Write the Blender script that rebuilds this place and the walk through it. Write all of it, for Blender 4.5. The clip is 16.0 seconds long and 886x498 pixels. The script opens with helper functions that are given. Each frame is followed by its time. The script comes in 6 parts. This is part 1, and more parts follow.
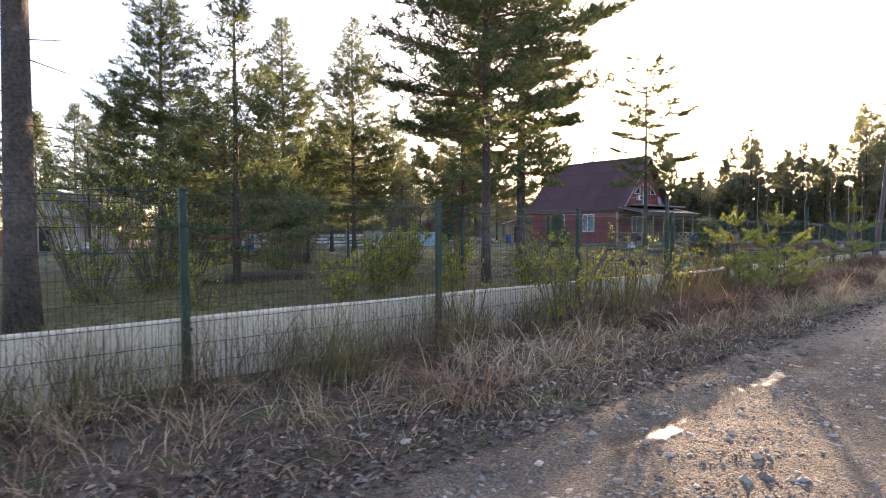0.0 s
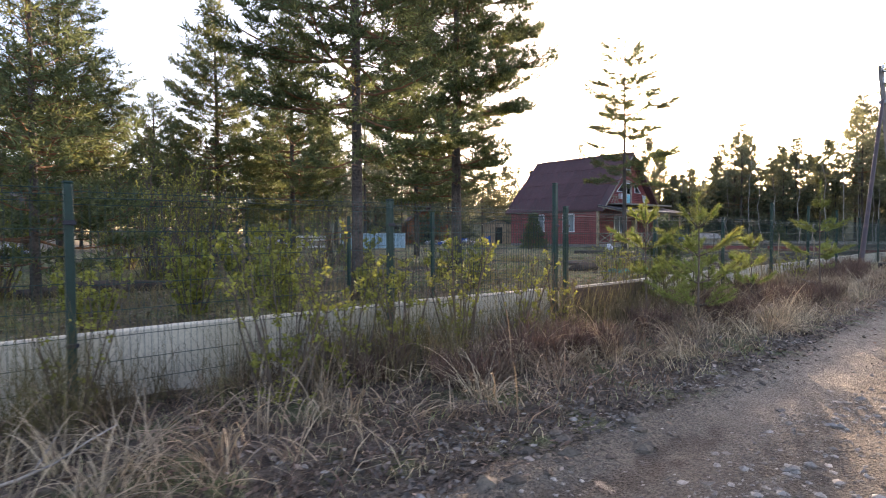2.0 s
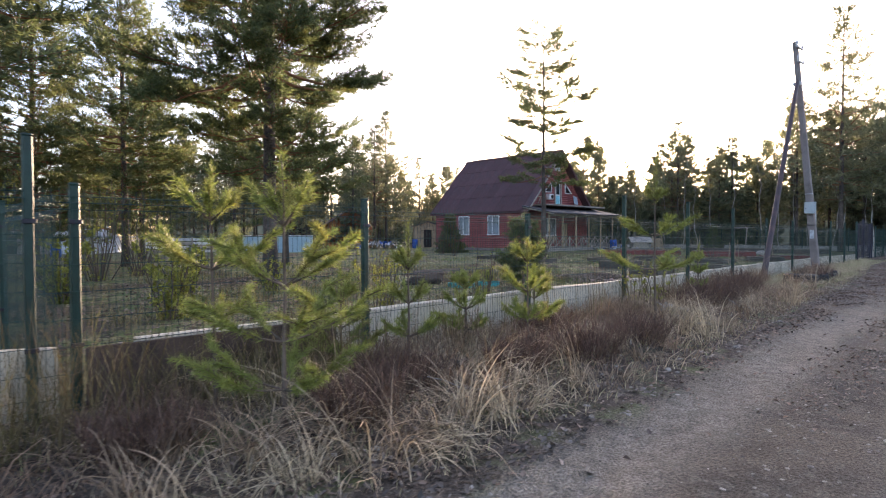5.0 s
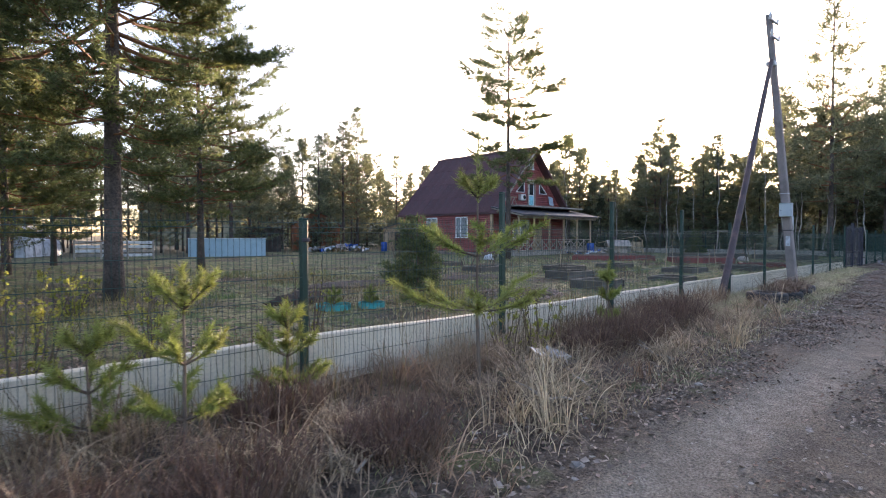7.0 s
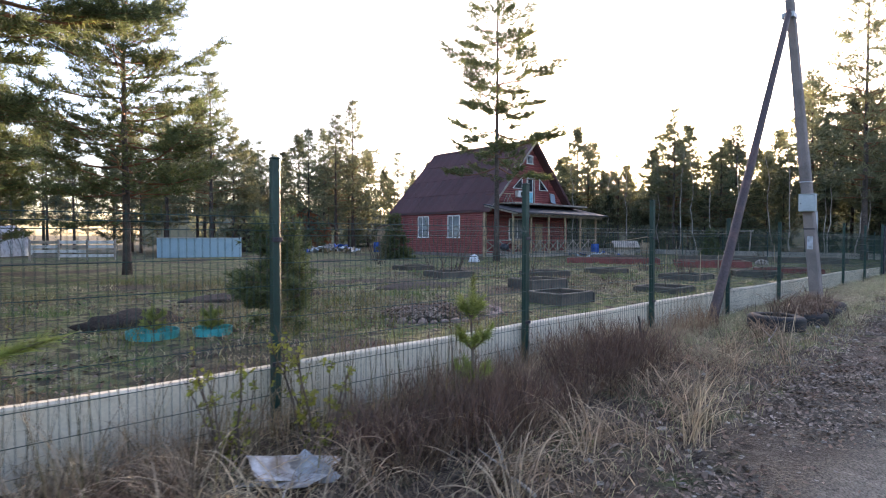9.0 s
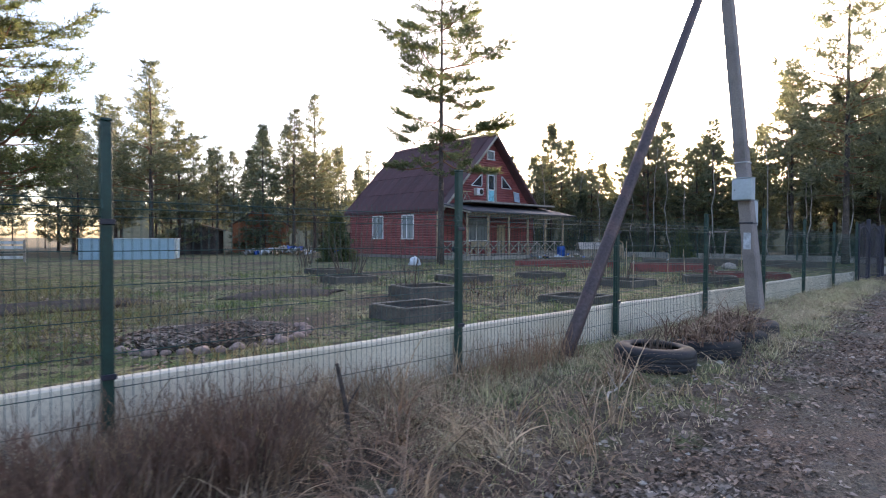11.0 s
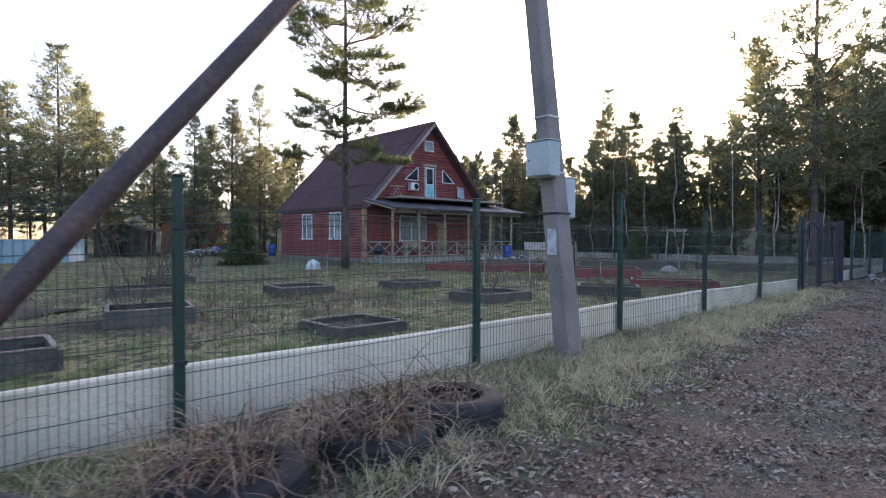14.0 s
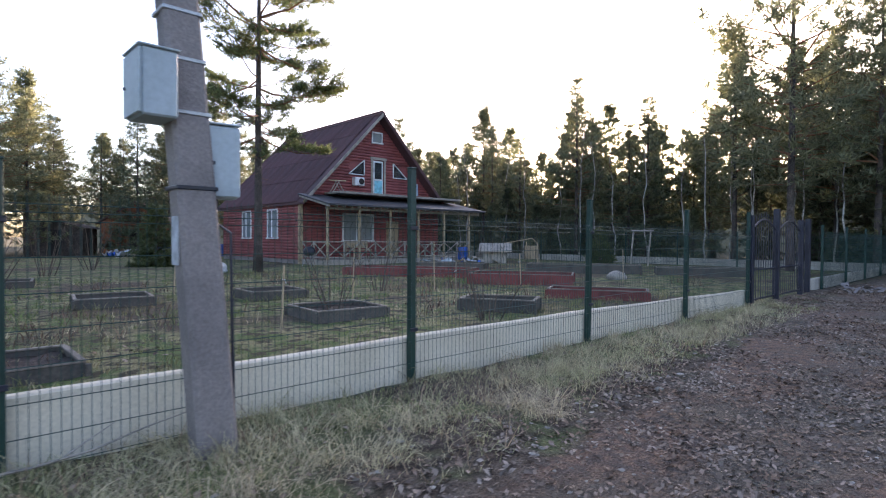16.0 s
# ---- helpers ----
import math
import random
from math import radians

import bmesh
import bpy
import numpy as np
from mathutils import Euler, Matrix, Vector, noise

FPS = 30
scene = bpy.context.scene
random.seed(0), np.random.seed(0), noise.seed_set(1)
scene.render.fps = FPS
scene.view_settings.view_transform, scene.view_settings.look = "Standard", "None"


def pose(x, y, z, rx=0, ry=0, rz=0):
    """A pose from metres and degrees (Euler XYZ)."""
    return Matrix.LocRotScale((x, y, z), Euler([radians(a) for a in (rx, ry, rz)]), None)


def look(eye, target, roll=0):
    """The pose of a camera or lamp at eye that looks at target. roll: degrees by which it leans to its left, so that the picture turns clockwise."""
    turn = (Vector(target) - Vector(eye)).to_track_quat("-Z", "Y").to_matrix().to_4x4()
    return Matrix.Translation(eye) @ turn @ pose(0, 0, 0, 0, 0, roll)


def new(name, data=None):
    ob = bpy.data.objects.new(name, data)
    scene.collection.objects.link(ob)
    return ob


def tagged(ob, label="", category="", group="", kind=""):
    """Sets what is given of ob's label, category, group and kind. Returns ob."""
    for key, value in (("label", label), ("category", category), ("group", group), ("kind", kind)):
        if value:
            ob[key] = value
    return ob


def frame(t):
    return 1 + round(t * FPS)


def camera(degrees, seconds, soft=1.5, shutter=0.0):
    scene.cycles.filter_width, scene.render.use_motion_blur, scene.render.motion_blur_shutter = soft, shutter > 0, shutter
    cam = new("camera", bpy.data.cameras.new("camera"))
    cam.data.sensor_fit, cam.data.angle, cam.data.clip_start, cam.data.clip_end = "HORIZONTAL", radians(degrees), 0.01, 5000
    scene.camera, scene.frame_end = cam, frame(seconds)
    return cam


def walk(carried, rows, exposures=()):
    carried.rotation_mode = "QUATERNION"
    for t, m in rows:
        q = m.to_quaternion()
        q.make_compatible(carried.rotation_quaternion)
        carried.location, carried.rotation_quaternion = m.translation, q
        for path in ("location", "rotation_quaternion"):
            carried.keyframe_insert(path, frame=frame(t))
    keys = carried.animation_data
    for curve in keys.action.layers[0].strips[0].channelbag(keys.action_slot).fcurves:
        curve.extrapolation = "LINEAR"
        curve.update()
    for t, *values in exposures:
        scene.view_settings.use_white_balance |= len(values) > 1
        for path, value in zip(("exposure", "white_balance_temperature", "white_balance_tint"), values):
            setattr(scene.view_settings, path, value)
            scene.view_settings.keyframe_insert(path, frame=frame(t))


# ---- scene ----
cam = camera(77.6, 16.0, soft=1.0, shutter=0.2)
PATH = [
    (0, (-1.654, -0.158, 1.396), (-0.324, 1.335, 1.332), -0.2),
    (0.5, (-0.726, -0.125, 1.435), (0.6, 1.371, 1.371), -0.2),
    (1, (0.269, -0.04, 1.421), (1.587, 1.463, 1.357), -0.3),
    (1.5, (1.248, -0.026, 1.399), (2.566, 1.476, 1.338), -0.4),
    (2, (2.305, 0.012, 1.38), (3.626, 1.511, 1.319), -0.3),
    (2.5, (3.32, 0.0, 1.35), (4.668, 1.477, 1.295), -0.3),
    (3, (4.364, -0.008, 1.345), (5.738, 1.444, 1.289), -0.3),
    (3.5, (5.346, 0.011, 1.367), (6.733, 1.451, 1.316), -0.2),
    (4, (6.335, 0.058, 1.354), (7.728, 1.492, 1.303), -0.2),
    (6.5, (11.325, 0.188, 1.46), (12.749, 1.592, 1.411), 0.0),
    (7, (12.296, 0.382, 1.507), (13.71, 1.795, 1.459), 0.0),
    (7.5, (13.283, 0.536, 1.503), (14.679, 1.968, 1.456), 0.0),
    (8, (14.334, 0.773, 1.505), (15.713, 2.22, 1.46), 0.1),
    (8.5, (15.298, 0.931, 1.495), (16.661, 2.395, 1.448), 0.1),
    (9, (16.224, 1.128, 1.5), (17.583, 2.594, 1.452), 0.1),
    (11.5, (21.366, 1.224, 1.356), (22.735, 2.682, 1.32), 0.2),
    (12, (22.254, 1.213, 1.393), (23.623, 2.67, 1.356), 0.2),
    (12.5, (23.106, 1.203, 1.413), (24.469, 2.666, 1.375), 0.1),
    (13, (23.987, 1.147, 1.412), (25.346, 2.614, 1.374), 0.1),
    (13.5, (24.894, 1.067, 1.389), (26.247, 2.539, 1.352), 0.0),
    (14, (25.986, 1.011, 1.388), (27.353, 2.47, 1.35), -0.0),
    (14.5, (27.066, 1.084, 1.328), (28.433, 2.543, 1.293), 0.1),
    (15, (28.013, 1.049, 1.336), (29.379, 2.509, 1.3), 0.2),
    (15.5, (29.016, 1.076, 1.317), (30.379, 2.538, 1.284), 0.1),
    (16, (30.011, 1.131, 1.368), (31.383, 2.585, 1.332), 0.3),
]
walk(cam, [(t, look(eye, target, roll)) for t, eye, target, roll in PATH],
     exposures=[(0, 2.24, 7100, 26), (4, 2.2, 7000, 25), (7, 2.2, 6680, 23), (16, 2.16, 6620, 23)])

# ---- light ----
SUN_AZ, SUN_EL = radians(24.5), radians(7.0)
world = bpy.data.worlds.new("sky")
scene.world = world
world.use_nodes = True
wn = world.node_tree.nodes
wn.clear()
sky = wn.new("ShaderNodeTexSky")
sky.sky_type, sky.sun_disc = "NISHITA", False
sky.sun_elevation, sky.sun_rotation = radians(11.0), radians(90) - SUN_AZ
sky.air_density, sky.dust_density, sky.ozone_density = 0.8, 1.6, 1.0
bg = wn.new("ShaderNodeBackground")
bg.inputs["Strength"].default_value = 0.15
wo = wn.new("ShaderNodeOutputWorld")
world.node_tree.links.new(sky.outputs[0], bg.inputs[0])
world.node_tree.links.new(bg.outputs[0], wo.inputs[0])
sun = new("sun", bpy.data.lights.new("sun", "SUN"))
sun.data.energy, sun.data.angle, sun.data.color = 4.6, radians(0.6), (1.0, 0.80, 0.55)
sun_dir = Vector((math.cos(SUN_EL) * math.cos(SUN_AZ), math.cos(SUN_EL) * math.sin(SUN_AZ), math.sin(SUN_EL)))
sun.matrix_world = look(sun_dir * 60, (0, 0, 0))


# ---- materials ----
def material(name, col, rough=0.8, metal=0.0, var=0.25, scale=6.0, fine=60.0, bump=0.3, island=0.0, second=None, amount=0.5, translucent=0.0, obj_random=0.0, coord="Object", bump_dist=0.01):
    """A plain surface with two scales of variation, bump and, if wanted, a second colour in patches."""
    m = bpy.data.materials.new(name)
    m.use_nodes = True
    nt = m.node_tree
    n, l = nt.nodes, nt.links
    p = n["Principled BSDF"]
    tc = n.new("ShaderNodeTexCoord")
    a, b = n.new("ShaderNodeTexNoise"), n.new("ShaderNodeTexNoise")
    a.inputs["Scale"].default_value, b.inputs["Scale"].default_value = scale, fine
    a.inputs["Detail"].default_value, b.inputs["Detail"].default_value = 4, 6
    for t in (a, b):
        l.new(tc.outputs[coord], t.inputs["Vector"])
    base = n.new("ShaderNodeMix")
    base.data_type = "RGBA"
    base.inputs["A"].default_value = (*col, 1)
    base.inputs["B"].default_value = (*(second or [c * 0.6 for c in col]), 1)
    ramp = n.new("ShaderNodeMapRange")
    ramp.inputs[1].default_value, ramp.inputs[2].default_value = 0.62 - amount * 0.3, 0.72 - amount * 0.1
    l.new(a.outputs["Fac"], ramp.inputs[0])
    l.new(ramp.outputs[0], base.inputs["Factor"])
    hsv = n.new("ShaderNodeHueSaturation")
    val = n.new("ShaderNodeMapRange")
    val.inputs[1].default_value, val.inputs[2].default_value = 0.3, 0.7
    val.inputs[3].default_value, val.inputs[4].default_value = 1 - var, 1 + var
    l.new(b.outputs["Fac"], val.inputs[0])
    last = val.outputs[0]
    for amt, kind, out in ((island, "ShaderNodeNewGeometry", "Random Per Island"), (obj_random, "ShaderNodeObjectInfo", "Random")):
        if amt:
            g, r, mu = n.new(kind), n.new("ShaderNodeMapRange"), n.new("ShaderNodeMath")
            r.inputs[3].default_value, r.inputs[4].default_value = 1 - amt, 1 + amt
            mu.operation = "MULTIPLY"
            l.new(g.outputs[out], r.inputs[0])
            l.new(r.outputs[0], mu.inputs[0])
            l.new(last, mu.inputs[1])
            last = mu.outputs[0]
    l.new(last, hsv.inputs["Value"])
    l.new(base.outputs["Result"], hsv.inputs["Color"])
    l.new(hsv.outputs[0], p.inputs["Base Color"])
    p.inputs["Roughness"].default_value, p.inputs["Metallic"].default_value = rough, metal
    if bump:
        bp = n.new("ShaderNodeBump")
        bp.inputs["Strength"].default_value, bp.inputs["Distance"].default_value = bump, bump_dist
        l.new(b.outputs["Fac"], bp.inputs["Height"])
        l.new(bp.outputs[0], p.inputs["Normal"])
    if translucent:
        tr, mx = n.new("ShaderNodeBsdfTranslucent"), n.new("ShaderNodeMixShader")
        mx.inputs[0].default_value = translucent
        l.new(hsv.outputs[0], tr.inputs["Color"])
        l.new(p.outputs[0], mx.inputs[1])
        l.new(tr.outputs[0], mx.inputs[2])
        l.new(mx.outputs[0], n["Material Output"].inputs[0])
    return m


def glass_material(tint=(0.55, 0.62, 0.66), name="window_glass"):
    m = bpy.data.materials.new(name)
    m.use_nodes = True
    p = m.node_tree.nodes["Principled BSDF"]
    p.inputs["Base Color"].default_value = (*tint, 1)
    p.inputs["Roughness"].default_value = 0.04
    p.inputs["Transmission Weight"].default_value = 0.6
    return m


M_BARK = material("pine_bark", (0.066, 0.053, 0.047), 0.95, var=0.45, scale=3, fine=22, bump=1.0, second=(0.115, 0.09, 0.076), bump_dist=0.03)
M_BARK_UP = material("upper_pine_bark", (0.20, 0.095, 0.045), 0.9, var=0.35, scale=4, fine=25, bump=0.8, second=(0.12, 0.075, 0.05), bump_dist=0.02)
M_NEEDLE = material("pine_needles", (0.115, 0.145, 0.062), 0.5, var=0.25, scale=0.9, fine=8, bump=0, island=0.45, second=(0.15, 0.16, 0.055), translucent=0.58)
# haze over the distant crowns is put into this paler needle colour
M_NEEDLE_HAZE = material("hazy_far_needles", (0.165, 0.18, 0.108), 0.5, var=0.2, scale=0.5, fine=4, bump=0, island=0.45, second=(0.185, 0.175, 0.078), translucent=0.62, obj_random=0.3)
M_NEEDLE_YOUNG = material("young_needles", (0.24, 0.285, 0.07), 0.55, var=0.2, scale=3, fine=12, bump=0, island=0.4, second=(0.25, 0.25, 0.07), translucent=0.4)
M_SPRUCE = material("spruce_needles", (0.125, 0.145, 0.085), 0.6, var=0.25, scale=0.9, fine=6, bump=0, island=0.5, translucent=0.55, obj_random=0.3)
M_BIRCH = material("birch_bark", (0.34, 0.33, 0.30), 0.8, var=0.4, scale=5, fine=14, bump=0.3, second=(0.10, 0.09, 0.08), amount=0.35)
M_CONCRETE = material("pale_concrete", (0.74, 0.665, 0.54), 0.85, var=0.12, scale=1.3, fine=40, bump=0.35, second=(0.63, 0.56, 0.44), amount=0.7)
# grey concrete of the far walls, their shade mixed into the colour
M_FARWALL_SHADED = material("shaded_grey_concrete", (0.40, 0.375, 0.33), 0.9, var=0.15, scale=1.1, fine=30, bump=0.4, second=(0.27, 0.255, 0.23), amount=0.7)
M_POLE = material("pole_concrete", (0.235, 0.205, 0.195), 0.9, var=0.18, scale=2.0, fine=50, bump=0.5, second=(0.165, 0.145, 0.14), amount=0.5)
M_GREEN = material("green_paint", (0.007, 0.040, 0.032), 0.45, var=0.15, scale=4, fine=40, bump=0.1)
M_WIRE = material("green_wire", (0.014, 0.050, 0.042), 0.45, var=0.2, bump=0)
M_BLACK = material("dark_blue_metal", (0.020, 0.022, 0.038), 0.4, var=0.25, scale=4, fine=40, bump=0.1)
M_LOG = material("red_stained_log", (0.30, 0.082, 0.080), 0.6, var=0.2, scale=1.2, fine=20, bump=0.4, second=(0.225, 0.06, 0.06), obj_random=0.12)
M_ROOF = material("brown_red_roofing", (0.105, 0.050, 0.052), 0.75, var=0.15, scale=0.9, fine=12, bump=0.3, second=(0.075, 0.045, 0.048), obj_random=0.12)
M_CANOPY = material("dark_canopy_roofing", (0.06, 0.062, 0.07), 0.6, var=0.2, scale=2, fine=20, bump=0.3)
M_GREYWOOD = material("weathered_grey_wood", (0.36, 0.32, 0.275), 0.85, var=0.25, scale=3, fine=30, bump=0.5, second=(0.23, 0.205, 0.18), obj_random=0.15)
M_PALEWOOD = material("pale_wood", (0.42, 0.32, 0.21), 0.8, var=0.2, scale=3, fine=30, bump=0.4, obj_random=0.12)
M_WHITE = material("white_paint", (0.74, 0.75, 0.76), 0.5, var=0.06, scale=3, fine=30, bump=0.05)
M_GLASS = glass_material()
M_ATTIC = glass_material((0.10, 0.12, 0.14), "attic_glass")
M_CURTAIN = material("pale_curtain", (0.62, 0.64, 0.62), 0.9, var=0.1, scale=4, fine=20, bump=0.2)
M_DARKROOM = material("dark_interior", (0.03, 0.024, 0.022), 0.9, var=0.2, bump=0.1)
M_STRAW = material("dry_straw", (0.47, 0.375, 0.245), 0.8, var=0.25, scale=1.0, fine=9, bump=0, island=0.6, second=(0.25, 0.16, 0.105), amount=0.9, translucent=0.25)
M_STALK = material("olive_stalk", (0.175, 0.150, 0.062), 0.8, var=0.25, scale=1.2, fine=9, bump=0, island=0.55, second=(0.115, 0.078, 0.045), amount=0.7, translucent=0.25)
M_GRASS = material("short_grass", (0.29, 0.335, 0.13), 0.75, var=0.15, scale=0.8, fine=7, bump=0, island=0.45, second=(0.62, 0.53, 0.35), amount=0.9, translucent=0.25)
M_LAWN = material("lawn_grass", (0.145, 0.205, 0.062), 0.75, var=0.15, scale=0.5, fine=7, bump=0, island=0.45, second=(0.30, 0.25, 0.135), amount=0.7, translucent=0.25)
M_HEATHER = material("brown_heather", (0.135, 0.080, 0.058), 0.85, var=0.2, scale=2, fine=12, bump=0, island=0.5, second=(0.17, 0.115, 0.075), translucent=0.1)
M_LITTER = material("leaf_litter", (0.165, 0.105, 0.072), 0.8, var=0.2, scale=2, fine=20, bump=0, island=0.6, second=(0.28, 0.225, 0.185), amount=0.7)
M_STONE = material("gravel_stone", (0.31, 0.28, 0.24), 0.85, var=0.25, scale=8, fine=60, bump=0.3, island=0.4, second=(0.20, 0.18, 0.165))
M_TWIG = material("brown_twig", (0.13, 0.095, 0.07), 0.85, var=0.2, scale=3, fine=20, bump=0, island=0.4)
M_YLEAF = material("yellow_green_leaf", (0.30, 0.30, 0.055), 0.6, var=0.2, scale=2, fine=12, bump=0, island=0.4, second=(0.20, 0.23, 0.05), translucent=0.45)


def ground_material():
    """Dirt road, leafy verge, lawn and forest floor, laid out by the mesh's own road and lawn weights."""
    m = bpy.data.materials.new("soil_and_gravel")
    m.use_nodes = True
    n, l = m.node_tree.nodes, m.node_tree.links
    p = n["Principled BSDF"]
    tc = n.new("ShaderNodeTexCoord")

    def tex(scale, detail=5):
        t = n.new("ShaderNodeTexNoise")
        t.inputs["Scale"].default_value, t.inputs["Detail"].default_value = scale, detail
        l.new(tc.outputs["Object"], t.inputs["Vector"])
        return t.outputs["Fac"]

    def rng(sock, lo, hi):
        r = n.new("ShaderNodeMapRange")
        r.inputs[1].default_value, r.inputs[2].default_value = lo, hi
        l.new(sock, r.inputs[0])
        return r.outputs[0]

    def mix(f, a, b):
        x = n.new("ShaderNodeMix")
        x.data_type = "RGBA"
        for s, v in (("Factor", f), ("A", a), ("B", b)):
            if isinstance(v, tuple):
                x.inputs[s].default_value = (*v, 1)
            else:
                l.new(v, x.inputs[s])
        return x.outputs["Result"]

    def attr(name):
        a = n.new("ShaderNodeAttribute")
        a.attribute_name = name
        return a.outputs["Fac"]

    big, mid, clump, fine, grit = tex(0.35, 3), tex(1.7), tex(4.5), tex(9), tex(55, 3)
    road = mix(rng(mid, 0.42, 0.62), (0.135, 0.108, 0.080), (0.085, 0.071, 0.056))
    road = mix(rng(fine, 0.52, 0.68), road, (0.15, 0.128, 0.102))
    road = mix(attr("chips"), road, mix(rng(fine, 0.42, 0.58), (0.20, 0.122, 0.086), (0.11, 0.080, 0.066)))
    verge = mix(rng(fine, 0.40, 0.60), (0.060, 0.043, 0.032), (0.135, 0.105, 0.08))
    verge = mix(rng(mid, 0.52, 0.66), verge, (0.105, 0.118, 0.05))
    lawn = mix(rng(mid, 0.44, 0.54), (0.105, 0.145, 0.048), (0.235, 0.22, 0.115))
    lawn = mix(rng(big, 0.50, 0.62), lawn, (0.115, 0.085, 0.058))
    lawn = mix(rng(clump, 0.53, 0.60), lawn, (0.062, 0.055, 0.034))
    lawn = mix(rng(fine, 0.56, 0.66), lawn, (0.075, 0.062, 0.042))
    wood = mix(rng(mid, 0.4, 0.6), (0.08, 0.075, 0.04), (0.14, 0.11, 0.07))
    c = mix(attr("lawn"), verge, lawn)
    c = mix(attr("wood"), c, wood)
    c = mix(attr("moss"), c, (0.135, 0.165, 0.062))
    c = mix(attr("road"), c, road)
    c = mix(attr("track"), c, mix(rng(fine, 0.4, 0.6), (0.275, 0.245, 0.20), (0.19, 0.165, 0.132)))
    film = n.new("ShaderNodeMath")
    film.operation = "MULTIPLY_ADD"
    film.inputs[1].default_value = 1.5
    l.new(attr("wet"), film.inputs[0])
    away = n.new("ShaderNodeMath")
    away.operation = "MULTIPLY"
    away.inputs[1].default_value = -1.5
    l.new(tex(11, 4), away.inputs[0])
    l.new(away.outputs[0], film.inputs[2])
    wet = rng(film.outputs[0], 0.05, 0.75)
    c = mix(rng(attr("wet"), 0.0, 0.5), c, (0.085, 0.068, 0.052))
    c = mix(wet, c, (0.06, 0.05, 0.042))
    dark = n.new("ShaderNodeHueSaturation")
    l.new(c, dark.inputs["Color"])
    v = n.new("ShaderNodeMapRange")
    v.inputs[1].default_value, v.inputs[2].default_value, v.inputs[3].default_value, v.inputs[4].default_value = 0.3, 0.7, 0.5, 1.5
    l.new(grit, v.inputs[0])
    l.new(v.outputs[0], dark.inputs["Value"])
    l.new(dark.outputs[0], p.inputs["Base Color"])
    r = n.new("ShaderNodeMapRange")
    r.inputs[3].default_value, r.inputs[4].default_value = 0.92, 0.4
    l.new(wet, r.inputs[0])
    l.new(r.outputs[0], p.inputs["Roughness"])
    p.inputs["Specular IOR Level"].default_value = 0.3
    add = n.new("ShaderNodeMath")
    l.new(fine, add.inputs[0])
    l.new(grit, add.inputs[1])
    bp = n.new("ShaderNodeBump")
    bp.inputs["Strength"].default_value, bp.inputs["Distance"].default_value = 0.9, 0.04
    calm = n.new("ShaderNodeMapRange")
    calm.inputs[3].default_value, calm.inputs[4].default_value = 0.9, 0.35
    l.new(wet, calm.inputs[0])
    l.new(calm.outputs[0], bp.inputs["Strength"])
    l.new(add.outputs[0], bp.inputs["Height"])
    l.new(bp.outputs[0], p.inputs["Normal"])
    return m


M_GROUND = ground_material()

# ---- building helpers ----
RNG = np.random.default_rng(7)


def mesh_of(name, v, f, mats, smooth=False):
    me = bpy.data.meshes.new(name)
    me.from_pydata(np.asarray(v, float).tolist(), [], f.tolist() if isinstance(f, np.ndarray) else f)
    for m in mats if isinstance(mats, (list, tuple)) else (mats,):
        me.materials.append(m)
    if smooth:
        me.shade_smooth()
    return me


def thing(name, label, category, group="", kind="", at=None):
    ob = new(name)
    ob.empty_display_size = 0.1
    if at is not None:
        ob.matrix_basis = at
    return tagged(ob, label, category, group, kind)


def part(name, bm, mat, parent=None, label="", smooth=False):
    """Links a bmesh, a (vertices, faces) pair or a mesh as one object, under parent if there is one."""
    if isinstance(bm, bmesh.types.BMesh):
        me = bpy.data.meshes.new(name)
        bm.to_mesh(me)
        bm.free()
        me.materials.append(mat)
    elif isinstance(bm, tuple):
        me = mesh_of(name, bm[0], bm[1], mat)
    else:
        me = bm
    if smooth:
        me.shade_smooth()
    ob = new(name, me)
    ob.parent = parent
    return tagged(ob, label)


def box(x0, x1, y0, y1, z0, z1, bevel=0.008):
    bm = bmesh.new()
    bmesh.ops.create_cube(bm, size=1)
    for v in bm.verts:
        v.co = Vector(((x0 + x1) / 2 + v.co.x * (x1 - x0), (y0 + y1) / 2 + v.co.y * (y1 - y0), (z0 + z1) / 2 + v.co.z * (z1 - z0)))
    if bevel:
        bmesh.ops.bevel(bm, geom=bm.edges[:], offset=min(bevel, 0.3 * min(abs(x1 - x0), abs(y1 - y0), abs(z1 - z0))), segments=1, affect="EDGES")
    return bm


def beam(a, b, w, h, bevel=0.006):
    """A squared timber from a to b."""
    a, b = Vector(a), Vector(b)
    d = b - a
    bm = box(-w / 2, w / 2, -h / 2, h / 2, 0, d.length, bevel)
    bm.transform(Matrix.Translation(a) @ d.to_track_quat("Z", "Y").to_matrix().to_4x4())
    return bm


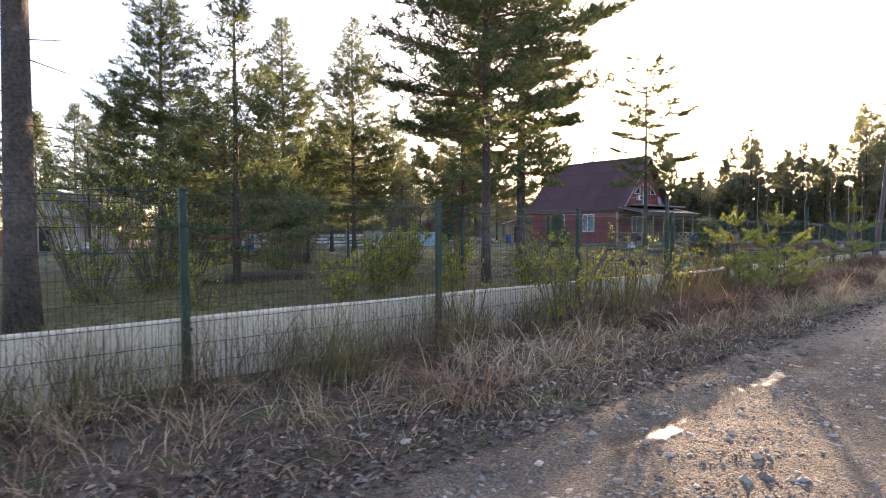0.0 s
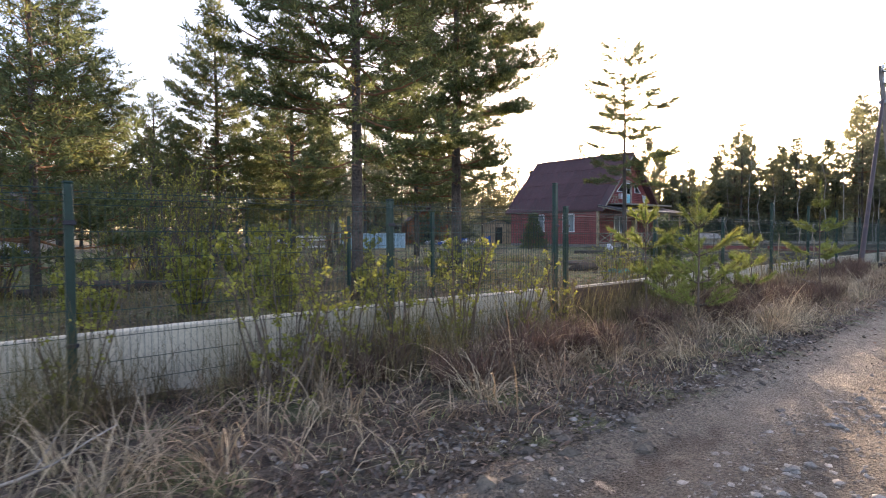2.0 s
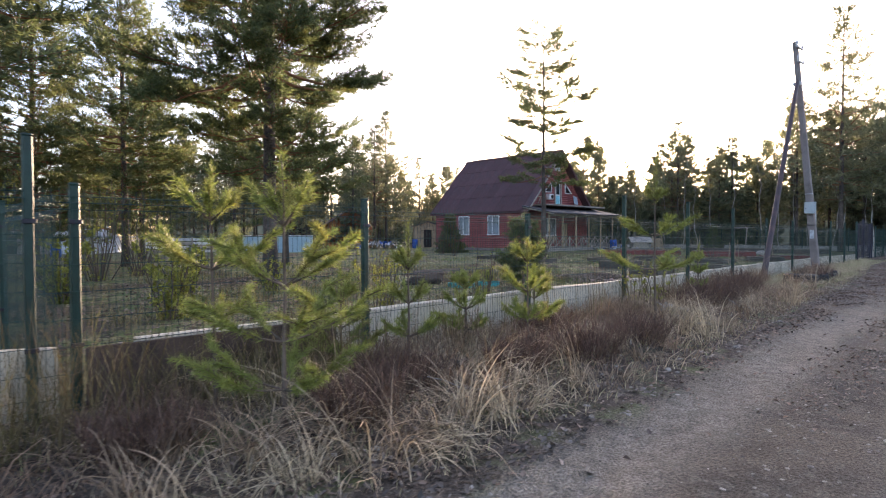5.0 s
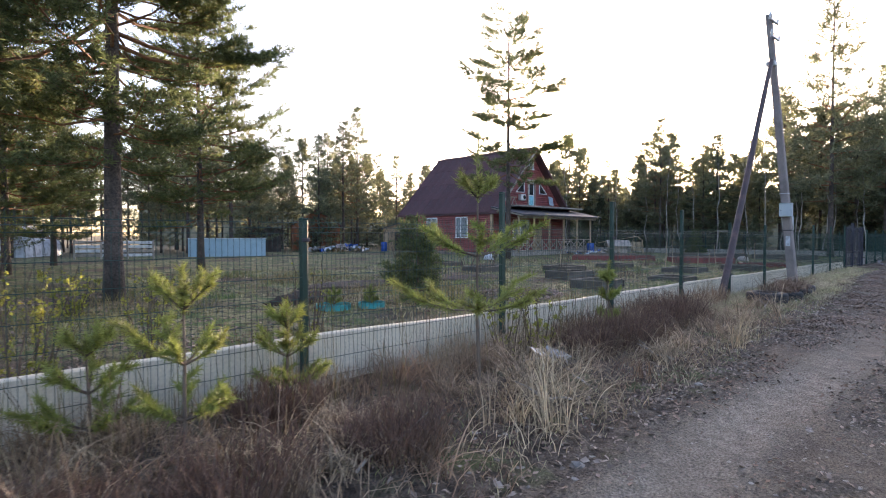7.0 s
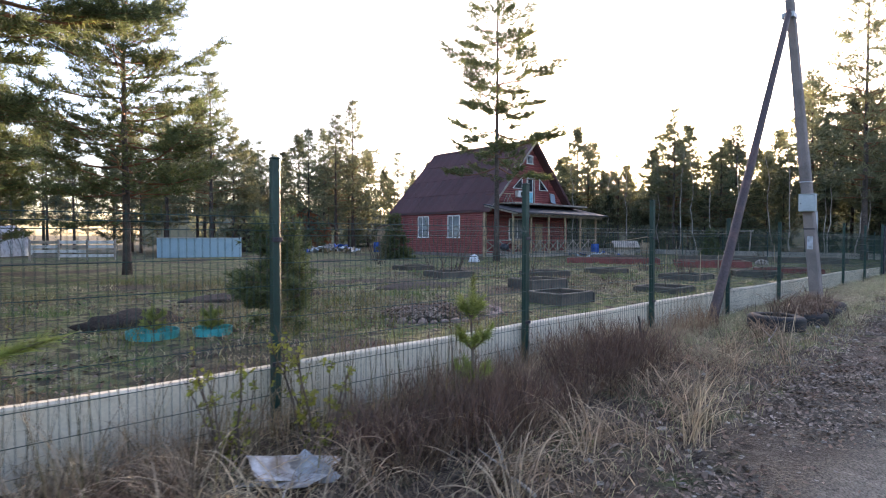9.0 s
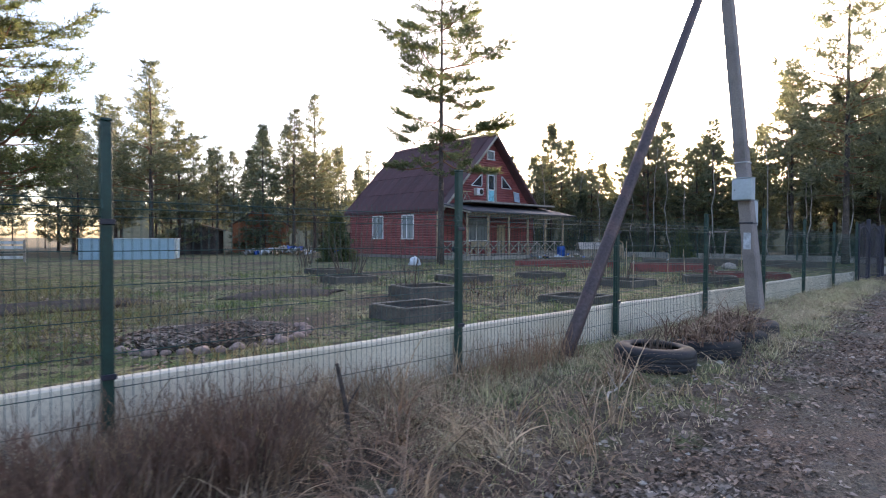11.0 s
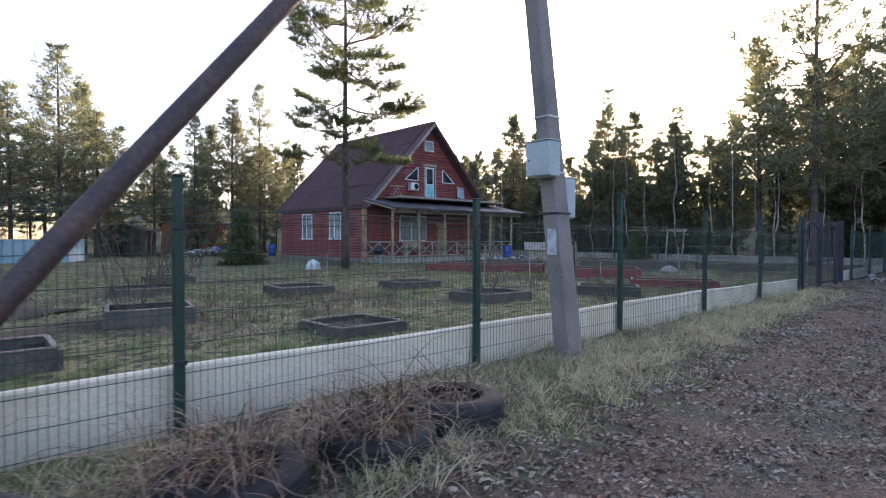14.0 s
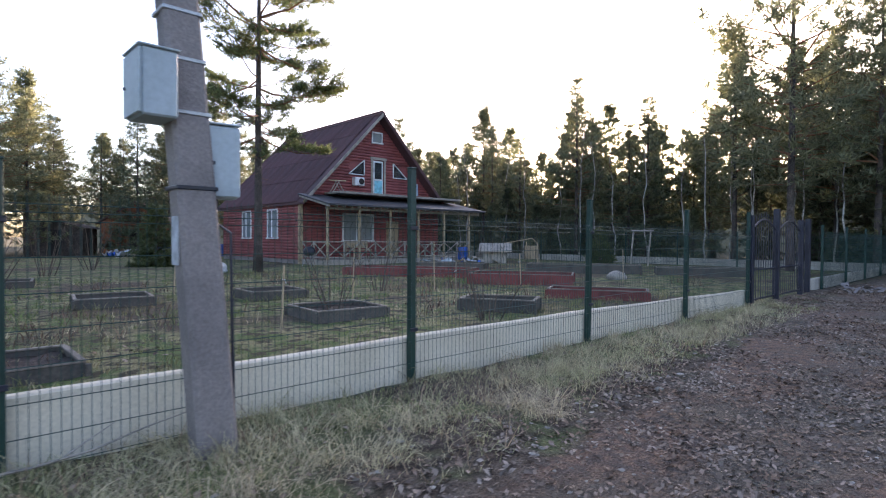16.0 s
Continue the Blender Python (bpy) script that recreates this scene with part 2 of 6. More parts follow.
def tube(points, radii, sides=8, cap=True):
    """Vertices and faces of a tube along points."""
    p = np.asarray(points, float)
    r = np.broadcast_to(np.asarray(radii, float), (len(p),))
    d = np.gradient(p, axis=0)
    d /= np.linalg.norm(d, axis=1)[:, None] + 1e-9
    ref = np.where(np.abs(d[:, 2:3]) > 0.9, np.array([[1.0, 0, 0]]), np.array([[0, 0, 1.0]]))
    u = np.cross(d, ref)
    u /= np.linalg.norm(u, axis=1)[:, None] + 1e-9
    w = np.cross(d, u)
    ang = np.linspace(0, 2 * np.pi, sides, endpoint=False)
    v = (p[:, None] + r[:, None, None] * (np.cos(ang)[None, :, None] * u[:, None] + np.sin(ang)[None, :, None] * w[:, None])).reshape(-1, 3)
    f = []
    for i in range(len(p) - 1):
        for j in range(sides):
            k = (j + 1) % sides
            f.append((i * sides + j, i * sides + k, (i + 1) * sides + k, (i + 1) * sides + j))
    if cap:
        f.append(tuple(range(sides))[::-1])
        f.append(tuple((len(p) - 1) * sides + j for j in range(sides)))
    return v, f


def join(pieces):
    v, f, o = [], [], 0
    for pv, pf in pieces:
        v.append(np.asarray(pv, float))
        f.extend(tuple(int(i) + o for i in q) for q in pf)
        o += len(pv)
    return np.concatenate(v), f


def blades(base, length, width, lean, lean_dir, rng, curl=0.0):
    """Ribbons that rise from base and bend over towards lean_dir: one narrow strip of five faces each."""
    n = len(base)
    az = rng.uniform(0, 2 * np.pi, n) if lean_dir is None else lean_dir
    h = np.stack([np.cos(az), np.sin(az), np.zeros(n)], 1)
    ph = rng.uniform(0, 2 * np.pi, n)
    side = np.stack([np.cos(ph), np.sin(ph), np.zeros(n)], 1)
    rows = []
    for s, wd in ((0, 1.0), (0.35, 0.9), (0.7, 0.6), (1.0, 0.0)):
        c = base + h * (length * lean * s ** 1.6)[:, None]
        c[:, 2] += length * (s * np.sqrt(np.clip(1 - 0.75 * lean ** 2 * s, 0.05, 1)) - curl * s ** 3)
        if wd:
            rows += [c - side * (width * wd / 2)[:, None], c + side * (width * wd / 2)[:, None]]
        else:
            rows.append(c)
    v = np.stack(rows, 1).reshape(-1, 3)
    o = (np.arange(n) * 7)[:, None]
    tri = np.concatenate([o + np.array([q]) for q in ((0, 1, 3), (0, 3, 2), (2, 3, 5), (2, 5, 4), (4, 5, 6))])
    return v, tri


def fronds(base, length, width, az, rise, fall, rng):
    """Long ribbons that rise steeply and arch over to the ground."""
    n, k = len(base), 6
    h = np.stack([np.cos(az), np.sin(az), np.zeros(n)], 1)
    tw = az + 1.57 + rng.normal(0, 0.5, n)
    side = np.stack([np.cos(tw), np.sin(tw), rng.normal(0, 0.25, n)], 1)
    c, rows = base.copy(), []
    for i in range(k + 1):
        w = (width * (1 - 0.75 * i / k) / 2)[:, None]
        rows += [c - side * w, c + side * w]
        a = rise - fall * (i / k) ** 1.3
        c = c + h * (length / k * np.cos(a))[:, None]
        c[:, 2] = np.maximum(c[:, 2] + length / k * np.sin(a), base[:, 2] + 0.012 + 0.02 * (i % 2))
    v = np.stack(rows, 1).reshape(-1, 3)
    o = (np.arange(n) * 2 * (k + 1))[:, None]
    return v, np.concatenate([o + np.array([[2 * i, 2 * i + 1, 2 * i + 3, 2 * i + 2]]) for i in range(k)])


# ---- ground ----
def road_edge(x):
    return np.interp(x, [-20, 0, 4, 9, 13, 16, 20, 26, 32, 37, 42, 50], [2.35, 2.35, 2.25, 1.95, 2.05, 2.3, 2.5, 2.75, 3.15, 3.7, 4.3, 4.6])


def wheel_track(x):
    return np.interp(x, [-20, 2, 5.4, 9, 14, 17, 22, 30, 50], [1.75, 1.74, 1.66, 1.63, 1.72, 1.78, 1.6, 1.9, 3.0])


def wobble(x, y, f, seed):
    a = np.random.default_rng(seed).uniform(0, 6.28, 8)
    return (np.sin(x * f + a[0] + 1.3 * np.sin(y * f * 0.7 + a[1])) + np.sin(y * f * 1.2 + a[2] + 1.1 * np.sin(x * f * 0.8 + a[3])) + 0.6 * np.sin((x + y) * f * 2.1 + a[4]) + 0.6 * np.sin((x - y) * f * 1.9 + a[5])) / 3.2


def ground_height(x, y):
    x, y = np.asarray(x, float), np.asarray(y, float)
    e = road_edge(x)
    verge = np.clip((y - e) / 0.5, 0, 1) * np.clip((5.4 - y) / 0.4, 0, 1)
    near = np.exp(-((y - 2) / 14) ** 2)
    z = verge * (0.03 + 0.045 * wobble(x, y, 1.7, 1) + 0.02 * wobble(x, y, 6.0, 2))
    z += near * 0.012 * wobble(x, y, 4.0, 3) + near * 0.008 * wobble(x, y, 11.0, 4)
    z -= 0.045 * np.exp(-((y - wheel_track(x)) / 0.24) ** 2) * (y < e)
    z -= 0.03 * np.exp(-((y - (e - 2.2)) / 0.25) ** 2)
    z += 0.035 * np.exp(-((y - wheel_track(x) - 0.32) / 0.16) ** 2) * (0.5 + 0.5 * wobble(x, y, 5.0, 15)) * np.clip((10 - x) / 3, 0, 1)
    z += np.clip((y - 5.3) / 1.0, 0, 1) * (0.04 + 0.03 * wobble(x, y, 0.8, 5) + 0.012 * wobble(x, y, 3.1, 6)) * np.exp(-((y - 12) / 30) ** 2)
    return z


def grown(lo, hi, step, far, ratio=1.25):
    xs = list(np.arange(lo, hi, step))
    s, a = step, xs[-1]
    while a < far:
        s *= ratio
        a += s
        xs.append(a)
    s, a = step, xs[0]
    left = []
    while a > -far:
        s *= ratio
        a -= s
        left.append(a)
    return np.array(left[::-1] + xs)


gx = grown(-5, 46, 0.12, 2500)
gy = grown(1.0, 6.0, 0.08, 2500, 1.08)
GX, GY = np.meshgrid(gx, gy, indexing="ij")
GZ = ground_height(GX, GY)
gv = np.stack([GX, GY, GZ], -1).reshape(-1, 3)
ni, nj = len(gx), len(gy)
ii, jj = np.meshgrid(np.arange(ni - 1), np.arange(nj - 1), indexing="ij")
q = (ii * nj + jj).ravel()
ground_mesh = mesh_of("ground", gv, np.stack([q, q + nj, q + nj + 1, q + 1], 1), M_GROUND, True)


def weight(name, w):
    ground_mesh.attributes.new(name, "FLOAT", "POINT").data.foreach_set("value", np.clip(w, 0, 1).ravel().astype(np.float32))


edge = road_edge(GX) + 0.12 * wobble(GX, GY, 2.3, 8) + 0.05 * wobble(GX, GY, 8.0, 9)
weight("road", np.clip((edge - GY) / 0.18, 0, 1) * np.clip((GY + 6) / 0.5, 0, 1))
rut = wheel_track(GX) + 0.05 * wobble(GX, GY, 1.1, 12)
weight("track", 0.95 * np.exp(-((GY - rut) / 0.36) ** 4) * np.clip((GX - 4) / 4, 0.35, 1) * np.clip((25 - GX) / 5, 0.1, 1) * np.clip(0.9 + 0.3 * wobble(GX, GY, 3.1, 13), 0, 1) + 0.7 * np.exp(-((GY - rut + 1.6) / 0.36) ** 2))
weight("chips", np.clip(0.55 + 1.3 * wobble(GX, GY * 1.6, 1.5, 71), 0, 0.9) * np.clip((GX - 22) / 4, 0, 1))
weight("lawn", np.clip((GY - 5.2) / 0.1, 0, 1) * np.clip((60 - GX) / 1, 0, 1))
weight("wood", np.clip((GY - 44) / 4, 0, 1) + np.clip((GX - 61) / 1, 0, 1) + np.clip((-6 - GY) / 1, 0, 1))
weight("moss", np.clip(wobble(GX, GY, 1.1, 10) * 1.6 + 0.45, 0, 0.9) * np.clip((GX - 23) / 3, 0, 1) * np.clip((GY - edge - 0.6) / 0.4, 0, 1) * (GY < 5.2))
weight("wet", np.clip(1.5 * np.exp(-((GY - rut) / 0.13) ** 2) * np.clip(0.6 * wobble(GX, GY * 3, 3.0, 11) + 0.6 * wobble(GX, GY * 2, 13.0, 14) + 0.45, 0, 1) * np.clip((6.6 - GX) / 1, 0, 1) * np.clip((GX - 1.0) / 1, 0, 1), 0, 1))
tagged(new("ground", ground_mesh), "dirt and gravel road with leafy verge and patchy lawn", "ground", kind="structure")

# ---- fence along the road ----
FENCE_Y, POST0, STEP = 5.1, 33.35, 3.04


def wall_top(x):
    return float(np.interp(x, [-10, 0, 9.05, 9.1, 15, 18, 27, 30, 36, 42.5], [0.66, 0.61, 0.54, 0.50, 0.52, 0.48, 0.475, 0.44, 0.43, 0.33]))


def wall_piece(name, x0, x1, label, mat=M_CONCRETE):
    xs = np.linspace(x0, x1, 2 + int((x1 - x0) / 0.5))
    bm = bmesh.new()
    rings = []
    for x in xs:
        t = wall_top(x) + 0.006 * math.sin(x * 2.1)
        y0, y1 = FENCE_Y + 0.05, FENCE_Y + 0.14
        rings.append([bm.verts.new(c) for c in ((x, y0, -0.3), (x, y0, t - 0.015), (x, y0 + 0.015, t), (x, y1 - 0.015, t), (x, y1, t - 0.015), (x, y1, -0.3))])
    for a, b in zip(rings, rings[1:]):
        for i in range(5):
            bm.faces.new((a[i], a[i + 1], b[i + 1], b[i]))
    bm.faces.new(rings[0][::-1])
    bm.faces.new(rings[-1])
    bmesh.ops.recalc_face_normals(bm, faces=bm.faces[:])
    return tagged(part(name, bm, mat), label, "wall", kind="structure")


wall_piece("wall_south_1", -12, 9.2, "low pale poured concrete footing wall under the mesh fence")
wall_piece("wall_south_2", 9.75, 42.55, "low pale poured concrete footing wall under the mesh fence")


def post_mesh(height):
    bm = box(-0.032, 0.032, -0.032, 0.032, -0.3, height, 0.006)
    return bm


def fence_post(fence, x, y, top, lean=0.0):
    p = part("post", post_mesh(top), M_GREEN, fence)
    p.matrix_basis = pose(x, y, 0, 0, lean, 0)
    part("cap", box(-0.035, 0.035, -0.035, 0.035, top, top + 0.018, 0.005), M_GREEN, p, "dark plastic cap")
    for z in (0.5, 1.45):
        part("clamp", box(-0.045, 0.045, -0.05, -0.033, z, z + 0.035, 0.004), M_BLACK, p, "dark steel clamp")
    return p


def wire_panel(width, top, bottom):
    """A welded mesh panel with three folds: upright wires 50 mm apart and level rods."""
    prof = [(bottom, 0), (top - 0.16, 0), (top - 0.11, -0.04), (top - 0.06, 0), (top, 0)]
    w = 0.0026
    pieces = []
    n = int(width / 0.052)
    v0, f0 = tube([(0, y, z) for z, y in prof], w, 3, False)
    for i in range(n + 1):
        pieces.append((v0 + np.array([i * width / n, 0, 0]), f0))
    for z, y in prof[1:-1] + [(z, 0) for z in (0.04, 0.22, 0.42, 0.63, 0.84, 1.05, 1.26)]:
        pieces.append(tube([(0, y - 0.004, z), (width, y - 0.004, z)], w * 1.15, 4, False))
    return mesh_of("mesh_panel", *join(pieces), M_WIRE)


PANEL = wire_panel(2.98, 1.63, 0.0)
road_fence = thing("mesh_fence", "green welded wire mesh fence along a low concrete wall", "fence")
side_fence = thing("mesh_fence", "green welded wire mesh fence between two plots", "fence")


def fence_panel(fence, m):
    part("mesh_panel", PANEL, None, fence).matrix_basis = m


POST_TOPS = {-12: 1.78, -11: 1.77, -10: 1.77, -9: 1.74, -8: 2.09, -7: 1.75, -6: 1.66, -5: 2.08, -4: 2.08, -3: 2.03, -2: 1.82, -1: 1.80, 0: 2.02, 1: 1.88, 2: 1.86, 3: 1.95}
POST_LEAN = {1: 0.8, 2: 0.6, -11: -0.4}
for k, top in POST_TOPS.items():
    x = POST0 + STEP * k
    fence_post(road_fence, x, FENCE_Y, top, POST_LEAN.get(k, 0))
    if k < 3:
        fence_panel(road_fence, pose(x + 0.03, FENCE_Y - 0.036, wall_top(x) - 0.45))

# the fence between the two plots runs away from the road
fence_post(side_fence, 9.32, FENCE_Y + 0.02, 1.75)
for k in range(1, 9):
    fence_post(side_fence, 9.2, FENCE_Y + 3.04 * k, 1.75)
for k in range(8):
    fence_panel(side_fence, pose(9.2, FENCE_Y + 0.03 + 3.04 * k, 0.05, 0, 0, 90))

# ---- house ----
HX0, HX1, HY0, HY1, EAVE, RIDGE = 44.4, 54.2, 27.3, 37.3, 3.3, 8.4
HXM = (HX0 + HX1) / 2
house = thing("log_house", "two-storey house of red-stained logs with a dark red roof and veranda", "house")
LOGH = 0.165
SIDES = 7
half_log = [(0.07 * math.cos(a), LOGH * 0.5 * math.sin(a)) for a in np.linspace(-math.pi / 2, math.pi / 2, SIDES)]


def log_mesh(length):
    """One half-round log along x, its round face towards -y."""
    v = [(x, -c, s) for x in (0, length) for c, s in half_log]
    f = [(j, j + 1, SIDES + j + 1, SIDES + j) for j in range(SIDES - 1)] + [tuple(range(SIDES)), tuple(range(2 * SIDES - 1, SIDES - 1, -1))]
    return mesh_of("log", v, f, M_LOG)


def log_wall(parent, m, width_at, z0, z1, openings):
    """Courses of logs on the wall's own plane; openings are (a, b, low, high)."""
    z = z0 + LOGH / 2
    while z < z1:
        lo, hi = width_at(z)
        cuts = sorted((a, b) for a, b, l, h in openings if l < z < h)
        a = lo
        for c0, c1 in cuts + [(hi, hi)]:
            if c0 - a > 0.05:
                o = part("log", log_mesh(c0 - a), None, parent)
                o.matrix_basis = m @ pose(a, 0, z)
            a = max(a, c1)
        z += LOGH


def solid_wall(x0, x1, y0, y1, z0, z1):
    return box(x0, x1, y0, y1, z0, z1, 0)


def window(parent, m, w, h, name="window", sash=True, label="white framed window with pale curtains"):
    """A framed window in the wall's plane (x along, z up), its sill and panes."""
    win = part(name, box(-w / 2 - 0.07, w / 2 + 0.07, -0.11, -0.085, h, h + 0.09, 0.005), M_WHITE, parent, label)
    win.matrix_basis = m
    for a, b in ((-w / 2 - 0.07, -w / 2), (w / 2, w / 2 + 0.07)):
        part("window_frame", box(a, b, -0.11, -0.02, -0.02, h, 0.005), M_WHITE, win)
    part("window_sill", box(-w / 2 - 0.1, w / 2 + 0.1, -0.16, -0.02, -0.1, -0.02, 0.005), M_WHITE, win)
    if sash:
        part("mullion", box(-0.15, -0.09, -0.085, -0.03, 0, h, 0.004), M_WHITE, win)
    g = part("pane", box(-w / 2, w / 2, -0.045, -0.04, 0, h, 0), M_GLASS, win)
    g.visible_shadow = False
    v = []
    xs = np.linspace(-w / 2, w / 2, 25)
    v = [(x, 0.10 + 0.015 * math.sin(x * 40), z) for z in (0.0, h) for x in xs]
    part("curtain", (v, [(i, i + 1, 26 + i, 25 + i) for i in range(24)]), M_CURTAIN, win)
    return win


west = pose(HX0, HY1, 0, 0, 0, -90)
win_y = (33.7, 30.3)
wb, wh, ww = 1.42, 1.5, 1.15
west_open = [(HY1 - y - ww / 2, HY1 - y + ww / 2, wb, wb + wh) for y in win_y]
log_wall(house, west, lambda z: (0, HY1 - HY0), 0.25, EAVE + 0.05, west_open)
ys = [HY0, win_y[1] - ww / 2, win_y[1] + ww / 2, win_y[0] - ww / 2, win_y[0] + ww / 2, HY1]
for i in range(5):
    if i % 2 == 0:
        part("wall", solid_wall(HX0, HX0 + 0.2, ys[i], ys[i + 1], 0.0, EAVE), M_LOG, house)
    else:
        part("wall", solid_wall(HX0, HX0 + 0.2, ys[i], ys[i + 1], 0.0, wb), M_LOG, house)
        part("wall", solid_wall(HX0, HX0 + 0.2, ys[i], ys[i + 1], wb + wh, EAVE), M_LOG, house)
for y in win_y:
    window(house, pose(HX0, y, wb, 0, 0, -90), ww, wh)
part("foundation", box(HX0 - 0.03, HX1 + 0.03, HY0 - 0.03, HY1 + 0.03, -0.2, 0.24, 0.01), M_POLE, house)
part("wall", solid_wall(HX0 + 0.2, HX1, HY1 - 0.2, HY1, 0, EAVE), M_LOG, house)
part("wall", solid_wall(HX1 - 0.2, HX1, HY0 + 0.2, HY1 - 0.2, 0, EAVE), M_LOG, house)
# ground floor front, in the veranda's shade
part("wall", solid_wall(HX0 + 0.2, HX1, HY0, HY0 + 0.2, 0, EAVE + 0.4), M_LOG, house)
log_wall(house, pose(HX0, HY0, 0), lambda z: (0.1, HX1 - HX0), 0.25, 3.4, [(2.6, 4.6, 1.3, 2.7), (5.6, 6.5, 0.3, 2.4)])
for x, w, h in ((48.0, 2.0, 1.4),):
    window(house, pose(x, HY0 - 0.02, 1.3), w, h)
part("door", box(50.0, 50.9, HY0 - 0.1, HY0 - 0.03, 0.3, 2.4), M_PALEWOOD, house, "brown wooden front door")


def gable_width(z):
    t = (z - EAVE) / (RIDGE - EAVE)
    return (max(0.0, t) * (HXM - HX0), (HX1 - HX0) - max(0.0, t) * (HXM - HX0))


door0, door1 = 4.55, 5.45
gable_open = [(door0, door1, 3.9, 6.0), (3.0, 4.0, 5.0, 5.75), (6.2, 7.2, 5.0, 5.75), (4.55, 5.25, 6.95, 7.5)]
log_wall(house, pose(HX0, HY0, 0), gable_width, 3.45, RIDGE - 0.1, gable_open)
part("gable", ([(HX0, HY0 + 0.02, EAVE), (HX1, HY0 + 0.02, EAVE), (HXM, HY0 + 0.02, RIDGE), (HX0, HY0 + 0.2, EAVE), (HX1, HY0 + 0.2, EAVE), (HXM, HY0 + 0.2, RIDGE)], [(0, 1, 2), (5, 4, 3), (0, 3, 4, 1), (1, 4, 5, 2), (2, 5, 3, 0)]), M_LOG, house)
part("gable", ([(HX0, HY1 - 0.2, EAVE), (HX1, HY1 - 0.2, EAVE), (HXM, HY1 - 0.2, RIDGE), (HX0, HY1, EAVE), (HX1, HY1, EAVE), (HXM, HY1, RIDGE)], [(0, 1, 2), (5, 4, 3), (0, 3, 4, 1), (1, 4, 5, 2), (2, 5, 3, 0)]), M_LOG, house)
balcony_door = part("balcony_door", box(HX0 + door0 + 0.1, HX0 + door1 - 0.1, HY0 - 0.06, HY0 - 0.01, 3.9, 5.9), M_WHITE, house, "white glazed balcony door with a pale blue lower panel")
M_PALEBLUE = material("pale_blue_panel", (0.22, 0.62, 0.74), 0.5, var=0.05, bump=0.05)
part("panel", box(HX0 + door0 + 0.18, HX0 + door1 - 0.18, HY0 - 0.075, HY0 - 0.062, 3.98, 4.75), M_PALEBLUE, balcony_door)
part("pane", box(HX0 + door0 + 0.2, HX0 + door1 - 0.2, HY0 - 0.075, HY0 - 0.062, 4.85, 5.8), M_ATTIC, balcony_door)
for a, b in ((door0 - 0.08, door0 + 0.06), (door1 - 0.06, door1 + 0.08)):
    part("door_frame", box(HX0 + a, HX0 + b, HY0 - 0.11, HY0 - 0.07, 3.85, 6.0), M_GREYWOOD, balcony_door)
part("door_frame", box(HX0 + door0 - 0.14, HX0 + door1 + 0.14, HY0 - 0.12, HY0 - 0.07, 5.95, 6.1), M_GREYWOOD, balcony_door)


def triangle_window(x0, x1, z0, z1, left):
    tri = [(x0, z0), (x1, z0), (x1, z1)] if left else [(x0, z0), (x1, z0), (x0, z1)]
    w = part("triangle_window", ([(x, HY0 - 0.075, z) for x, z in tri], [(0, 1, 2)]), M_ATTIC, house, "triangular attic window in a white frame")
    for i in range(3):
        (ax, az), (bx, bz) = tri[i], tri[(i + 1) % 3]
        part("window_frame", beam((ax, HY0 - 0.09, az), (bx, HY0 - 0.09, bz), 0.07, 0.05), M_WHITE, w)


triangle_window(HX0 + 2.95, HX0 + 4.0, 5.0, 5.85, True)
triangle_window(HX0 + 6.1, HX0 + 7.15, 5.0, 5.85, False)
window(house, pose(HX0 + 4.9, HY0 - 0.02, 6.98), 0.62, 0.5, "attic_window", False, "small white framed attic window")


def roof_sheet(length, run):
    """A corrugated sheet: x along the eave, y up the slope."""
    n = int(length / 0.024)
    v, f = [], []
    for i in range(n + 1):
        x = i * length / n
        h = 0.018 * math.sin(x / 0.095 * 2 * math.pi)
        v += [(x, 0, h), (x, run, h), (x, 0, h - 0.008), (x, run, h - 0.008)]
    for i in range(n):
        a, b = 4 * i, 4 * i + 4
        f += [(a, b, b + 1, a + 1), (a + 2, a + 3, b + 3, b + 2), (a, a + 2, b + 2, b), (a + 1, b + 1, b + 3, a + 3)]
    return mesh_of("roof_sheet", v, f, M_ROOF)


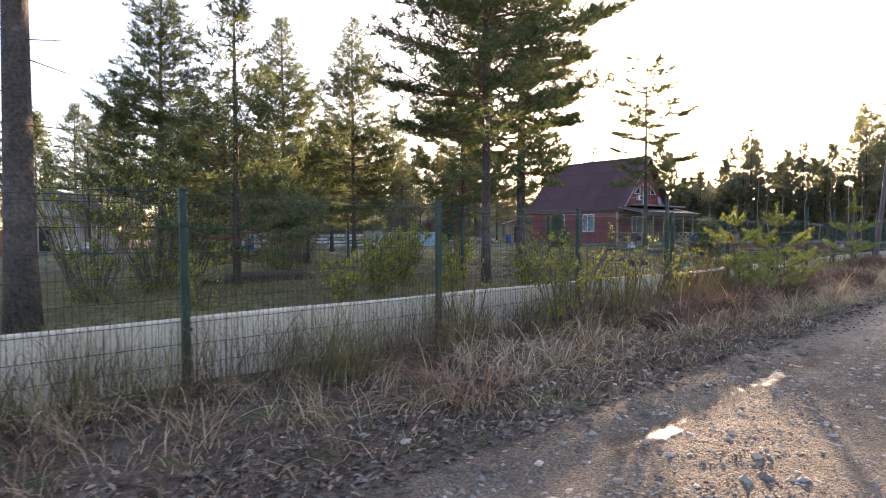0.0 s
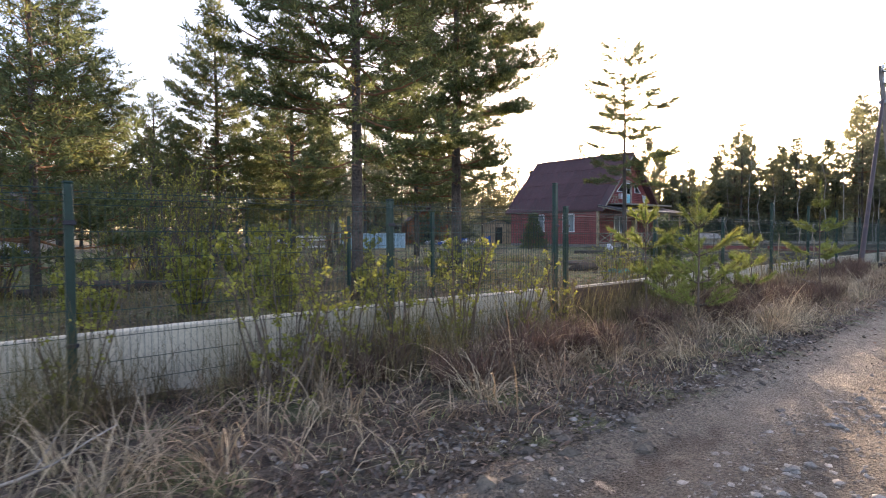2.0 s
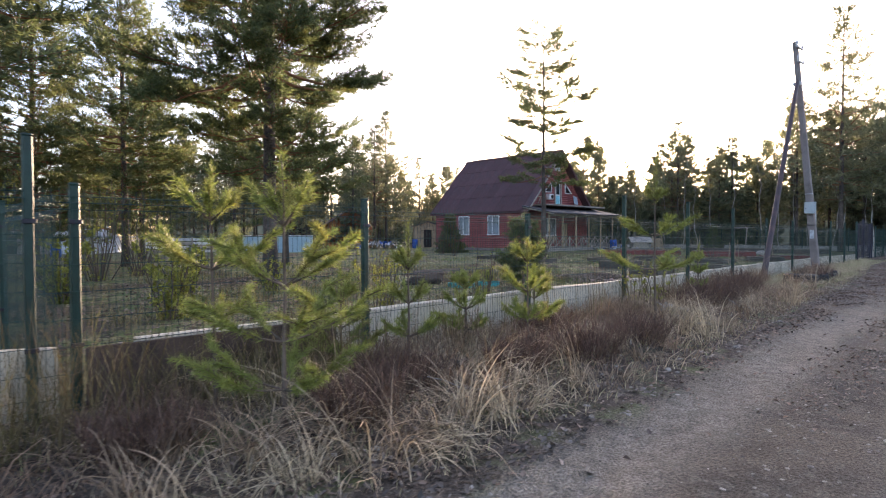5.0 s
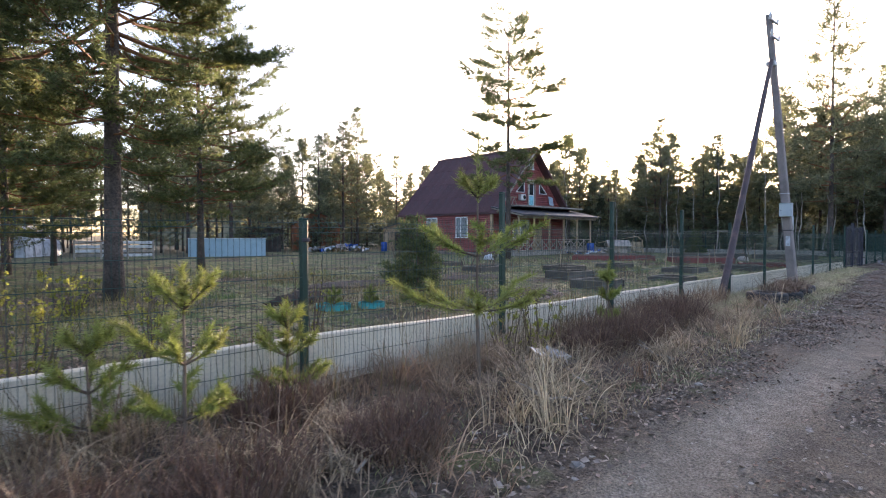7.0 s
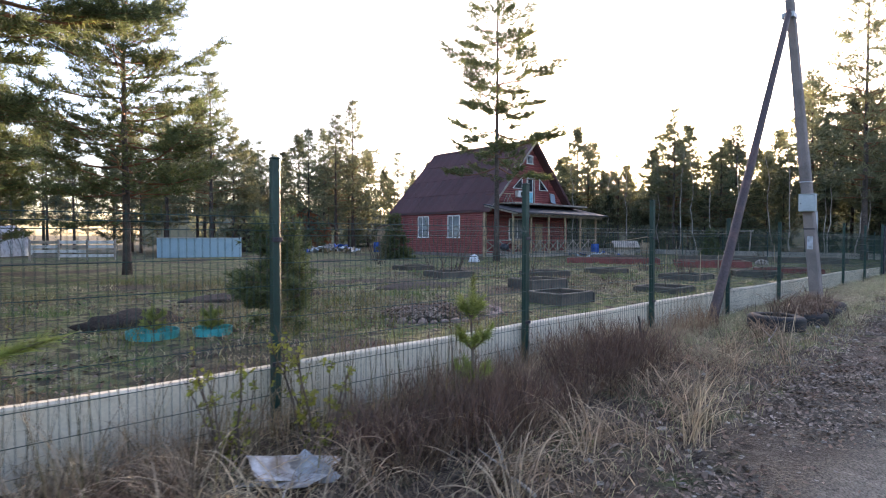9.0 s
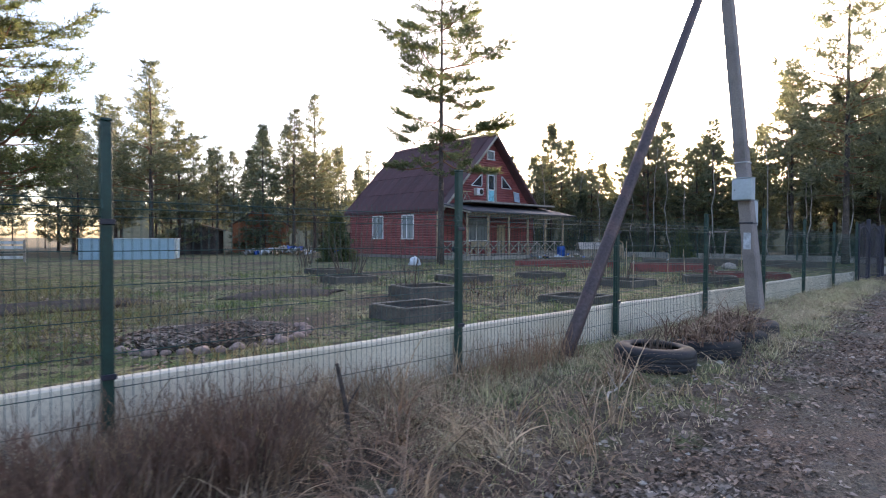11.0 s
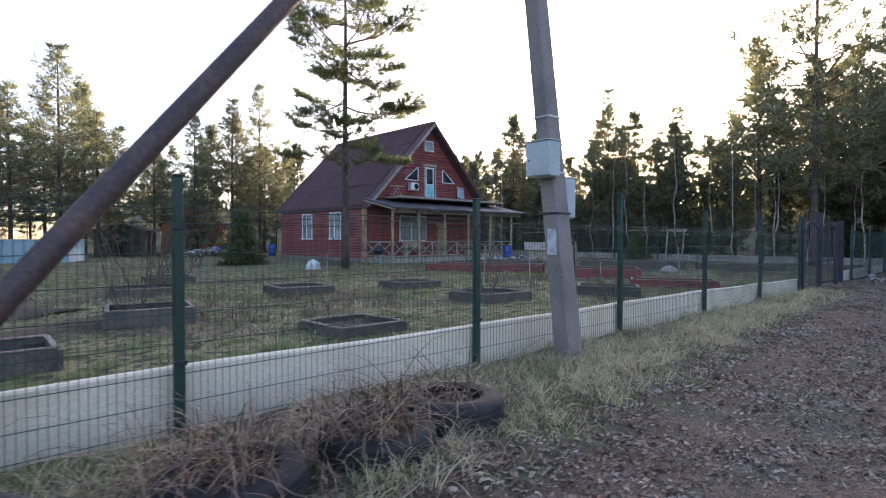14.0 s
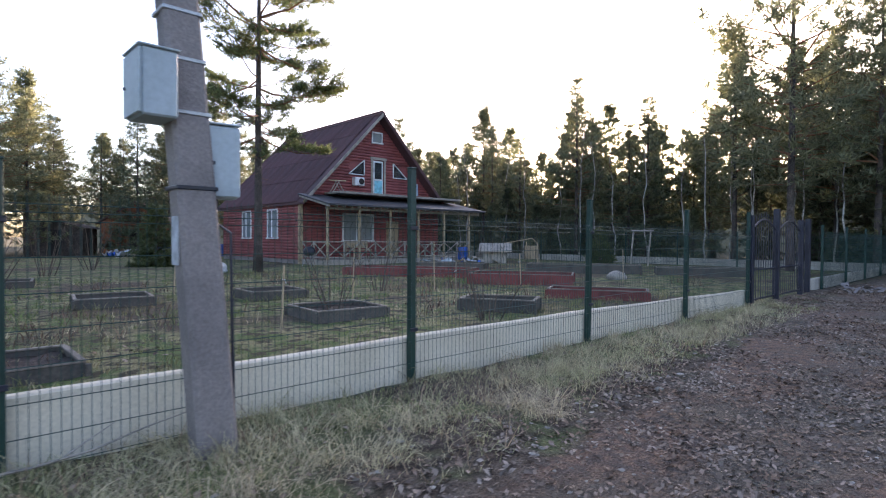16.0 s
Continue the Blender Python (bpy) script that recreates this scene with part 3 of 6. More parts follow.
slope = math.atan2(RIDGE - EAVE, HXM - HX0)
run = math.hypot(RIDGE - EAVE, HXM - HX0) + 0.3
OVER = 0.7
sheet = roof_sheet(1.02, run / 4 + 0.12)
cols = int((HY1 - HY0 + 2 * OVER) / 0.96)
for side in (0, 1):
    for c in range(cols):
        for r in range(4):
            ya = HY1 + OVER - c * 0.96 - 0.02 if side == 0 else HY0 - OVER + c * 0.96
            d = -0.3 + r * run / 4
            xx = (HX0 + d * math.cos(slope)) if side == 0 else (HX1 - d * math.cos(slope))
            o = part("roof_sheet", sheet, None, house)
            o.matrix_basis = pose(xx, ya, EAVE + 0.22 + d * math.sin(slope) + 0.01 * r, math.degrees(slope) - 0.6, 0, -90 if side == 0 else 90)
    sx = -1 if side == 0 else 1
    deck = [(HXM, RIDGE + 0.14), (HXM + sx * (HXM - HX0 + 0.26 * math.cos(slope)), EAVE + 0.14 - 0.26 * math.sin(slope)), (HXM + sx * (HXM - HX0 + 0.26 * math.cos(slope)), EAVE + 0.02 - 0.26 * math.sin(slope)), (HXM, RIDGE + 0.0)]
    v = [(x, y, z) for y in (HY0 - OVER + 0.03, HY1 + OVER - 0.03) for x, z in deck]
    part("roof_deck", (v, [(0, 1, 2, 3), (7, 6, 5, 4), (0, 4, 5, 1), (1, 5, 6, 2), (2, 6, 7, 3), (3, 7, 4, 0)]), M_ROOF, house)
    part("barge_board", beam((HXM, HY0 - OVER - 0.02, RIDGE + 0.12), (HXM + sx * (HXM - HX0 + 0.2), HY0 - OVER - 0.02, EAVE + 0.12 - 0.2), 0.03, 0.16), M_GREYWOOD if side == 0 else M_ROOF, house, "pale weathered barge board" if side == 0 else "dark barge board")
part("ridge_cap", tube([(HXM, HY0 - OVER, RIDGE + 0.16), (HXM, HY1 + OVER, RIDGE + 0.16)], 0.13, 8), M_ROOF, house)
part("corner_post", beam((HX0 - 0.02, HY0 - 0.06, 0), (HX0 - 0.02, HY0 - 0.06, EAVE - 0.1), 0.2, 0.2), M_PALEWOOD, house, "pale weathered corner post")

# fittings on the gable above the canopy
unit = thing("air_conditioner", "white air conditioner box fixed to the red gable", "air conditioner", at=pose(HX0 + 3.45, HY0 - 0.3, 4.35))
part("casing", box(-0.32, 0.32, -0.16, 0.16, 0, 0.46, 0.02), M_WHITE, unit)
part("grille", tube([(0.1, -0.163, 0.23), (0.1, -0.172, 0.23)], 0.17, 18), M_DARKROOM, unit, "dark round fan grille")
for dx in (-0.22, 0.22):
    part("bracket", beam((dx, 0.26, -0.02), (dx, -0.14, -0.02), 0.03, 0.03), M_WHITE, unit)
panel_board = thing("reflector_panel", "small tilted grey-blue panel leaning on the red gable", "panel", at=pose(HX0 + 7.55, HY0 - 0.32, 4.05, -14, 8, 0))
part("sheet", box(-0.32, 0.32, -0.02, 0.02, 0, 0.72, 0.008), material("grey_blue_sheet", (0.34, 0.42, 0.52), 0.4, var=0.15, scale=3, fine=14, bump=0.1), panel_board)
part("frame", box(-0.34, 0.34, -0.025, 0.025, 0.72, 0.76, 0.005), M_WHITE, panel_board)
trestle = thing("trestle", "small wooden trestle standing on the balcony boards", "trestle", at=pose(HX0 + 1.9, HY0 - 0.7, 3.86))
for a, b in (((-0.35, 0, 0), (0.05, 0, 0.62)), ((0.35, 0, 0), (-0.05, 0, 0.62)), ((-0.35, 0.3, 0), (0.05, 0.3, 0.62)), ((0.35, 0.3, 0), (-0.05, 0.3, 0.62))):
    part("leg", beam(a, b, 0.05, 0.04), M_GREYWOOD, trestle)
part("bar", beam((-0.5, 0.15, 0.62), (0.55, 0.15, 0.66), 0.08, 0.06), M_PALEWOOD, trestle)

# veranda and its canopy
VY, VX0, VX1 = 24.7, HX0, 55.4
ver = part("veranda", box(VX0, VX1 - 0.8, VY, HY0 - 0.1, 0.0, 0.3), M_GREYWOOD, house, "wooden veranda with crossed railings")
posts_x = [VX0 + 0.1, 46.4, 48.4, 50.4, 52.4, 54.5]
for x in posts_x:
    part("post", beam((x, VY + 0.08, 0.25), (x, VY + 0.08, 3.0), 0.11, 0.11), M_PALEWOOD, ver)
for a, b in zip(posts_x, posts_x[1:]):
    mid = (a + b) / 2
    for u, w in ((a, mid), (mid, b)):
        part("rail", beam((u, VY + 0.06, 1.2), (w, VY + 0.06, 1.2), 0.09, 0.05), M_GREYWOOD, ver)
        part("rail", beam((u, VY + 0.06, 0.42), (w, VY + 0.06, 0.42), 0.07, 0.05), M_GREYWOOD, ver)
        part("cross_brace", beam((u, VY + 0.04, 0.45), (w, VY + 0.04, 1.18), 0.07, 0.04), M_GREYWOOD, ver)
        part("cross_brace", beam((u, VY + 0.08, 1.18), (w, VY + 0.08, 0.45), 0.07, 0.04), M_GREYWOOD, ver)
    part("baluster", beam((mid, VY + 0.06, 0.3), (mid, VY + 0.06, 1.2), 0.07, 0.07), M_GREYWOOD, ver)
for u, w in ((VY + 0.1, (VY + HY0) / 2), ((VY + HY0) / 2, HY0 - 0.15)):
    for z in (0.42, 1.2):
        part("rail", beam((VX0 + 0.06, u, z), (VX0 + 0.06, w, z), 0.05, 0.08), M_GREYWOOD, ver)
    part("cross_brace", beam((VX0 + 0.04, u, 0.45), (VX0 + 0.04, w, 1.18), 0.04, 0.07), M_GREYWOOD, ver)
    part("cross_brace", beam((VX0 + 0.08, u, 1.18), (VX0 + 0.08, w, 0.45), 0.04, 0.07), M_GREYWOOD, ver)
part("baluster", beam((VX0 + 0.06, (VY + HY0) / 2, 0.3), (VX0 + 0.06, (VY + HY0) / 2, 1.2), 0.07, 0.07), M_GREYWOOD, ver)
can = part("canopy", ([(VX0 - 0.2, VY - 0.5, 3.08), (VX1, VY - 0.5, 3.08), (VX1, HY0 - 0.1, 3.72), (VX0 - 0.2, HY0 - 0.1, 3.72), (VX0 - 0.2, VY - 0.5, 3.0), (VX1, VY - 0.5, 3.0), (VX1, HY0 - 0.1, 3.64), (VX0 - 0.2, HY0 - 0.1, 3.64)], [(0, 1, 2, 3), (7, 6, 5, 4), (0, 4, 5, 1), (1, 5, 6, 2), (2, 6, 7, 3), (3, 7, 4, 0)]), M_CANOPY, house, "dark lean-to canopy on exposed rafters")
for i in range(25):
    x = VX0 - 0.1 + i * (VX1 - VX0) / 25
    part("rafter", beam((x, VY - 0.45, 2.95), (x, HY0 - 0.12, 3.58), 0.05, 0.1), M_GREYWOOD, can)
part("beam", beam((VX0, VY + 0.08, 2.88), (VX1, VY + 0.08, 2.88), 0.1, 0.12), M_GREYWOOD, can)
part("balcony_floor", box(HX0 + 1.4, VX1 - 0.6, HY0 - 1.6, HY0 - 0.08, 3.74, 3.86), M_GREYWOOD, house, "weathered balcony boards over the veranda")

veranda_bench = thing("bench", "pale wooden bench standing on the veranda", "bench", at=pose(47.4, 26.3, 0.3))
part("seat", box(-0.75, 0.75, -0.2, 0.2, 0.42, 0.47, 0.01), M_PALEWOOD, veranda_bench)
part("backrest", box(-0.75, 0.75, 0.2, 0.24, 0.55, 0.95, 0.01), M_PALEWOOD, veranda_bench)
for dx in (-0.68, 0.68):
    for dy in (-0.16, 0.22):
        part("leg", box(dx - 0.03, dx + 0.03, dy - 0.03, dy + 0.03, 0, 0.42 if dy < 0 else 0.95, 0.005), M_PALEWOOD, veranda_bench)
veranda_table = thing("table", "weathered wooden table standing on the veranda", "table", at=pose(52.3, 26.0, 0.3))
part("tabletop", box(-0.7, 0.7, -0.4, 0.4, 0.7, 0.75, 0.01), M_GREYWOOD, veranda_table)
for dx in (-0.6, 0.6):
    for dy in (-0.32, 0.32):
        part("leg", box(dx - 0.04, dx + 0.04, dy - 0.04, dy + 0.04, 0, 0.7, 0.006), M_GREYWOOD, veranda_table)

# ---- trees ----
def needles(p, axis, per, length, width, rng, spread=0.9):
    n = len(p)
    idx = np.repeat(np.arange(n), per)
    m = n * per
    r = rng.normal(size=(m, 3))
    r /= np.linalg.norm(r, axis=1)[:, None]
    d = axis[idx] * 0.75 + r * spread
    d /= np.linalg.norm(d, axis=1)[:, None]
    L = length * rng.uniform(0.7, 1.25, m)
    b = p[idx] + axis[idx] * (rng.uniform(-0.5, 0.5, m) * length * 1.2)[:, None]
    s = np.cross(d, rng.normal(size=(m, 3)))
    s /= np.linalg.norm(s, axis=1)[:, None]
    w = (width * rng.uniform(0.7, 1.2, m))[:, None]
    v = np.stack([b - s * w / 2, b + s * w / 2, b + d * L[:, None]], 1).reshape(-1, 3)
    return v, np.arange(m * 3).reshape(-1, 3)


def conifer(seed, h, base, radius, r0, whorl=0.45, per_whorl=6, step=0.14, per=8, nl=0.18, nw=0.031, tuft_step=0.11, kind="pine", fine=True, gap=0.1, bare=0.3, widest=0.25, top=0.7, droop=0.0, pad=0.1, lift=0.85, wild=0.0):
    """A trunk, whorls of limbs that carry flat pads of twigs, and needle tufts on the twigs, as three meshes."""
    rng = np.random.default_rng(seed)
    zs = np.linspace(0, h, 14)
    bend = np.cumsum(rng.normal(0, 0.012 * h / 10, (14, 2)), 0) * (zs / h)[:, None]
    trunk_p = np.column_stack([bend, zs - 0.1])
    rad = r0 * (1 - zs / h) ** 0.85 + 0.012
    rad[0] *= 1.25
    trunk = tube(trunk_p, rad, 10 if fine else 6)
    limbs, tp, ta = [], [], []
    z, turn = base, rng.uniform(0, 6.28)
    s = np.linspace(0, 1, 6 if fine else 4)
    while z < h - 0.2:
        u = (z - base) / (h - base)
        if kind == "pine":
            prof = min(1.0, 0.55 + 0.45 * u / max(widest, 0.01)) * min(1.0, ((1 - u) / (1 - widest)) ** top) * (0.88 + 0.12 * math.sin(u * 17 + seed))
        else:
            prof = (1 - u) ** 0.9
        turn += rng.uniform(0.5, 1.4)
        count = per_whorl if u < 0.9 else per_whorl - 1
        for k in range(count):
            if rng.random() < gap:
                continue
            az = turn + 6.283 * k / count + rng.normal(0, 0.18)
            L = max(0.3, radius * prof * rng.uniform(0.68 - 0.4 * wild, 1.08 + 0.15 * wild))
            el = (-0.02 + lift * u ** 1.3 + rng.normal(0, 0.09 + 0.16 * wild) - droop * (1 - u)) if kind == "pine" else (-0.26 + 0.8 * u + rng.normal(0, 0.05))
            zz = z + rng.uniform(-0.1, 0.1) * (1 + 3 * wild)
            o = np.array([np.interp(zz, zs, trunk_p[:, 0]), np.interp(zz, zs, trunk_p[:, 1]), zz])
            hd = np.array([math.cos(az), math.sin(az), 0])
            side = np.array([-hd[1], hd[0], 0])
            curve = o + hd * (L * s * math.cos(el))[:, None] + side * (rng.normal(0, 0.08) * L * s ** 2)[:, None]
            curve[:, 2] += L * s * math.sin(el) + 0.14 * L * s ** 2.5 - 0.06 * L * np.sin(s * math.pi)
            curve[1:-1] += rng.normal(0, 0.012 * L, (len(s) - 2, 3))
            lr = max(0.006, 0.014 * L) * (1 - s * 0.82)
            limbs.append(tube(curve, lr, 5, False) if fine else tube(curve[[0, -1]], lr[[0, -1]], 3, False))
            start = bare if L > 0.8 else 0.1
            n_tw = max(3, int(L * (1 - start) / step))
            for q in range(n_tw):
                t = min(1.0, start + (1 - start) * (q + rng.uniform(0, 0.9)) / n_tw)
                c = np.array([np.interp(t, s, curve[:, i]) for i in range(3)])
                a = rng.uniform(0.35, 1.15) * (1 if q % 2 else -1)
                d = hd * math.cos(a) + side * math.sin(a) + np.array([0, 0, rng.uniform(0.0, 0.4) if kind == "pine" else rng.uniform(-0.3, 0.05)])
                d /= np.linalg.norm(d)
                tl = (0.42 * L * (1 - t) ** 0.7 * min(1, 0.5 + t) + 0.12 * min(L, 2) + 0.1) * rng.uniform(0.7, 1.2)
                if fine:
                    limbs.append(tube(np.stack([c, c + d * tl]), [0.007, 0.003], 3, False))
                m = max(2, int(tl / tuft_step * (1.5 if tl > 0.5 else 1.0)))
                f = rng.uniform(0.25, 1.0, m)
                f[0] = 1.0
                sp = rng.normal(0, 1, (m, 1)) * (pad * (0.4 + tl) * (1.15 - f))[:, None]
                p = c + d * (tl * f)[:, None] + np.cross(d, (0, 0, 1)) * sp
                p[:, 2] += rng.normal(0.02, 0.035, m) + 0.1 * np.abs(sp[:, 0])
                ax = d + np.cross(d, (0, 0, 1)) * np.sign(sp) * 0.5 + np.array([0, 0, 0.35])
                tp.append(p)
                ta.append(ax / np.linalg.norm(ax, axis=1)[:, None])
            tp.append(curve[-1:])
            a = curve[-1] - curve[-2] + np.array([0, 0, 0.05])
            ta.append((a / np.linalg.norm(a))[None])
        z += whorl * rng.uniform(0.75, 1.25) * (1 - 0.45 * u)
    n_lead = 7 if fine else 2
    lead = np.linspace(h - 0.7, h - (0.0 if fine else 0.25), n_lead)
    tp.append(np.column_stack([np.full(n_lead, trunk_p[-1][0]), np.full(n_lead, trunk_p[-1][1]), lead]))
    ta.append(np.tile([0, 0, 1.0], (n_lead, 1)))
    if kind == "pine" and fine and base > 2:
        for _ in range(int(base * 3)):
            zz, az, L = rng.uniform(1.2, base), rng.uniform(0, 6.28), rng.uniform(0.2, 1.1)
            o = np.array([np.interp(zz, zs, trunk_p[:, 0]), np.interp(zz, zs, trunk_p[:, 1]), zz])
            limbs.append(tube([o, o + np.array([math.cos(az) * L, math.sin(az) * L, -0.1 * L])], [0.012, 0.004], 3, False))
    crown = needles(np.concatenate(tp), np.concatenate(ta), per, nl, nw, rng)
    return trunk, join(limbs), crown


def tree(name, label, meshes, mats, at, group=""):
    t = thing(name, label, "tree", group, at=at)
    for nm, me, mt in zip(("trunk", "branchwood", "crown"), meshes, mats):
        if not me.materials:
            me.materials.append(mt)
        tagged(part(nm, me, None, t), kind="" if nm == "trunk" else "stuff")
    return t


def tree_meshes(mats, *a, **k):
    parts = conifer(*a, **k)
    return [mesh_of(nm, v, f, mt, nm == "trunk") for nm, (v, f), mt in zip(("trunk", "branchwood", "crown"), parts, mats)]


PINE = (M_BARK, M_BARK_UP, M_NEEDLE)
near_pines = [
    # seed, height, crown base, crown radius, trunk radius, x, y, options
    (11, 16.5, 3.3, 4.8, 0.19, 15.9, 14.7, dict(whorl=0.58, bare=0.36, step=0.09, pad=0.15, widest=0.3, top=0.5, droop=0.08, gap=0.08, lift=0.6, wild=0.6)),
    (12, 14.0, 3.0, 3.2, 0.11, 8.3, 9.4, dict(whorl=0.5, gap=0.14, bare=0.3, wild=0.5)),
    (13, 12.6, 1.2, 3.9, 0.15, 5.4, 26.8, dict(top=0.7, widest=0.15)),
    (14, 7.0, 0.8, 2.4, 0.09, 3.4, 12.9, dict(top=0.8, widest=0.1)),
    (15, 13.4, 1.6, 3.6, 0.14, 15.3, 26.4, dict(top=0.75, widest=0.15)),
    (16, 13.4, 1.2, 3.9, 0.16, 12.6, 29.5, dict(top=0.7, widest=0.15)),
    (17, 11.6, 2.2, 4.4, 0.14, 21.5, 24.0, dict(top=0.55, widest=0.25, bare=0.4, step=0.12, pad=0.15, whorl=0.52, lift=0.6, wild=0.6)),
    (18, 15.4, 4.6, 4.1, 0.16, 39.6, 21.9, dict(whorl=0.6, gap=0.2, bare=0.42, step=0.085, pad=0.17, widest=0.3, top=0.5, lift=0.5, nw=0.032, wild=1.0)),
    (19, 17.0, 9.0, 3.4, 0.19, -0.96, 9.3, dict(whorl=0.9)),
    (20, 9.0, 1.2, 3.2, 0.12, 10.5, 33.0, dict(top=0.8)),
    (21, 10.0, 1.4, 3.2, 0.13, 18.0, 33.5, dict(top=0.8)),
]
for sd, h, b, r, tr, x, y, kw in near_pines:
    tree("pine_tree", "tall scots pine with ridged grey bark and dense green crown", tree_meshes(PINE, sd, h, b, r, tr, **kw), PINE, pose(x, y, float(ground_height(x, y))))

FARM = (M_BARK, M_BARK_UP, M_NEEDLE_HAZE)
SPRM = (M_BARK, M_BARK, M_SPRUCE)
low = dict(step=0.26, per=6, nl=0.3, nw=0.052, tuft_step=0.19, whorl=0.52, per_whorl=6, gap=0.08, fine=False)
lower = dict(step=0.4, per=5, nl=0.46, nw=0.1, tuft_step=0.36, whorl=0.6, per_whorl=6, gap=0.1, fine=False)
shapes = ((11, 3.2, 3.3, 1.05), (12, 2.8, 3.6, 0.95), (10, 1.2, 3.2, 1.1), (13, 4.6, 3.1, 0.85))
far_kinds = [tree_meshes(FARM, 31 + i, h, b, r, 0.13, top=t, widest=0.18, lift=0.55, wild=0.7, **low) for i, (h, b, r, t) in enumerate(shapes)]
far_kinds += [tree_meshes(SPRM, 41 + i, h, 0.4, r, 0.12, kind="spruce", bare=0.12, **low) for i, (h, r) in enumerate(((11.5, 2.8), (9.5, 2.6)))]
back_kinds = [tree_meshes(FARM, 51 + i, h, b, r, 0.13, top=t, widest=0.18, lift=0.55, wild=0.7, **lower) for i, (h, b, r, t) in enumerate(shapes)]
back_kinds += [tree_meshes(SPRM, 61 + i, h, 0.3, r, 0.12, kind="spruce", bare=0.12, **lower) for i, (h, r) in enumerate(((11.5, 2.8), (9.5, 2.6)))]
frng = np.random.default_rng(5)


def plant(x, y, s, kinds=(0, 1, 2, 3, 4, 5), back=False):
    k = int(frng.choice(kinds))
    m = pose(x, y, -0.05, 0, 0, frng.uniform(0, 360)) @ Matrix.Diagonal((s, s, s * frng.uniform(0.92, 1.1), 1))
    label = "scots pine at the edge of the forest" if k < 4 else "dark pointed spruce at the edge of the forest"
    tree("forest_pine" if k < 4 else "forest_spruce", label, (back_kinds if back else far_kinds)[k], FARM if k < 4 else SPRM, m, "trees of the surrounding forest")


# north side of the plots
for x in np.arange(-24, 68, 4.0):
    for row in range(2 if x < 34 else 3):
        plant(x + frng.uniform(-1.6, 1.6), 57 + row * 5 + frng.uniform(-2, 2), frng.uniform(0.8, 1.1), (0, 1, 2, 3, 4, 1) if row < 2 else (0, 1, 2, 4), row > 0)
# east side, behind the far wall
for y in np.arange(-16, 58, 2.7):
    for row in range(4):
        tx, ty = 63.5 + row * 3.8 + frng.uniform(-1.6, 1.6), y + frng.uniform(-1.2, 1.2)
        # a stand of younger trees lets the low sun through
        young = -1.8 < ty - 0.456 * tx < 2.4
        plant(tx, ty, frng.uniform(0.84, 1.1) * (1.1 if y < 11 else 0.74 if young else 0.9), (0, 1, 2, 3, 0, 1, 4) if row < 2 else (0, 1, 2, 0, 1, 5), row > 0)
# undergrowth of young spruces at the forest's foot
for y in np.arange(-14, 56, 2.8):
    plant(62.3 + frng.uniform(-0.8, 1.2), y, frng.uniform(0.25, 0.5), (2, 4, 5), True)
    plant(68 + frng.uniform(-2, 2), y + 1, frng.uniform(0.45, 0.7), (2, 4, 5), True)
# single trees that stand out
for x, y, s, k in ((33.8, 62, 1.25, 1), (48.6, 50, 1.22, 1), (41.7, 46.8, 0.95, 4), (37, 50, 0.9, 0), (57.8, 8.3, 1.36, 1), (60.3, 5.6, 1.2, 0), (68.5, 26.6, 1.0, 4), (13.8, 56, 0.95, 1), (62, 4.5, 0.95, 1), (60.5, 0.0, 0.95, 2), (66, -3, 1.1, 0), (29, 52, 0.85, 2), (24, 50, 0.9, 0), (6, 48, 0.9, 1), (-4, 40, 0.9, 0), (18, 47, 0.8, 2), (32.6, 46, 1.3, 1), (30.2, 49, 1.15, 0), (35.2, 48, 1.1, 2), (45, 47.5, 1.2, 0)):
    plant(x, y, s, (k,))
# forest depth far behind its edge, haze put in as a faint glow
M_HAZE_GLOW = material("glowing_forest_haze", (0.11, 0.12, 0.085), 0.95, var=0.3, scale=0.12, fine=0.9, bump=0, second=(0.085, 0.085, 0.065))
depth_shader = M_HAZE_GLOW.node_tree.nodes["Principled BSDF"]
# weak emission in place of hazy air, lifts the gaps between trunks
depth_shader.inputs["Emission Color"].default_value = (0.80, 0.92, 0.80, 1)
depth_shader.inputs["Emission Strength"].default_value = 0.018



def glowing_forest_haze(name, points, h, seed):
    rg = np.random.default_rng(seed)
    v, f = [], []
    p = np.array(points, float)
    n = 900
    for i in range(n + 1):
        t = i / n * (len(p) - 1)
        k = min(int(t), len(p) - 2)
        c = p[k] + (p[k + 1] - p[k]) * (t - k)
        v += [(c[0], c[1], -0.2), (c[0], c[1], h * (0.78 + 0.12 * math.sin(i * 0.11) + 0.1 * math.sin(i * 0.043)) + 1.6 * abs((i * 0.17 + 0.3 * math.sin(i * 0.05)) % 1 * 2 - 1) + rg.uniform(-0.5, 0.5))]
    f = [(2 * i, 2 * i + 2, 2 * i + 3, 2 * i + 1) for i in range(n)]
    tagged(part(name, (v, f), M_HAZE_GLOW), "faintly glowing sheet for the hazy depth of the forest", "backdrop", kind="structure")


glowing_forest_haze("backdrop", ((96, -60), (96, 88), (40, 96)), 9.0, 1)
for x in np.arange(-50, 42, 4.5):
    plant(x + frng.uniform(-1.5, 1.5), 84 + frng.uniform(-6, 8), frng.uniform(0.5, 0.8), (0, 1, 2), True)
# woods to the west and south close the place
for a in np.arange(0, 18):
    plant(frng.uniform(-60, -38), frng.uniform(-20, 58), 1.1, back=True)
for x in np.arange(-24, 64, 6.5):
    plant(x, -45 + frng.uniform(-3, 3), 1.1, back=True)


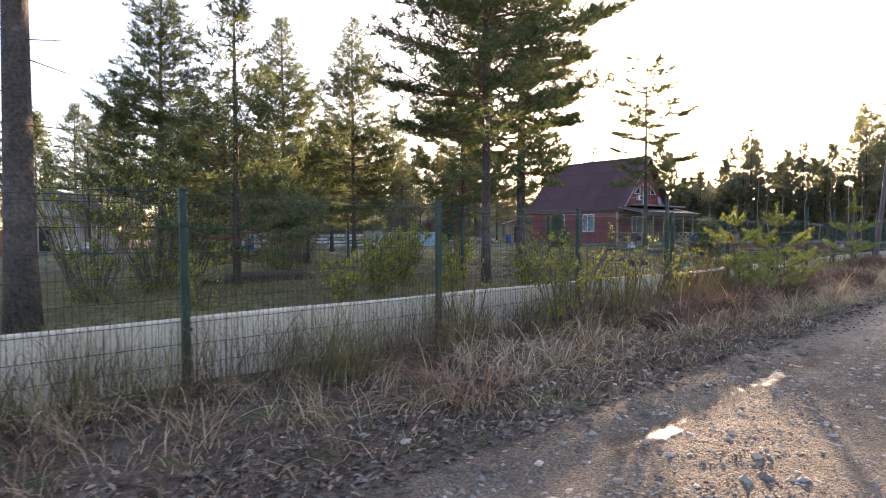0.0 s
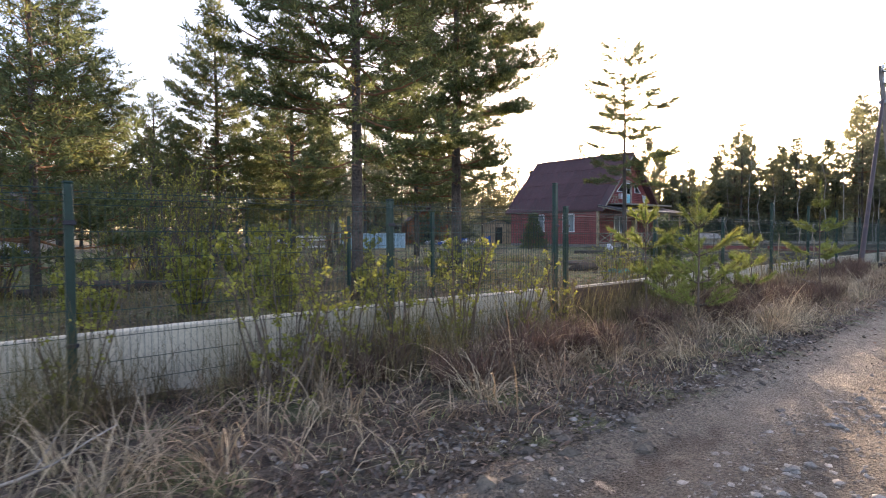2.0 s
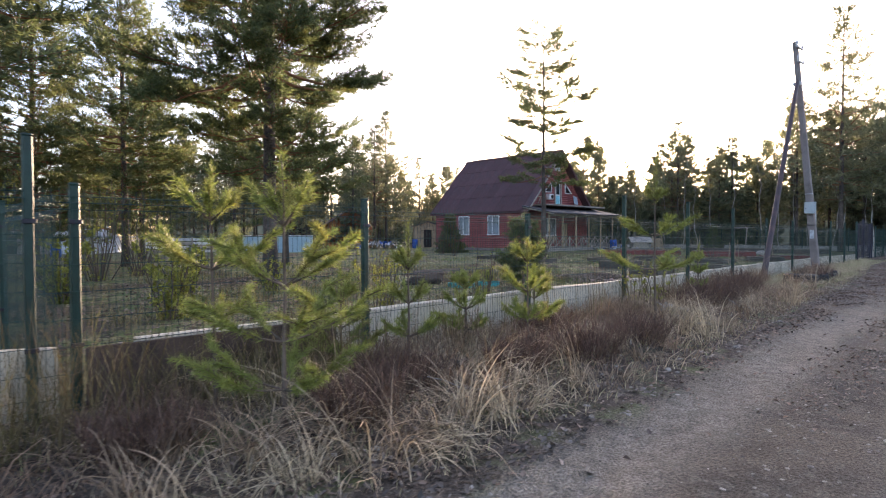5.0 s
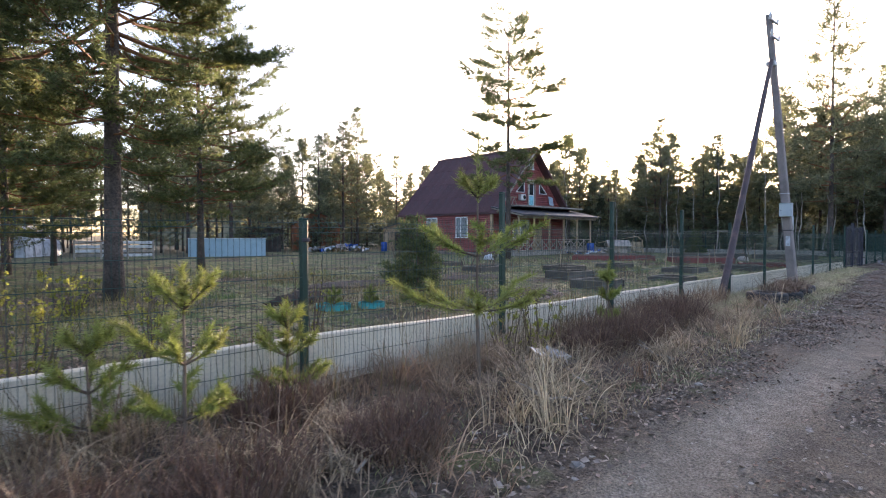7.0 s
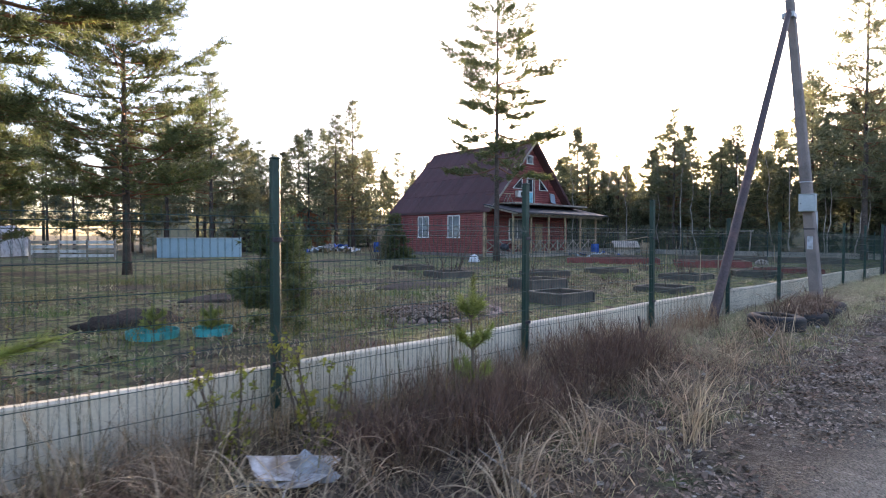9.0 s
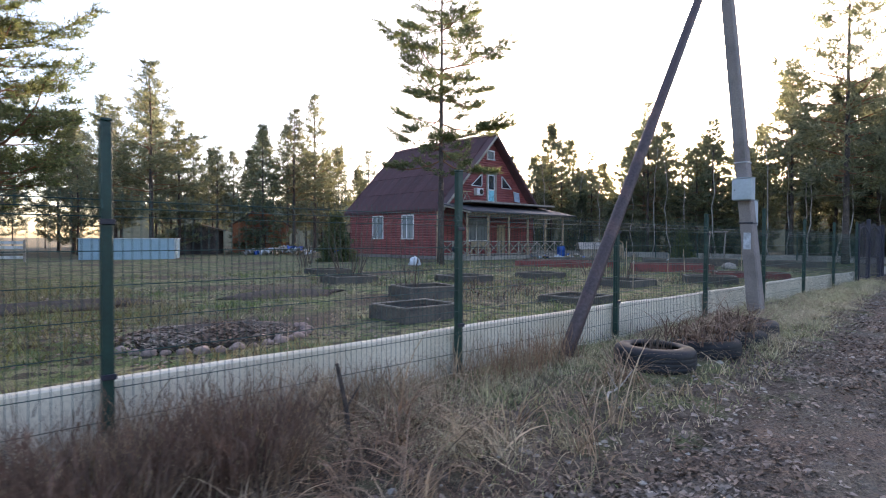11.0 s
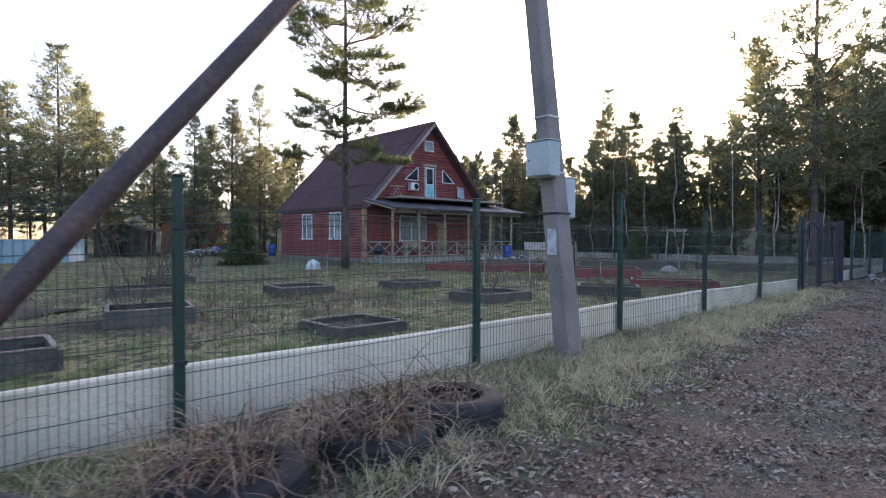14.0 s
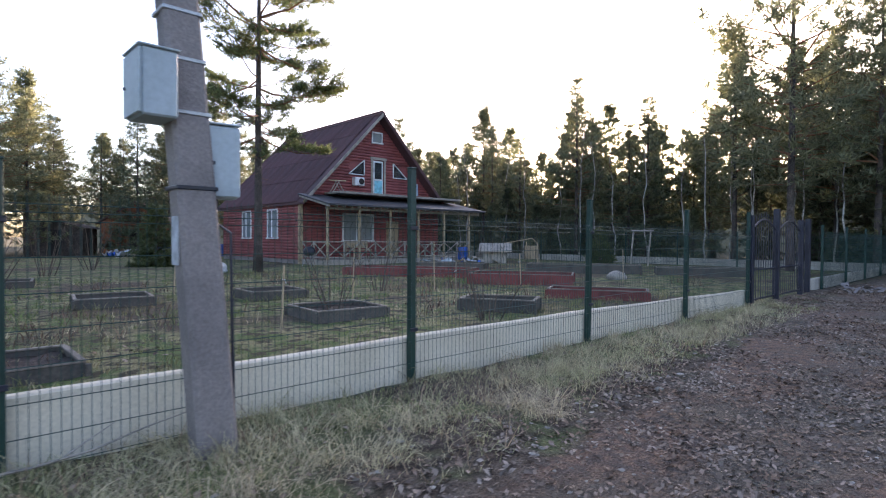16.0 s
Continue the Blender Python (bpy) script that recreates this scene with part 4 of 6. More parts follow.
# thin birches among the pines
def birch_meshes(seed, h):
    rng = np.random.default_rng(seed)
    zs = np.linspace(-0.1, h, 9)
    c = np.cumsum(rng.normal(0, 0.13, (9, 2)), 0)
    p = np.column_stack([c, zs])
    twig = []
    for _ in range(26):
        z, az, L = rng.uniform(0.45 * h, h), rng.uniform(0, 6.28), rng.uniform(0.5, 1.5)
        o = np.array([np.interp(z, zs, c[:, 0]), np.interp(z, zs, c[:, 1]), z])
        d = np.array([math.cos(az) * 0.6, math.sin(az) * 0.6, 0.8])
        twig.append(tube([o, o + d * L * 0.5, o + d * L + np.array([0, 0, -0.1])], [0.014, 0.009, 0.003], 3, False))
    return [mesh_of("trunk", *tube(p, 0.042 * (1 - zs / h * 0.85) + 0.008, 7), M_BIRCH, True), mesh_of("branchwood", *join(twig), M_TWIG)]


birches = [birch_meshes(70 + i, h) for i, h in enumerate((7.5, 6.4, 8.3))]
for i, (x, y) in enumerate(((61, 9.5), (62, 11.2), (60.5, 13), (61.5, 16.5), (62, 7.5), (60.8, 21), (61.2, 26), (59.5, 6.6), (61, 31), (62.5, 3.5), (60.0, 10.6), (52, 44), (61.6, 14.2), (60.6, 18.4), (62.3, 23.2), (61.8, 28.6), (60.9, 8.6), (62.2, 12.4), (61.3, 19.6), (62.4, 33.5))):
    t = thing("birch_tree", "thin bare birch with pale bark at the forest edge", "tree", "birches at the forest edge", at=pose(x, y, 0, 0, 0, i * 70))
    for nm, me in zip(("trunk", "branchwood"), birches[i % 3]):
        tagged(part(nm, me, None, t), kind="stuff" if nm == "branchwood" else "")

# ---- utility pole with its brace, boxes and the tyres ----
def pole_at(z):
    return Vector((31.32 - 0.050 * z, 4.60 + 0.080 * z, z))


pole = thing("utility_pole", "tall leaning grey concrete utility pole beside the fence", "utility pole")
bm = bmesh.new()
rings = []
for z in np.linspace(-0.3, 8.1, 15):
    c, w = pole_at(z), 0.125 - 0.0055 * z
    rings.append([bm.verts.new((c.x + dx * w, c.y + dy * w, z)) for dx, dy in ((-1, -0.8), (-0.8, -1), (0.8, -1), (1, -0.8), (0.85, 0.9), (-0.85, 0.9))])
for a, b in zip(rings, rings[1:]):
    for i in range(6):
        bm.faces.new((a[i], a[(i + 1) % 6], b[(i + 1) % 6], b[i]))
bm.faces.new(rings[0][::-1])
bm.faces.new(rings[-1])
part("shaft", bm, M_POLE, pole)
M_STEEL = material("galvanised_steel", (0.42, 0.43, 0.44), 0.45, 0.8, var=0.15, bump=0.1)
M_BOX = material("grey_blue_enamel", (0.38, 0.44, 0.47), 0.5, var=0.08, scale=3, fine=30, bump=0.05, second=(0.33, 0.39, 0.42))
M_BROWNPIPE = material("dark_brown_pipe", (0.060, 0.040, 0.042), 0.6, var=0.35, scale=3, fine=30, bump=0.4, second=(0.095, 0.055, 0.05))
M_RUBBER = material("black_rubber", (0.010, 0.011, 0.015), 0.72, var=0.3, scale=5, fine=50, bump=0.2, second=(0.022, 0.022, 0.024))
M_PAPER = material("faded_paper", (0.50, 0.53, 0.57), 0.8, var=0.12, scale=8, fine=40, bump=0.05)
M_BLUE = material("blue_plastic", (0.02, 0.10, 0.42), 0.45, var=0.1, bump=0.05)
M_TEAL = material("turquoise_plastic", (0.03, 0.36, 0.36), 0.5, var=0.1, bump=0.05)
M_TARP = material("pale_plastic_sheet", (0.58, 0.62, 0.66), 0.5, var=0.15, scale=4, fine=25, bump=0.3)
M_DIRTY = material("dirty_plastic_sheet", (0.42, 0.44, 0.46), 0.5, var=0.3, scale=7, fine=25, bump=0.5, second=(0.20, 0.17, 0.14), amount=0.7)
M_SOIL = material("dark_soil", (0.055, 0.040, 0.032), 0.95, var=0.35, scale=6, fine=35, bump=0.9, bump_dist=0.03)
M_REDWOOD = material("red_painted_board", (0.22, 0.055, 0.05), 0.7, var=0.2, scale=3, fine=25, bump=0.3, obj_random=0.1)
M_BOXFRAME = material("weathered_box_board", (0.115, 0.098, 0.082), 0.8, var=0.25, scale=3, fine=30, bump=0.4, second=(0.07, 0.065, 0.062), obj_random=0.15)
M_POOL = material("pale_blue_sheet_metal", (0.33, 0.49, 0.58), 0.5, var=0.08, scale=1.5, fine=20, bump=0.1, second=(0.28, 0.44, 0.53))
for z in (1.66, 2.12, 2.45, 2.75):
    c, w = pole_at(z), 0.132 - 0.0055 * z
    part("strap", box(c.x - w, c.x + w, c.y - w, c.y + w * 0.95, z, z + 0.025, 0.004), M_STEEL if z > 2 else M_BLACK, pole, "steel band")
for z in (7.35, 7.85):
    c = pole_at(z)
    arm = part("crossarm", beam((c.x - 0.42, c.y - 0.12, z), (c.x + 0.42, c.y - 0.12, z + 0.05), 0.06, 0.06), M_STEEL, pole)
    for dx in (-0.38, 0.38):
        part("insulator", tube([(c.x + dx, c.y - 0.12, z + 0.03), (c.x + dx, c.y - 0.12, z + 0.12), (c.x + dx, c.y - 0.12, z + 0.2)], [0.02, 0.045, 0.02], 8), M_WHITE, arm)
c = pole_at(1.36)
part("notice", box(c.x - 0.121, c.x - 0.117, c.y - 0.06, c.y + 0.06, 1.2, 1.5, 0), M_PAPER, pole, "faded paper notice")


def cabinet(at, w, d, h, label):
    c = thing("meter_box", label, "meter box", "boxes on the pole", at=at)
    part("body", box(-w / 2, w / 2, -d / 2, d / 2, 0, h, 0.012), M_BOX, c)
    lid = part("door", box(-w / 2 - 0.006, w / 2 + 0.006, -d / 2 - 0.018, -d / 2 - 0.002, 0.012, h - 0.012, 0.006), M_BOX, c)
    part("lock", box(-w / 2 + 0.03, -w / 2 + 0.05, -d / 2 - 0.03, -d / 2 - 0.018, h * 0.45, h * 0.5, 0.003), M_BLACK, lid, "small dark lock")
    part("hood", box(-w / 2 - 0.012, w / 2 + 0.012, -d / 2 - 0.022, d / 2 + 0.01, h, h + 0.012, 0.004), M_BOX, c)
    return c


p1 = pole_at(2.3)
cabinet(pose(p1.x - 0.19, p1.y - 0.05, 2.07, 0, 0, -90), 0.31, 0.2, 0.39, "grey-blue metal meter box strapped to the concrete pole")
cabinet(pose(p1.x + 0.22, p1.y - 0.02, 1.62, 0, 0, -8), 0.2, 0.16, 0.47, "narrow grey-blue metal box strapped to the concrete pole")
cable = thing("cable", "loose grey cable hanging below the meter box", "cable")
part("strand", tube([(p1.x + 0.2, p1.y - 0.03, 1.64), (p1.x + 0.19, p1.y - 0.06, 1.54), (p1.x + 0.13, p1.y - 0.06, 1.5), (31.44, 4.62, 1.4), (31.44, 4.6, 0.7), (31.45, 4.58, 0.0)], 0.009, 6), M_BLACK, cable)

brace = thing("brace_pole", "slanting dark brown round brace pole leaning on the concrete pole", "brace pole")
top = pole_at(6.7) + Vector((-0.14, 0, 0))
foot = Vector((25.22, 4.68, -0.25))
part("shaft", tube([foot.lerp(top, s) for s in np.linspace(0, 1, 9)], [0.082 - 0.018 * s for s in np.linspace(0, 1, 9)], 14), M_BROWNPIPE, brace, smooth=True)
part("clamp", box(top.x - 0.06, top.x + 0.2, top.y - 0.12, top.y + 0.14, 6.55, 6.68), M_STEEL, brace, "steel clamp")
wires = thing("overhead_wire", "thin dark overhead wires at the pole top", "wire", kind="")
for dx, dy in ((-0.38, 0), (0.38, 0)):
    a = pole_at(8.0) + Vector((dx, -0.12, 0.02))
    part("strand", tube([a.lerp(Vector((80, 1.0 + dx, 8.0)), s) + Vector((0, 0, -4 * s * (1 - s) * 0.8)) for s in np.linspace(0, 1, 14)], 0.006, 4), M_BLACK, wires)


def tyre(x, y, r, w, label, tilt=0.0):
    """A lorry tyre lying flat: tread with grooves, rounded walls and a bead."""
    prof = [(0.58, 0.10), (0.62, 0.02), (0.78, 0.0), (0.93, 0.06), (0.985, 0.16), (1, 0.30), (0.996, 0.31), (0.996, 0.34), (1, 0.35), (1.0, 0.48), (0.996, 0.49), (0.996, 0.52), (1, 0.53), (1, 0.65), (0.996, 0.66), (0.996, 0.69), (1, 0.70), (0.985, 0.84), (0.93, 0.94), (0.78, 1.0), (0.62, 0.98), (0.58, 0.90), (0.60, 0.85), (0.86, 0.80), (0.86, 0.2), (0.6, 0.15)]
    n = 44
    v = [(r * p * math.cos(a), r * p * math.sin(a), w * z) for a in np.linspace(0, 2 * math.pi, n, endpoint=False) for p, z in prof]
    m = len(prof)
    f = [(i * m + j, ((i + 1) % n) * m + j, ((i + 1) % n) * m + (j + 1) % m, i * m + (j + 1) % m) for i in range(n) for j in range(m)]
    t = thing("tyre", label, "tyre", "tyres used as planters", at=pose(x, y, float(ground_height(x, y)) - 0.03, tilt, tilt * 0.6, 30))
    part("rubber", mesh_of("rubber", v, f, M_RUBBER, True), None, t)
    sv = [(0, 0, w * 0.8)] + [(r * 0.84 * q * math.cos(a), r * 0.84 * q * math.sin(a), w * (0.76 - 0.1 * q + 0.05 * math.sin(5 * a + q * 9))) for q in (0.4, 0.75, 1.0) for a in np.linspace(0, 2 * math.pi, 20, endpoint=False)]
    sf = [(0, 1 + i, 1 + (i + 1) % 20) for i in range(20)] + [(1 + k * 20 + i, 21 + k * 20 + i, 21 + k * 20 + (i + 1) % 20, 1 + k * 20 + (i + 1) % 20) for k in range(2) for i in range(20)]
    part("soil", (sv, sf), M_SOIL, t, "dark soil filling")
    return t


TYRES = ((25.93, 3.90, 0.405, 0.25, 1.0), (27.15, 3.86, 0.39, 0.20, -1.5), (28.08, 3.86, 0.38, 0.22, 1.5), (28.82, 3.94, 0.39, 0.24, -1.0))
for i, (x, y, r, w, tl) in enumerate(TYRES):
    tyre(x, y, r, w, ("black lorry tyre planter filled with soil on the mossy verge", "black lorry tyre planter overgrown with dead stalks")[i > 0], tl)

# ---- gate ----
gate = thing("metal_gate", "dark blue-black barred metal gate between square posts", "gate")
for x, h in ((42.62, 1.9), (44.35, 2.1), (46.35, 1.9), (47.0, 1.95)):
    part("gate_post", box(x - 0.06, x + 0.06, 5.04, 5.16, -0.2, h, 0.01), M_BLACK, gate)
for a, b in ((42.72, 44.25), (44.47, 46.25)):
    leaf = part("leaf_arch", tube([(x, 5.1, 1.62 + 0.22 * math.sin(math.pi * (x - a) / (b - a))) for x in np.linspace(a, b, 9)], 0.02, 6), M_BLACK, gate)
    for z in (0.12, 0.75):
        part("crossbar", tube([(a, 5.1, z), (b, 5.1, z)], 0.02, 6), M_BLACK, leaf)
    for x in np.arange(a + 0.08, b, 0.16):
        z = 1.62 + 0.22 * math.sin(math.pi * (x - a) / (b - a))
        part("bar", tube([(x, 5.1, 0.08), (x, 5.1, z + 0.1), (x, 5.1, z + 0.18)], [0.009, 0.009, 0.001], 5), M_BLACK, leaf)
wall_piece("wall_south_3", 47.1, 60.0, "low grey concrete wall beyond the gate, coloured as in shade", M_FARWALL_SHADED)
for k in range(4):
    x = 48.5 + 3.04 * k
    fence_post(road_fence, x, FENCE_Y, 1.8)
    fence_panel(road_fence, pose(x + 0.03, FENCE_Y - 0.036, 0))
# far boundary with its low wall and posts
east_fence = thing("mesh_fence", "green mesh fence on a low wall at the far boundary", "fence")
part("footing", box(60.0, 60.2, 5.1, 50, -0.2, 0.42, 0.01), M_FARWALL_SHADED, east_fence)
for k in range(12):
    fence_post(east_fence, 59.95, 5.1 + 3.04 * k, 1.8)
    fence_panel(east_fence, pose(59.95, 5.13 + 3.04 * k, 0, 0, 0, 90))


# ---- raised beds ----
# top edges of the beds, paler than their sides
M_RIM = material("pale_board_edge", (0.24, 0.205, 0.17), 0.85, var=0.25, scale=3, fine=30, bump=0.4, second=(0.15, 0.13, 0.11), obj_random=0.15)
def raised_bed(cx, cy, w, d, h, turn, mat, label, wall=0.03):
    b = thing("raised_bed", label, "raised bed", "raised garden beds", at=pose(cx, cy, float(ground_height(cx, cy)) - 0.02, 0, 0, turn))
    for x0, x1, y0, y1 in ((-w / 2, w / 2, -d / 2, -d / 2 + wall), (-w / 2, w / 2, d / 2 - wall, d / 2), (-w / 2, -w / 2 + wall, -d / 2 + wall, d / 2 - wall), (w / 2 - wall, w / 2, -d / 2 + wall, d / 2 - wall)):
        part("board", box(x0, x1, y0, y1, 0, h, 0.006), mat, b)
    for sx in (-1, 1):
        for sy in (-1, 1):
            part("corner_post", box(sx * (w / 2 + 0.012) - 0.025, sx * (w / 2 + 0.012) + 0.025, sy * (d / 2 + 0.012) - 0.025, sy * (d / 2 + 0.012) + 0.025, 0, h - 0.01, 0.005), mat, b)
    for x0, x1, y0, y1 in ((-w / 2, w / 2, -d / 2 - 0.01, -d / 2 + 0.05), (-w / 2, w / 2, d / 2 - 0.05, d / 2 + 0.01), (-w / 2 - 0.01, -w / 2 + 0.05, -d / 2 + 0.05, d / 2 - 0.05), (w / 2 - 0.05, w / 2 + 0.01, -d / 2 + 0.05, d / 2 - 0.05)):
        part("rim", box(x0, x1, y0, y1, h + 0.002, h + 0.022, 0.004), M_RIM, b, "paler top edge")
    xs, ys = np.linspace(-w / 2 + wall, w / 2 - wall, 12), np.linspace(-d / 2 + wall, d / 2 - wall, 10)
    r = np.random.default_rng(int(cx * 10))
    v = [(x, y, h * 0.62 + r.uniform(-0.02, 0.03)) for x in xs for y in ys]
    part("soil", (v, [(i * 10 + j, i * 10 + j + 10, i * 10 + j + 11, i * 10 + j + 1) for i in range(11) for j in range(9)]), M_SOIL, b, "dark soil")
    return b


GREY = "low weathered grey board bed with bare soil on the lawn"
RED = "long red painted board bed with bare soil on the lawn"
for cx, cy, w, d, h, turn in ((26.4, 8.3, 1.15, 0.95, 0.25, -2), (28.55, 10.55, 1.2, 1.0, 0.27, -12), (29.75, 15.4, 1.3, 1.2, 0.22, -10), (30.6, 7.9, 1.1, 1.1, 0.16, 0), (32.7, 13.4, 1.3, 1.2, 0.2, -8), (35.2, 9.3, 1.3, 1.2, 0.2, -5), (35.6, 12.6, 1.2, 1.1, 0.2, -5), (38.0, 8.0, 1.4, 0.8, 0.25, -60), (31.5, 19.5, 1.3, 1.2, 0.2, -8)):
    raised_bed(cx, cy, w, d, h, turn, M_BOXFRAME, GREY)
for cx, cy, w, d, h, turn in ((43.0, 16.6, 4.6, 1.7, 0.32, -62), (43.2, 11.6, 3.0, 1.6, 0.32, -58), (41.3, 7.9, 2.2, 0.9, 0.22, -62)):
    raised_bed(cx, cy, w, d, h, turn, M_REDWOOD, RED)
for cx, cy, w, d, h, turn in ((49.5, 13.5, 4.4, 1.2, 0.35, -60), (51.5, 9.6, 3.2, 1.2, 0.3, -60), (47.5, 19, 3.0, 1.2, 0.3, -60)):
    raised_bed(cx, cy, w, d, h, turn, M_BOXFRAME, "long weathered grey board bed on the lawn")

# ---- pool and sheds ----
pool = thing("garden_pool", "large pale blue ribbed metal pool tank on the lawn", "pool", at=pose(27.1, 40.6, 0, 0, 0, -23))
W, D, H = 5.2, 3.4, 1.3
for i in range(10):
    part("panel", box(i * W / 10 + 0.015, (i + 1) * W / 10 - 0.015, -0.012, 0.012, 0, H, 0.006), M_POOL, pool)
    part("rib", box(i * W / 10 - 0.02, i * W / 10 + 0.02, -0.035, 0.0, 0, H, 0.006), M_POOL, pool)
for i in range(6):
    part("panel", box(W - 0.012, W + 0.012, i * D / 6 + 0.015, (i + 1) * D / 6 - 0.015, 0, H, 0.006), M_POOL, pool)
part("wall", box(-0.01, 0.01, 0, D, 0, H, 0), M_POOL, pool)
part("wall", box(0, W, D - 0.01, D + 0.01, 0, H, 0), M_POOL, pool)
part("rim", box(-0.06, W + 0.06, -0.07, 0.07, H, H + 0.04, 0.01), M_WHITE, pool, "white rim")
part("rim", box(W - 0.07, W + 0.07, 0.07, D, H, H + 0.04, 0.01), M_WHITE, pool, "white rim")
part("cover", box(0.02, W - 0.08, 0.08, D - 0.02, H - 0.12, H - 0.08, 0.01), M_TARP, pool)


def hut(x, y, turn, w, d, h, rise, wall_mat, roof_mat, label):
    s = thing("garden_shed", label, "shed", at=pose(x, y, 0, 0, 0, turn))
    n = int(w / 0.16)
    for i in range(n):
        xa = -w / 2 + i * w / n
        ht = h + rise * (1 - abs(xa + w / n / 2) / (w / 2))
        part("plank", box(xa + 0.004, xa + w / n - 0.004, -d / 2 - 0.02, -d / 2, 0, ht, 0), wall_mat, s)
    part("wall", box(-w / 2, w / 2, -d / 2 + 0.002, -d / 2 + 0.05, 0, h, 0), wall_mat, s)
    part("wall", box(-w / 2, -w / 2 + 0.05, -d / 2 + 0.05, d / 2, 0, h, 0), wall_mat, s)
    part("wall", box(w / 2 - 0.05, w / 2, -d / 2 + 0.05, d / 2, 0, h, 0), wall_mat, s)
    part("wall", box(-w / 2, w / 2, d / 2, d / 2 + 0.05, 0, h, 0), wall_mat, s)
    for sx in (-1, 1):
        a, b = (0, h + rise + 0.05), (sx * (w / 2 + 0.3), h + 0.05 - rise * 0.3 / (w / 2))
        v = [(px, py, pz + dz) for py in (-d / 2 - 0.3, d / 2 + 0.3) for (px, pz) in (a, b) for dz in (0, 0.06)]
        part("roof", (v, [(0, 2, 3, 1), (4, 5, 7, 6), (0, 1, 5, 4), (2, 6, 7, 3), (1, 3, 7, 5), (0, 4, 6, 2)]), roof_mat, s)
    part("door", box(-0.4, 0.4, -d / 2 - 0.05, -d / 2 - 0.022, 0.05, min(1.9, h - 0.1), 0.01), M_DARKROOM, s, "dark doorway")
    return s


M_ORANGE = material("orange_brown_board", (0.30, 0.105, 0.045), 0.75, var=0.2, scale=2, fine=20, bump=0.3, obj_random=0.15)
hut(42.6, 49.0, -28, 4.6, 4.0, 2.5, 1.5, M_ORANGE, M_ROOF, "small orange-brown plank cabin with a gable roof")
hut(37.6, 50.5, -28, 3.6, 3.0, 2.0, 0.5, M_BARK, M_BARK, "low weathered grey lean-to shed")
hut(49.0, 43.5, -40, 3.0, 2.4, 2.2, 0.5, M_PALEWOOD, M_CANOPY, "pale plank shed with a dark flat roof")
hut(5.0, 51.0, -40, 5.0, 5.0, 2.4, 2.0, M_GREYWOOD, M_CANOPY, "neighbour's grey house with a dark metal roof")
hut(15.0, 52.0, -30, 7.0, 3.0, 1.5, 0.4, M_GREYWOOD, M_GREYWOOD, "long low weathered grey barn")


def heap(name, label, cat, x, y, r, n, mats, size, seed, flat=0.5, z0=0.0):
    """A loose heap of bent sheets and boards."""
    rg = np.random.default_rng(seed)
    h = thing(name, label, cat, at=pose(x, y, z0))
    for i in range(n):
        a, q = rg.uniform(0, 6.28), r * math.sqrt(rg.random())
        L, w = size * rg.uniform(0.5, 1.4), size * rg.uniform(0.2, 0.7)
        v, m = [], 6
        for u in range(m):
            for t in range(m):
                v.append(((u / (m - 1) - 0.5) * L, (t / (m - 1) - 0.5) * w, flat * size * (0.3 * math.sin(u * 1.3 + i) * math.cos(t * 1.7 + i * 2) + 0.3)))
        me = mesh_of("sheet", v, [(u * m + t, u * m + t + m, u * m + t + m + 1, u * m + t + 1) for u in range(m - 1) for t in range(m - 1)], mats[i % len(mats)], True)
        o = part("sheet", me, None, h)
        o.matrix_basis = pose(q * math.cos(a), q * math.sin(a), 0.02 + (1 - q / r) * flat * rg.uniform(0, 0.9), rg.uniform(-25, 25), rg.uniform(-25, 25), rg.uniform(0, 360))
    return h


heap("rubbish_heap", "heap of white and blue plastic sheets and boards on the lawn", "heap", 41.3, 43.0, 2.6, 26, (M_TARP, M_GREYWOOD, M_TARP, M_BLUE, M_PALEWOOD), 1.0, 3, 0.75)
slat_fence = thing("slat_fence", "low fence of white and grey horizontal boards beyond the lawn", "fence", at=pose(20.4, 41.2, 0, 0, 0, -30))
for k in range(4):
    part("post", box(k * 1.5 - 0.05, k * 1.5 + 0.05, -0.05, 0.05, -0.1, 1.25, 0.01), M_GREYWOOD, slat_fence)
    if k < 3:
        for j in range(4):
            part("board", box(k * 1.5 + 0.06, k * 1.5 + 1.44, -0.03, 0.0, 0.18 + j * 0.27, 0.36 + j * 0.27, 0.006), M_WHITE if (j + k) % 3 else M_GREYWOOD, slat_fence)
heap("plastic_sheet", "crumpled pale plastic sheet lying in the dry grass", "plastic sheet", 17.8, 4.1, 0.22, 3, (M_DIRTY,), 0.6, 6, 0.06, 0.03)
heap("clutter_heap", "clutter of boards, bags and plastic beside the veranda", "heap", 51.5, 22.8, 2.2, 22, (M_GREYWOOD, M_TARP, M_BLUE, M_PALEWOOD, M_BOX), 0.7, 9, 0.5)
heap("rubble_heap", "heap of pale broken concrete at the road's end", "heap", 48.5, 4.3, 0.7, 14, (M_POLE,), 0.3, 12, 0.4)


def lump(name, label, cat, x, y, z, sx, sy, sz, mat, seed, rough=0.25):
    rg = np.random.default_rng(seed)
    bm = bmesh.new()
    bmesh.ops.create_icosphere(bm, subdivisions=3, radius=1)
    off = rg.uniform(0, 50, 3)
    for v in bm.verts:
        k = 1 + rough * noise.noise(v.co * 1.8 + Vector(off)) + rough * 0.5 * noise.noise(v.co * 5 + Vector(off))
        v.co = Vector((v.co.x * sx * k, v.co.y * sy * k, max(-0.3, v.co.z * k) * sz))
    ob = part(name, bm, mat, None, "", True)
    ob.matrix_basis = pose(x, y, z)
    return tagged(ob, label, cat)


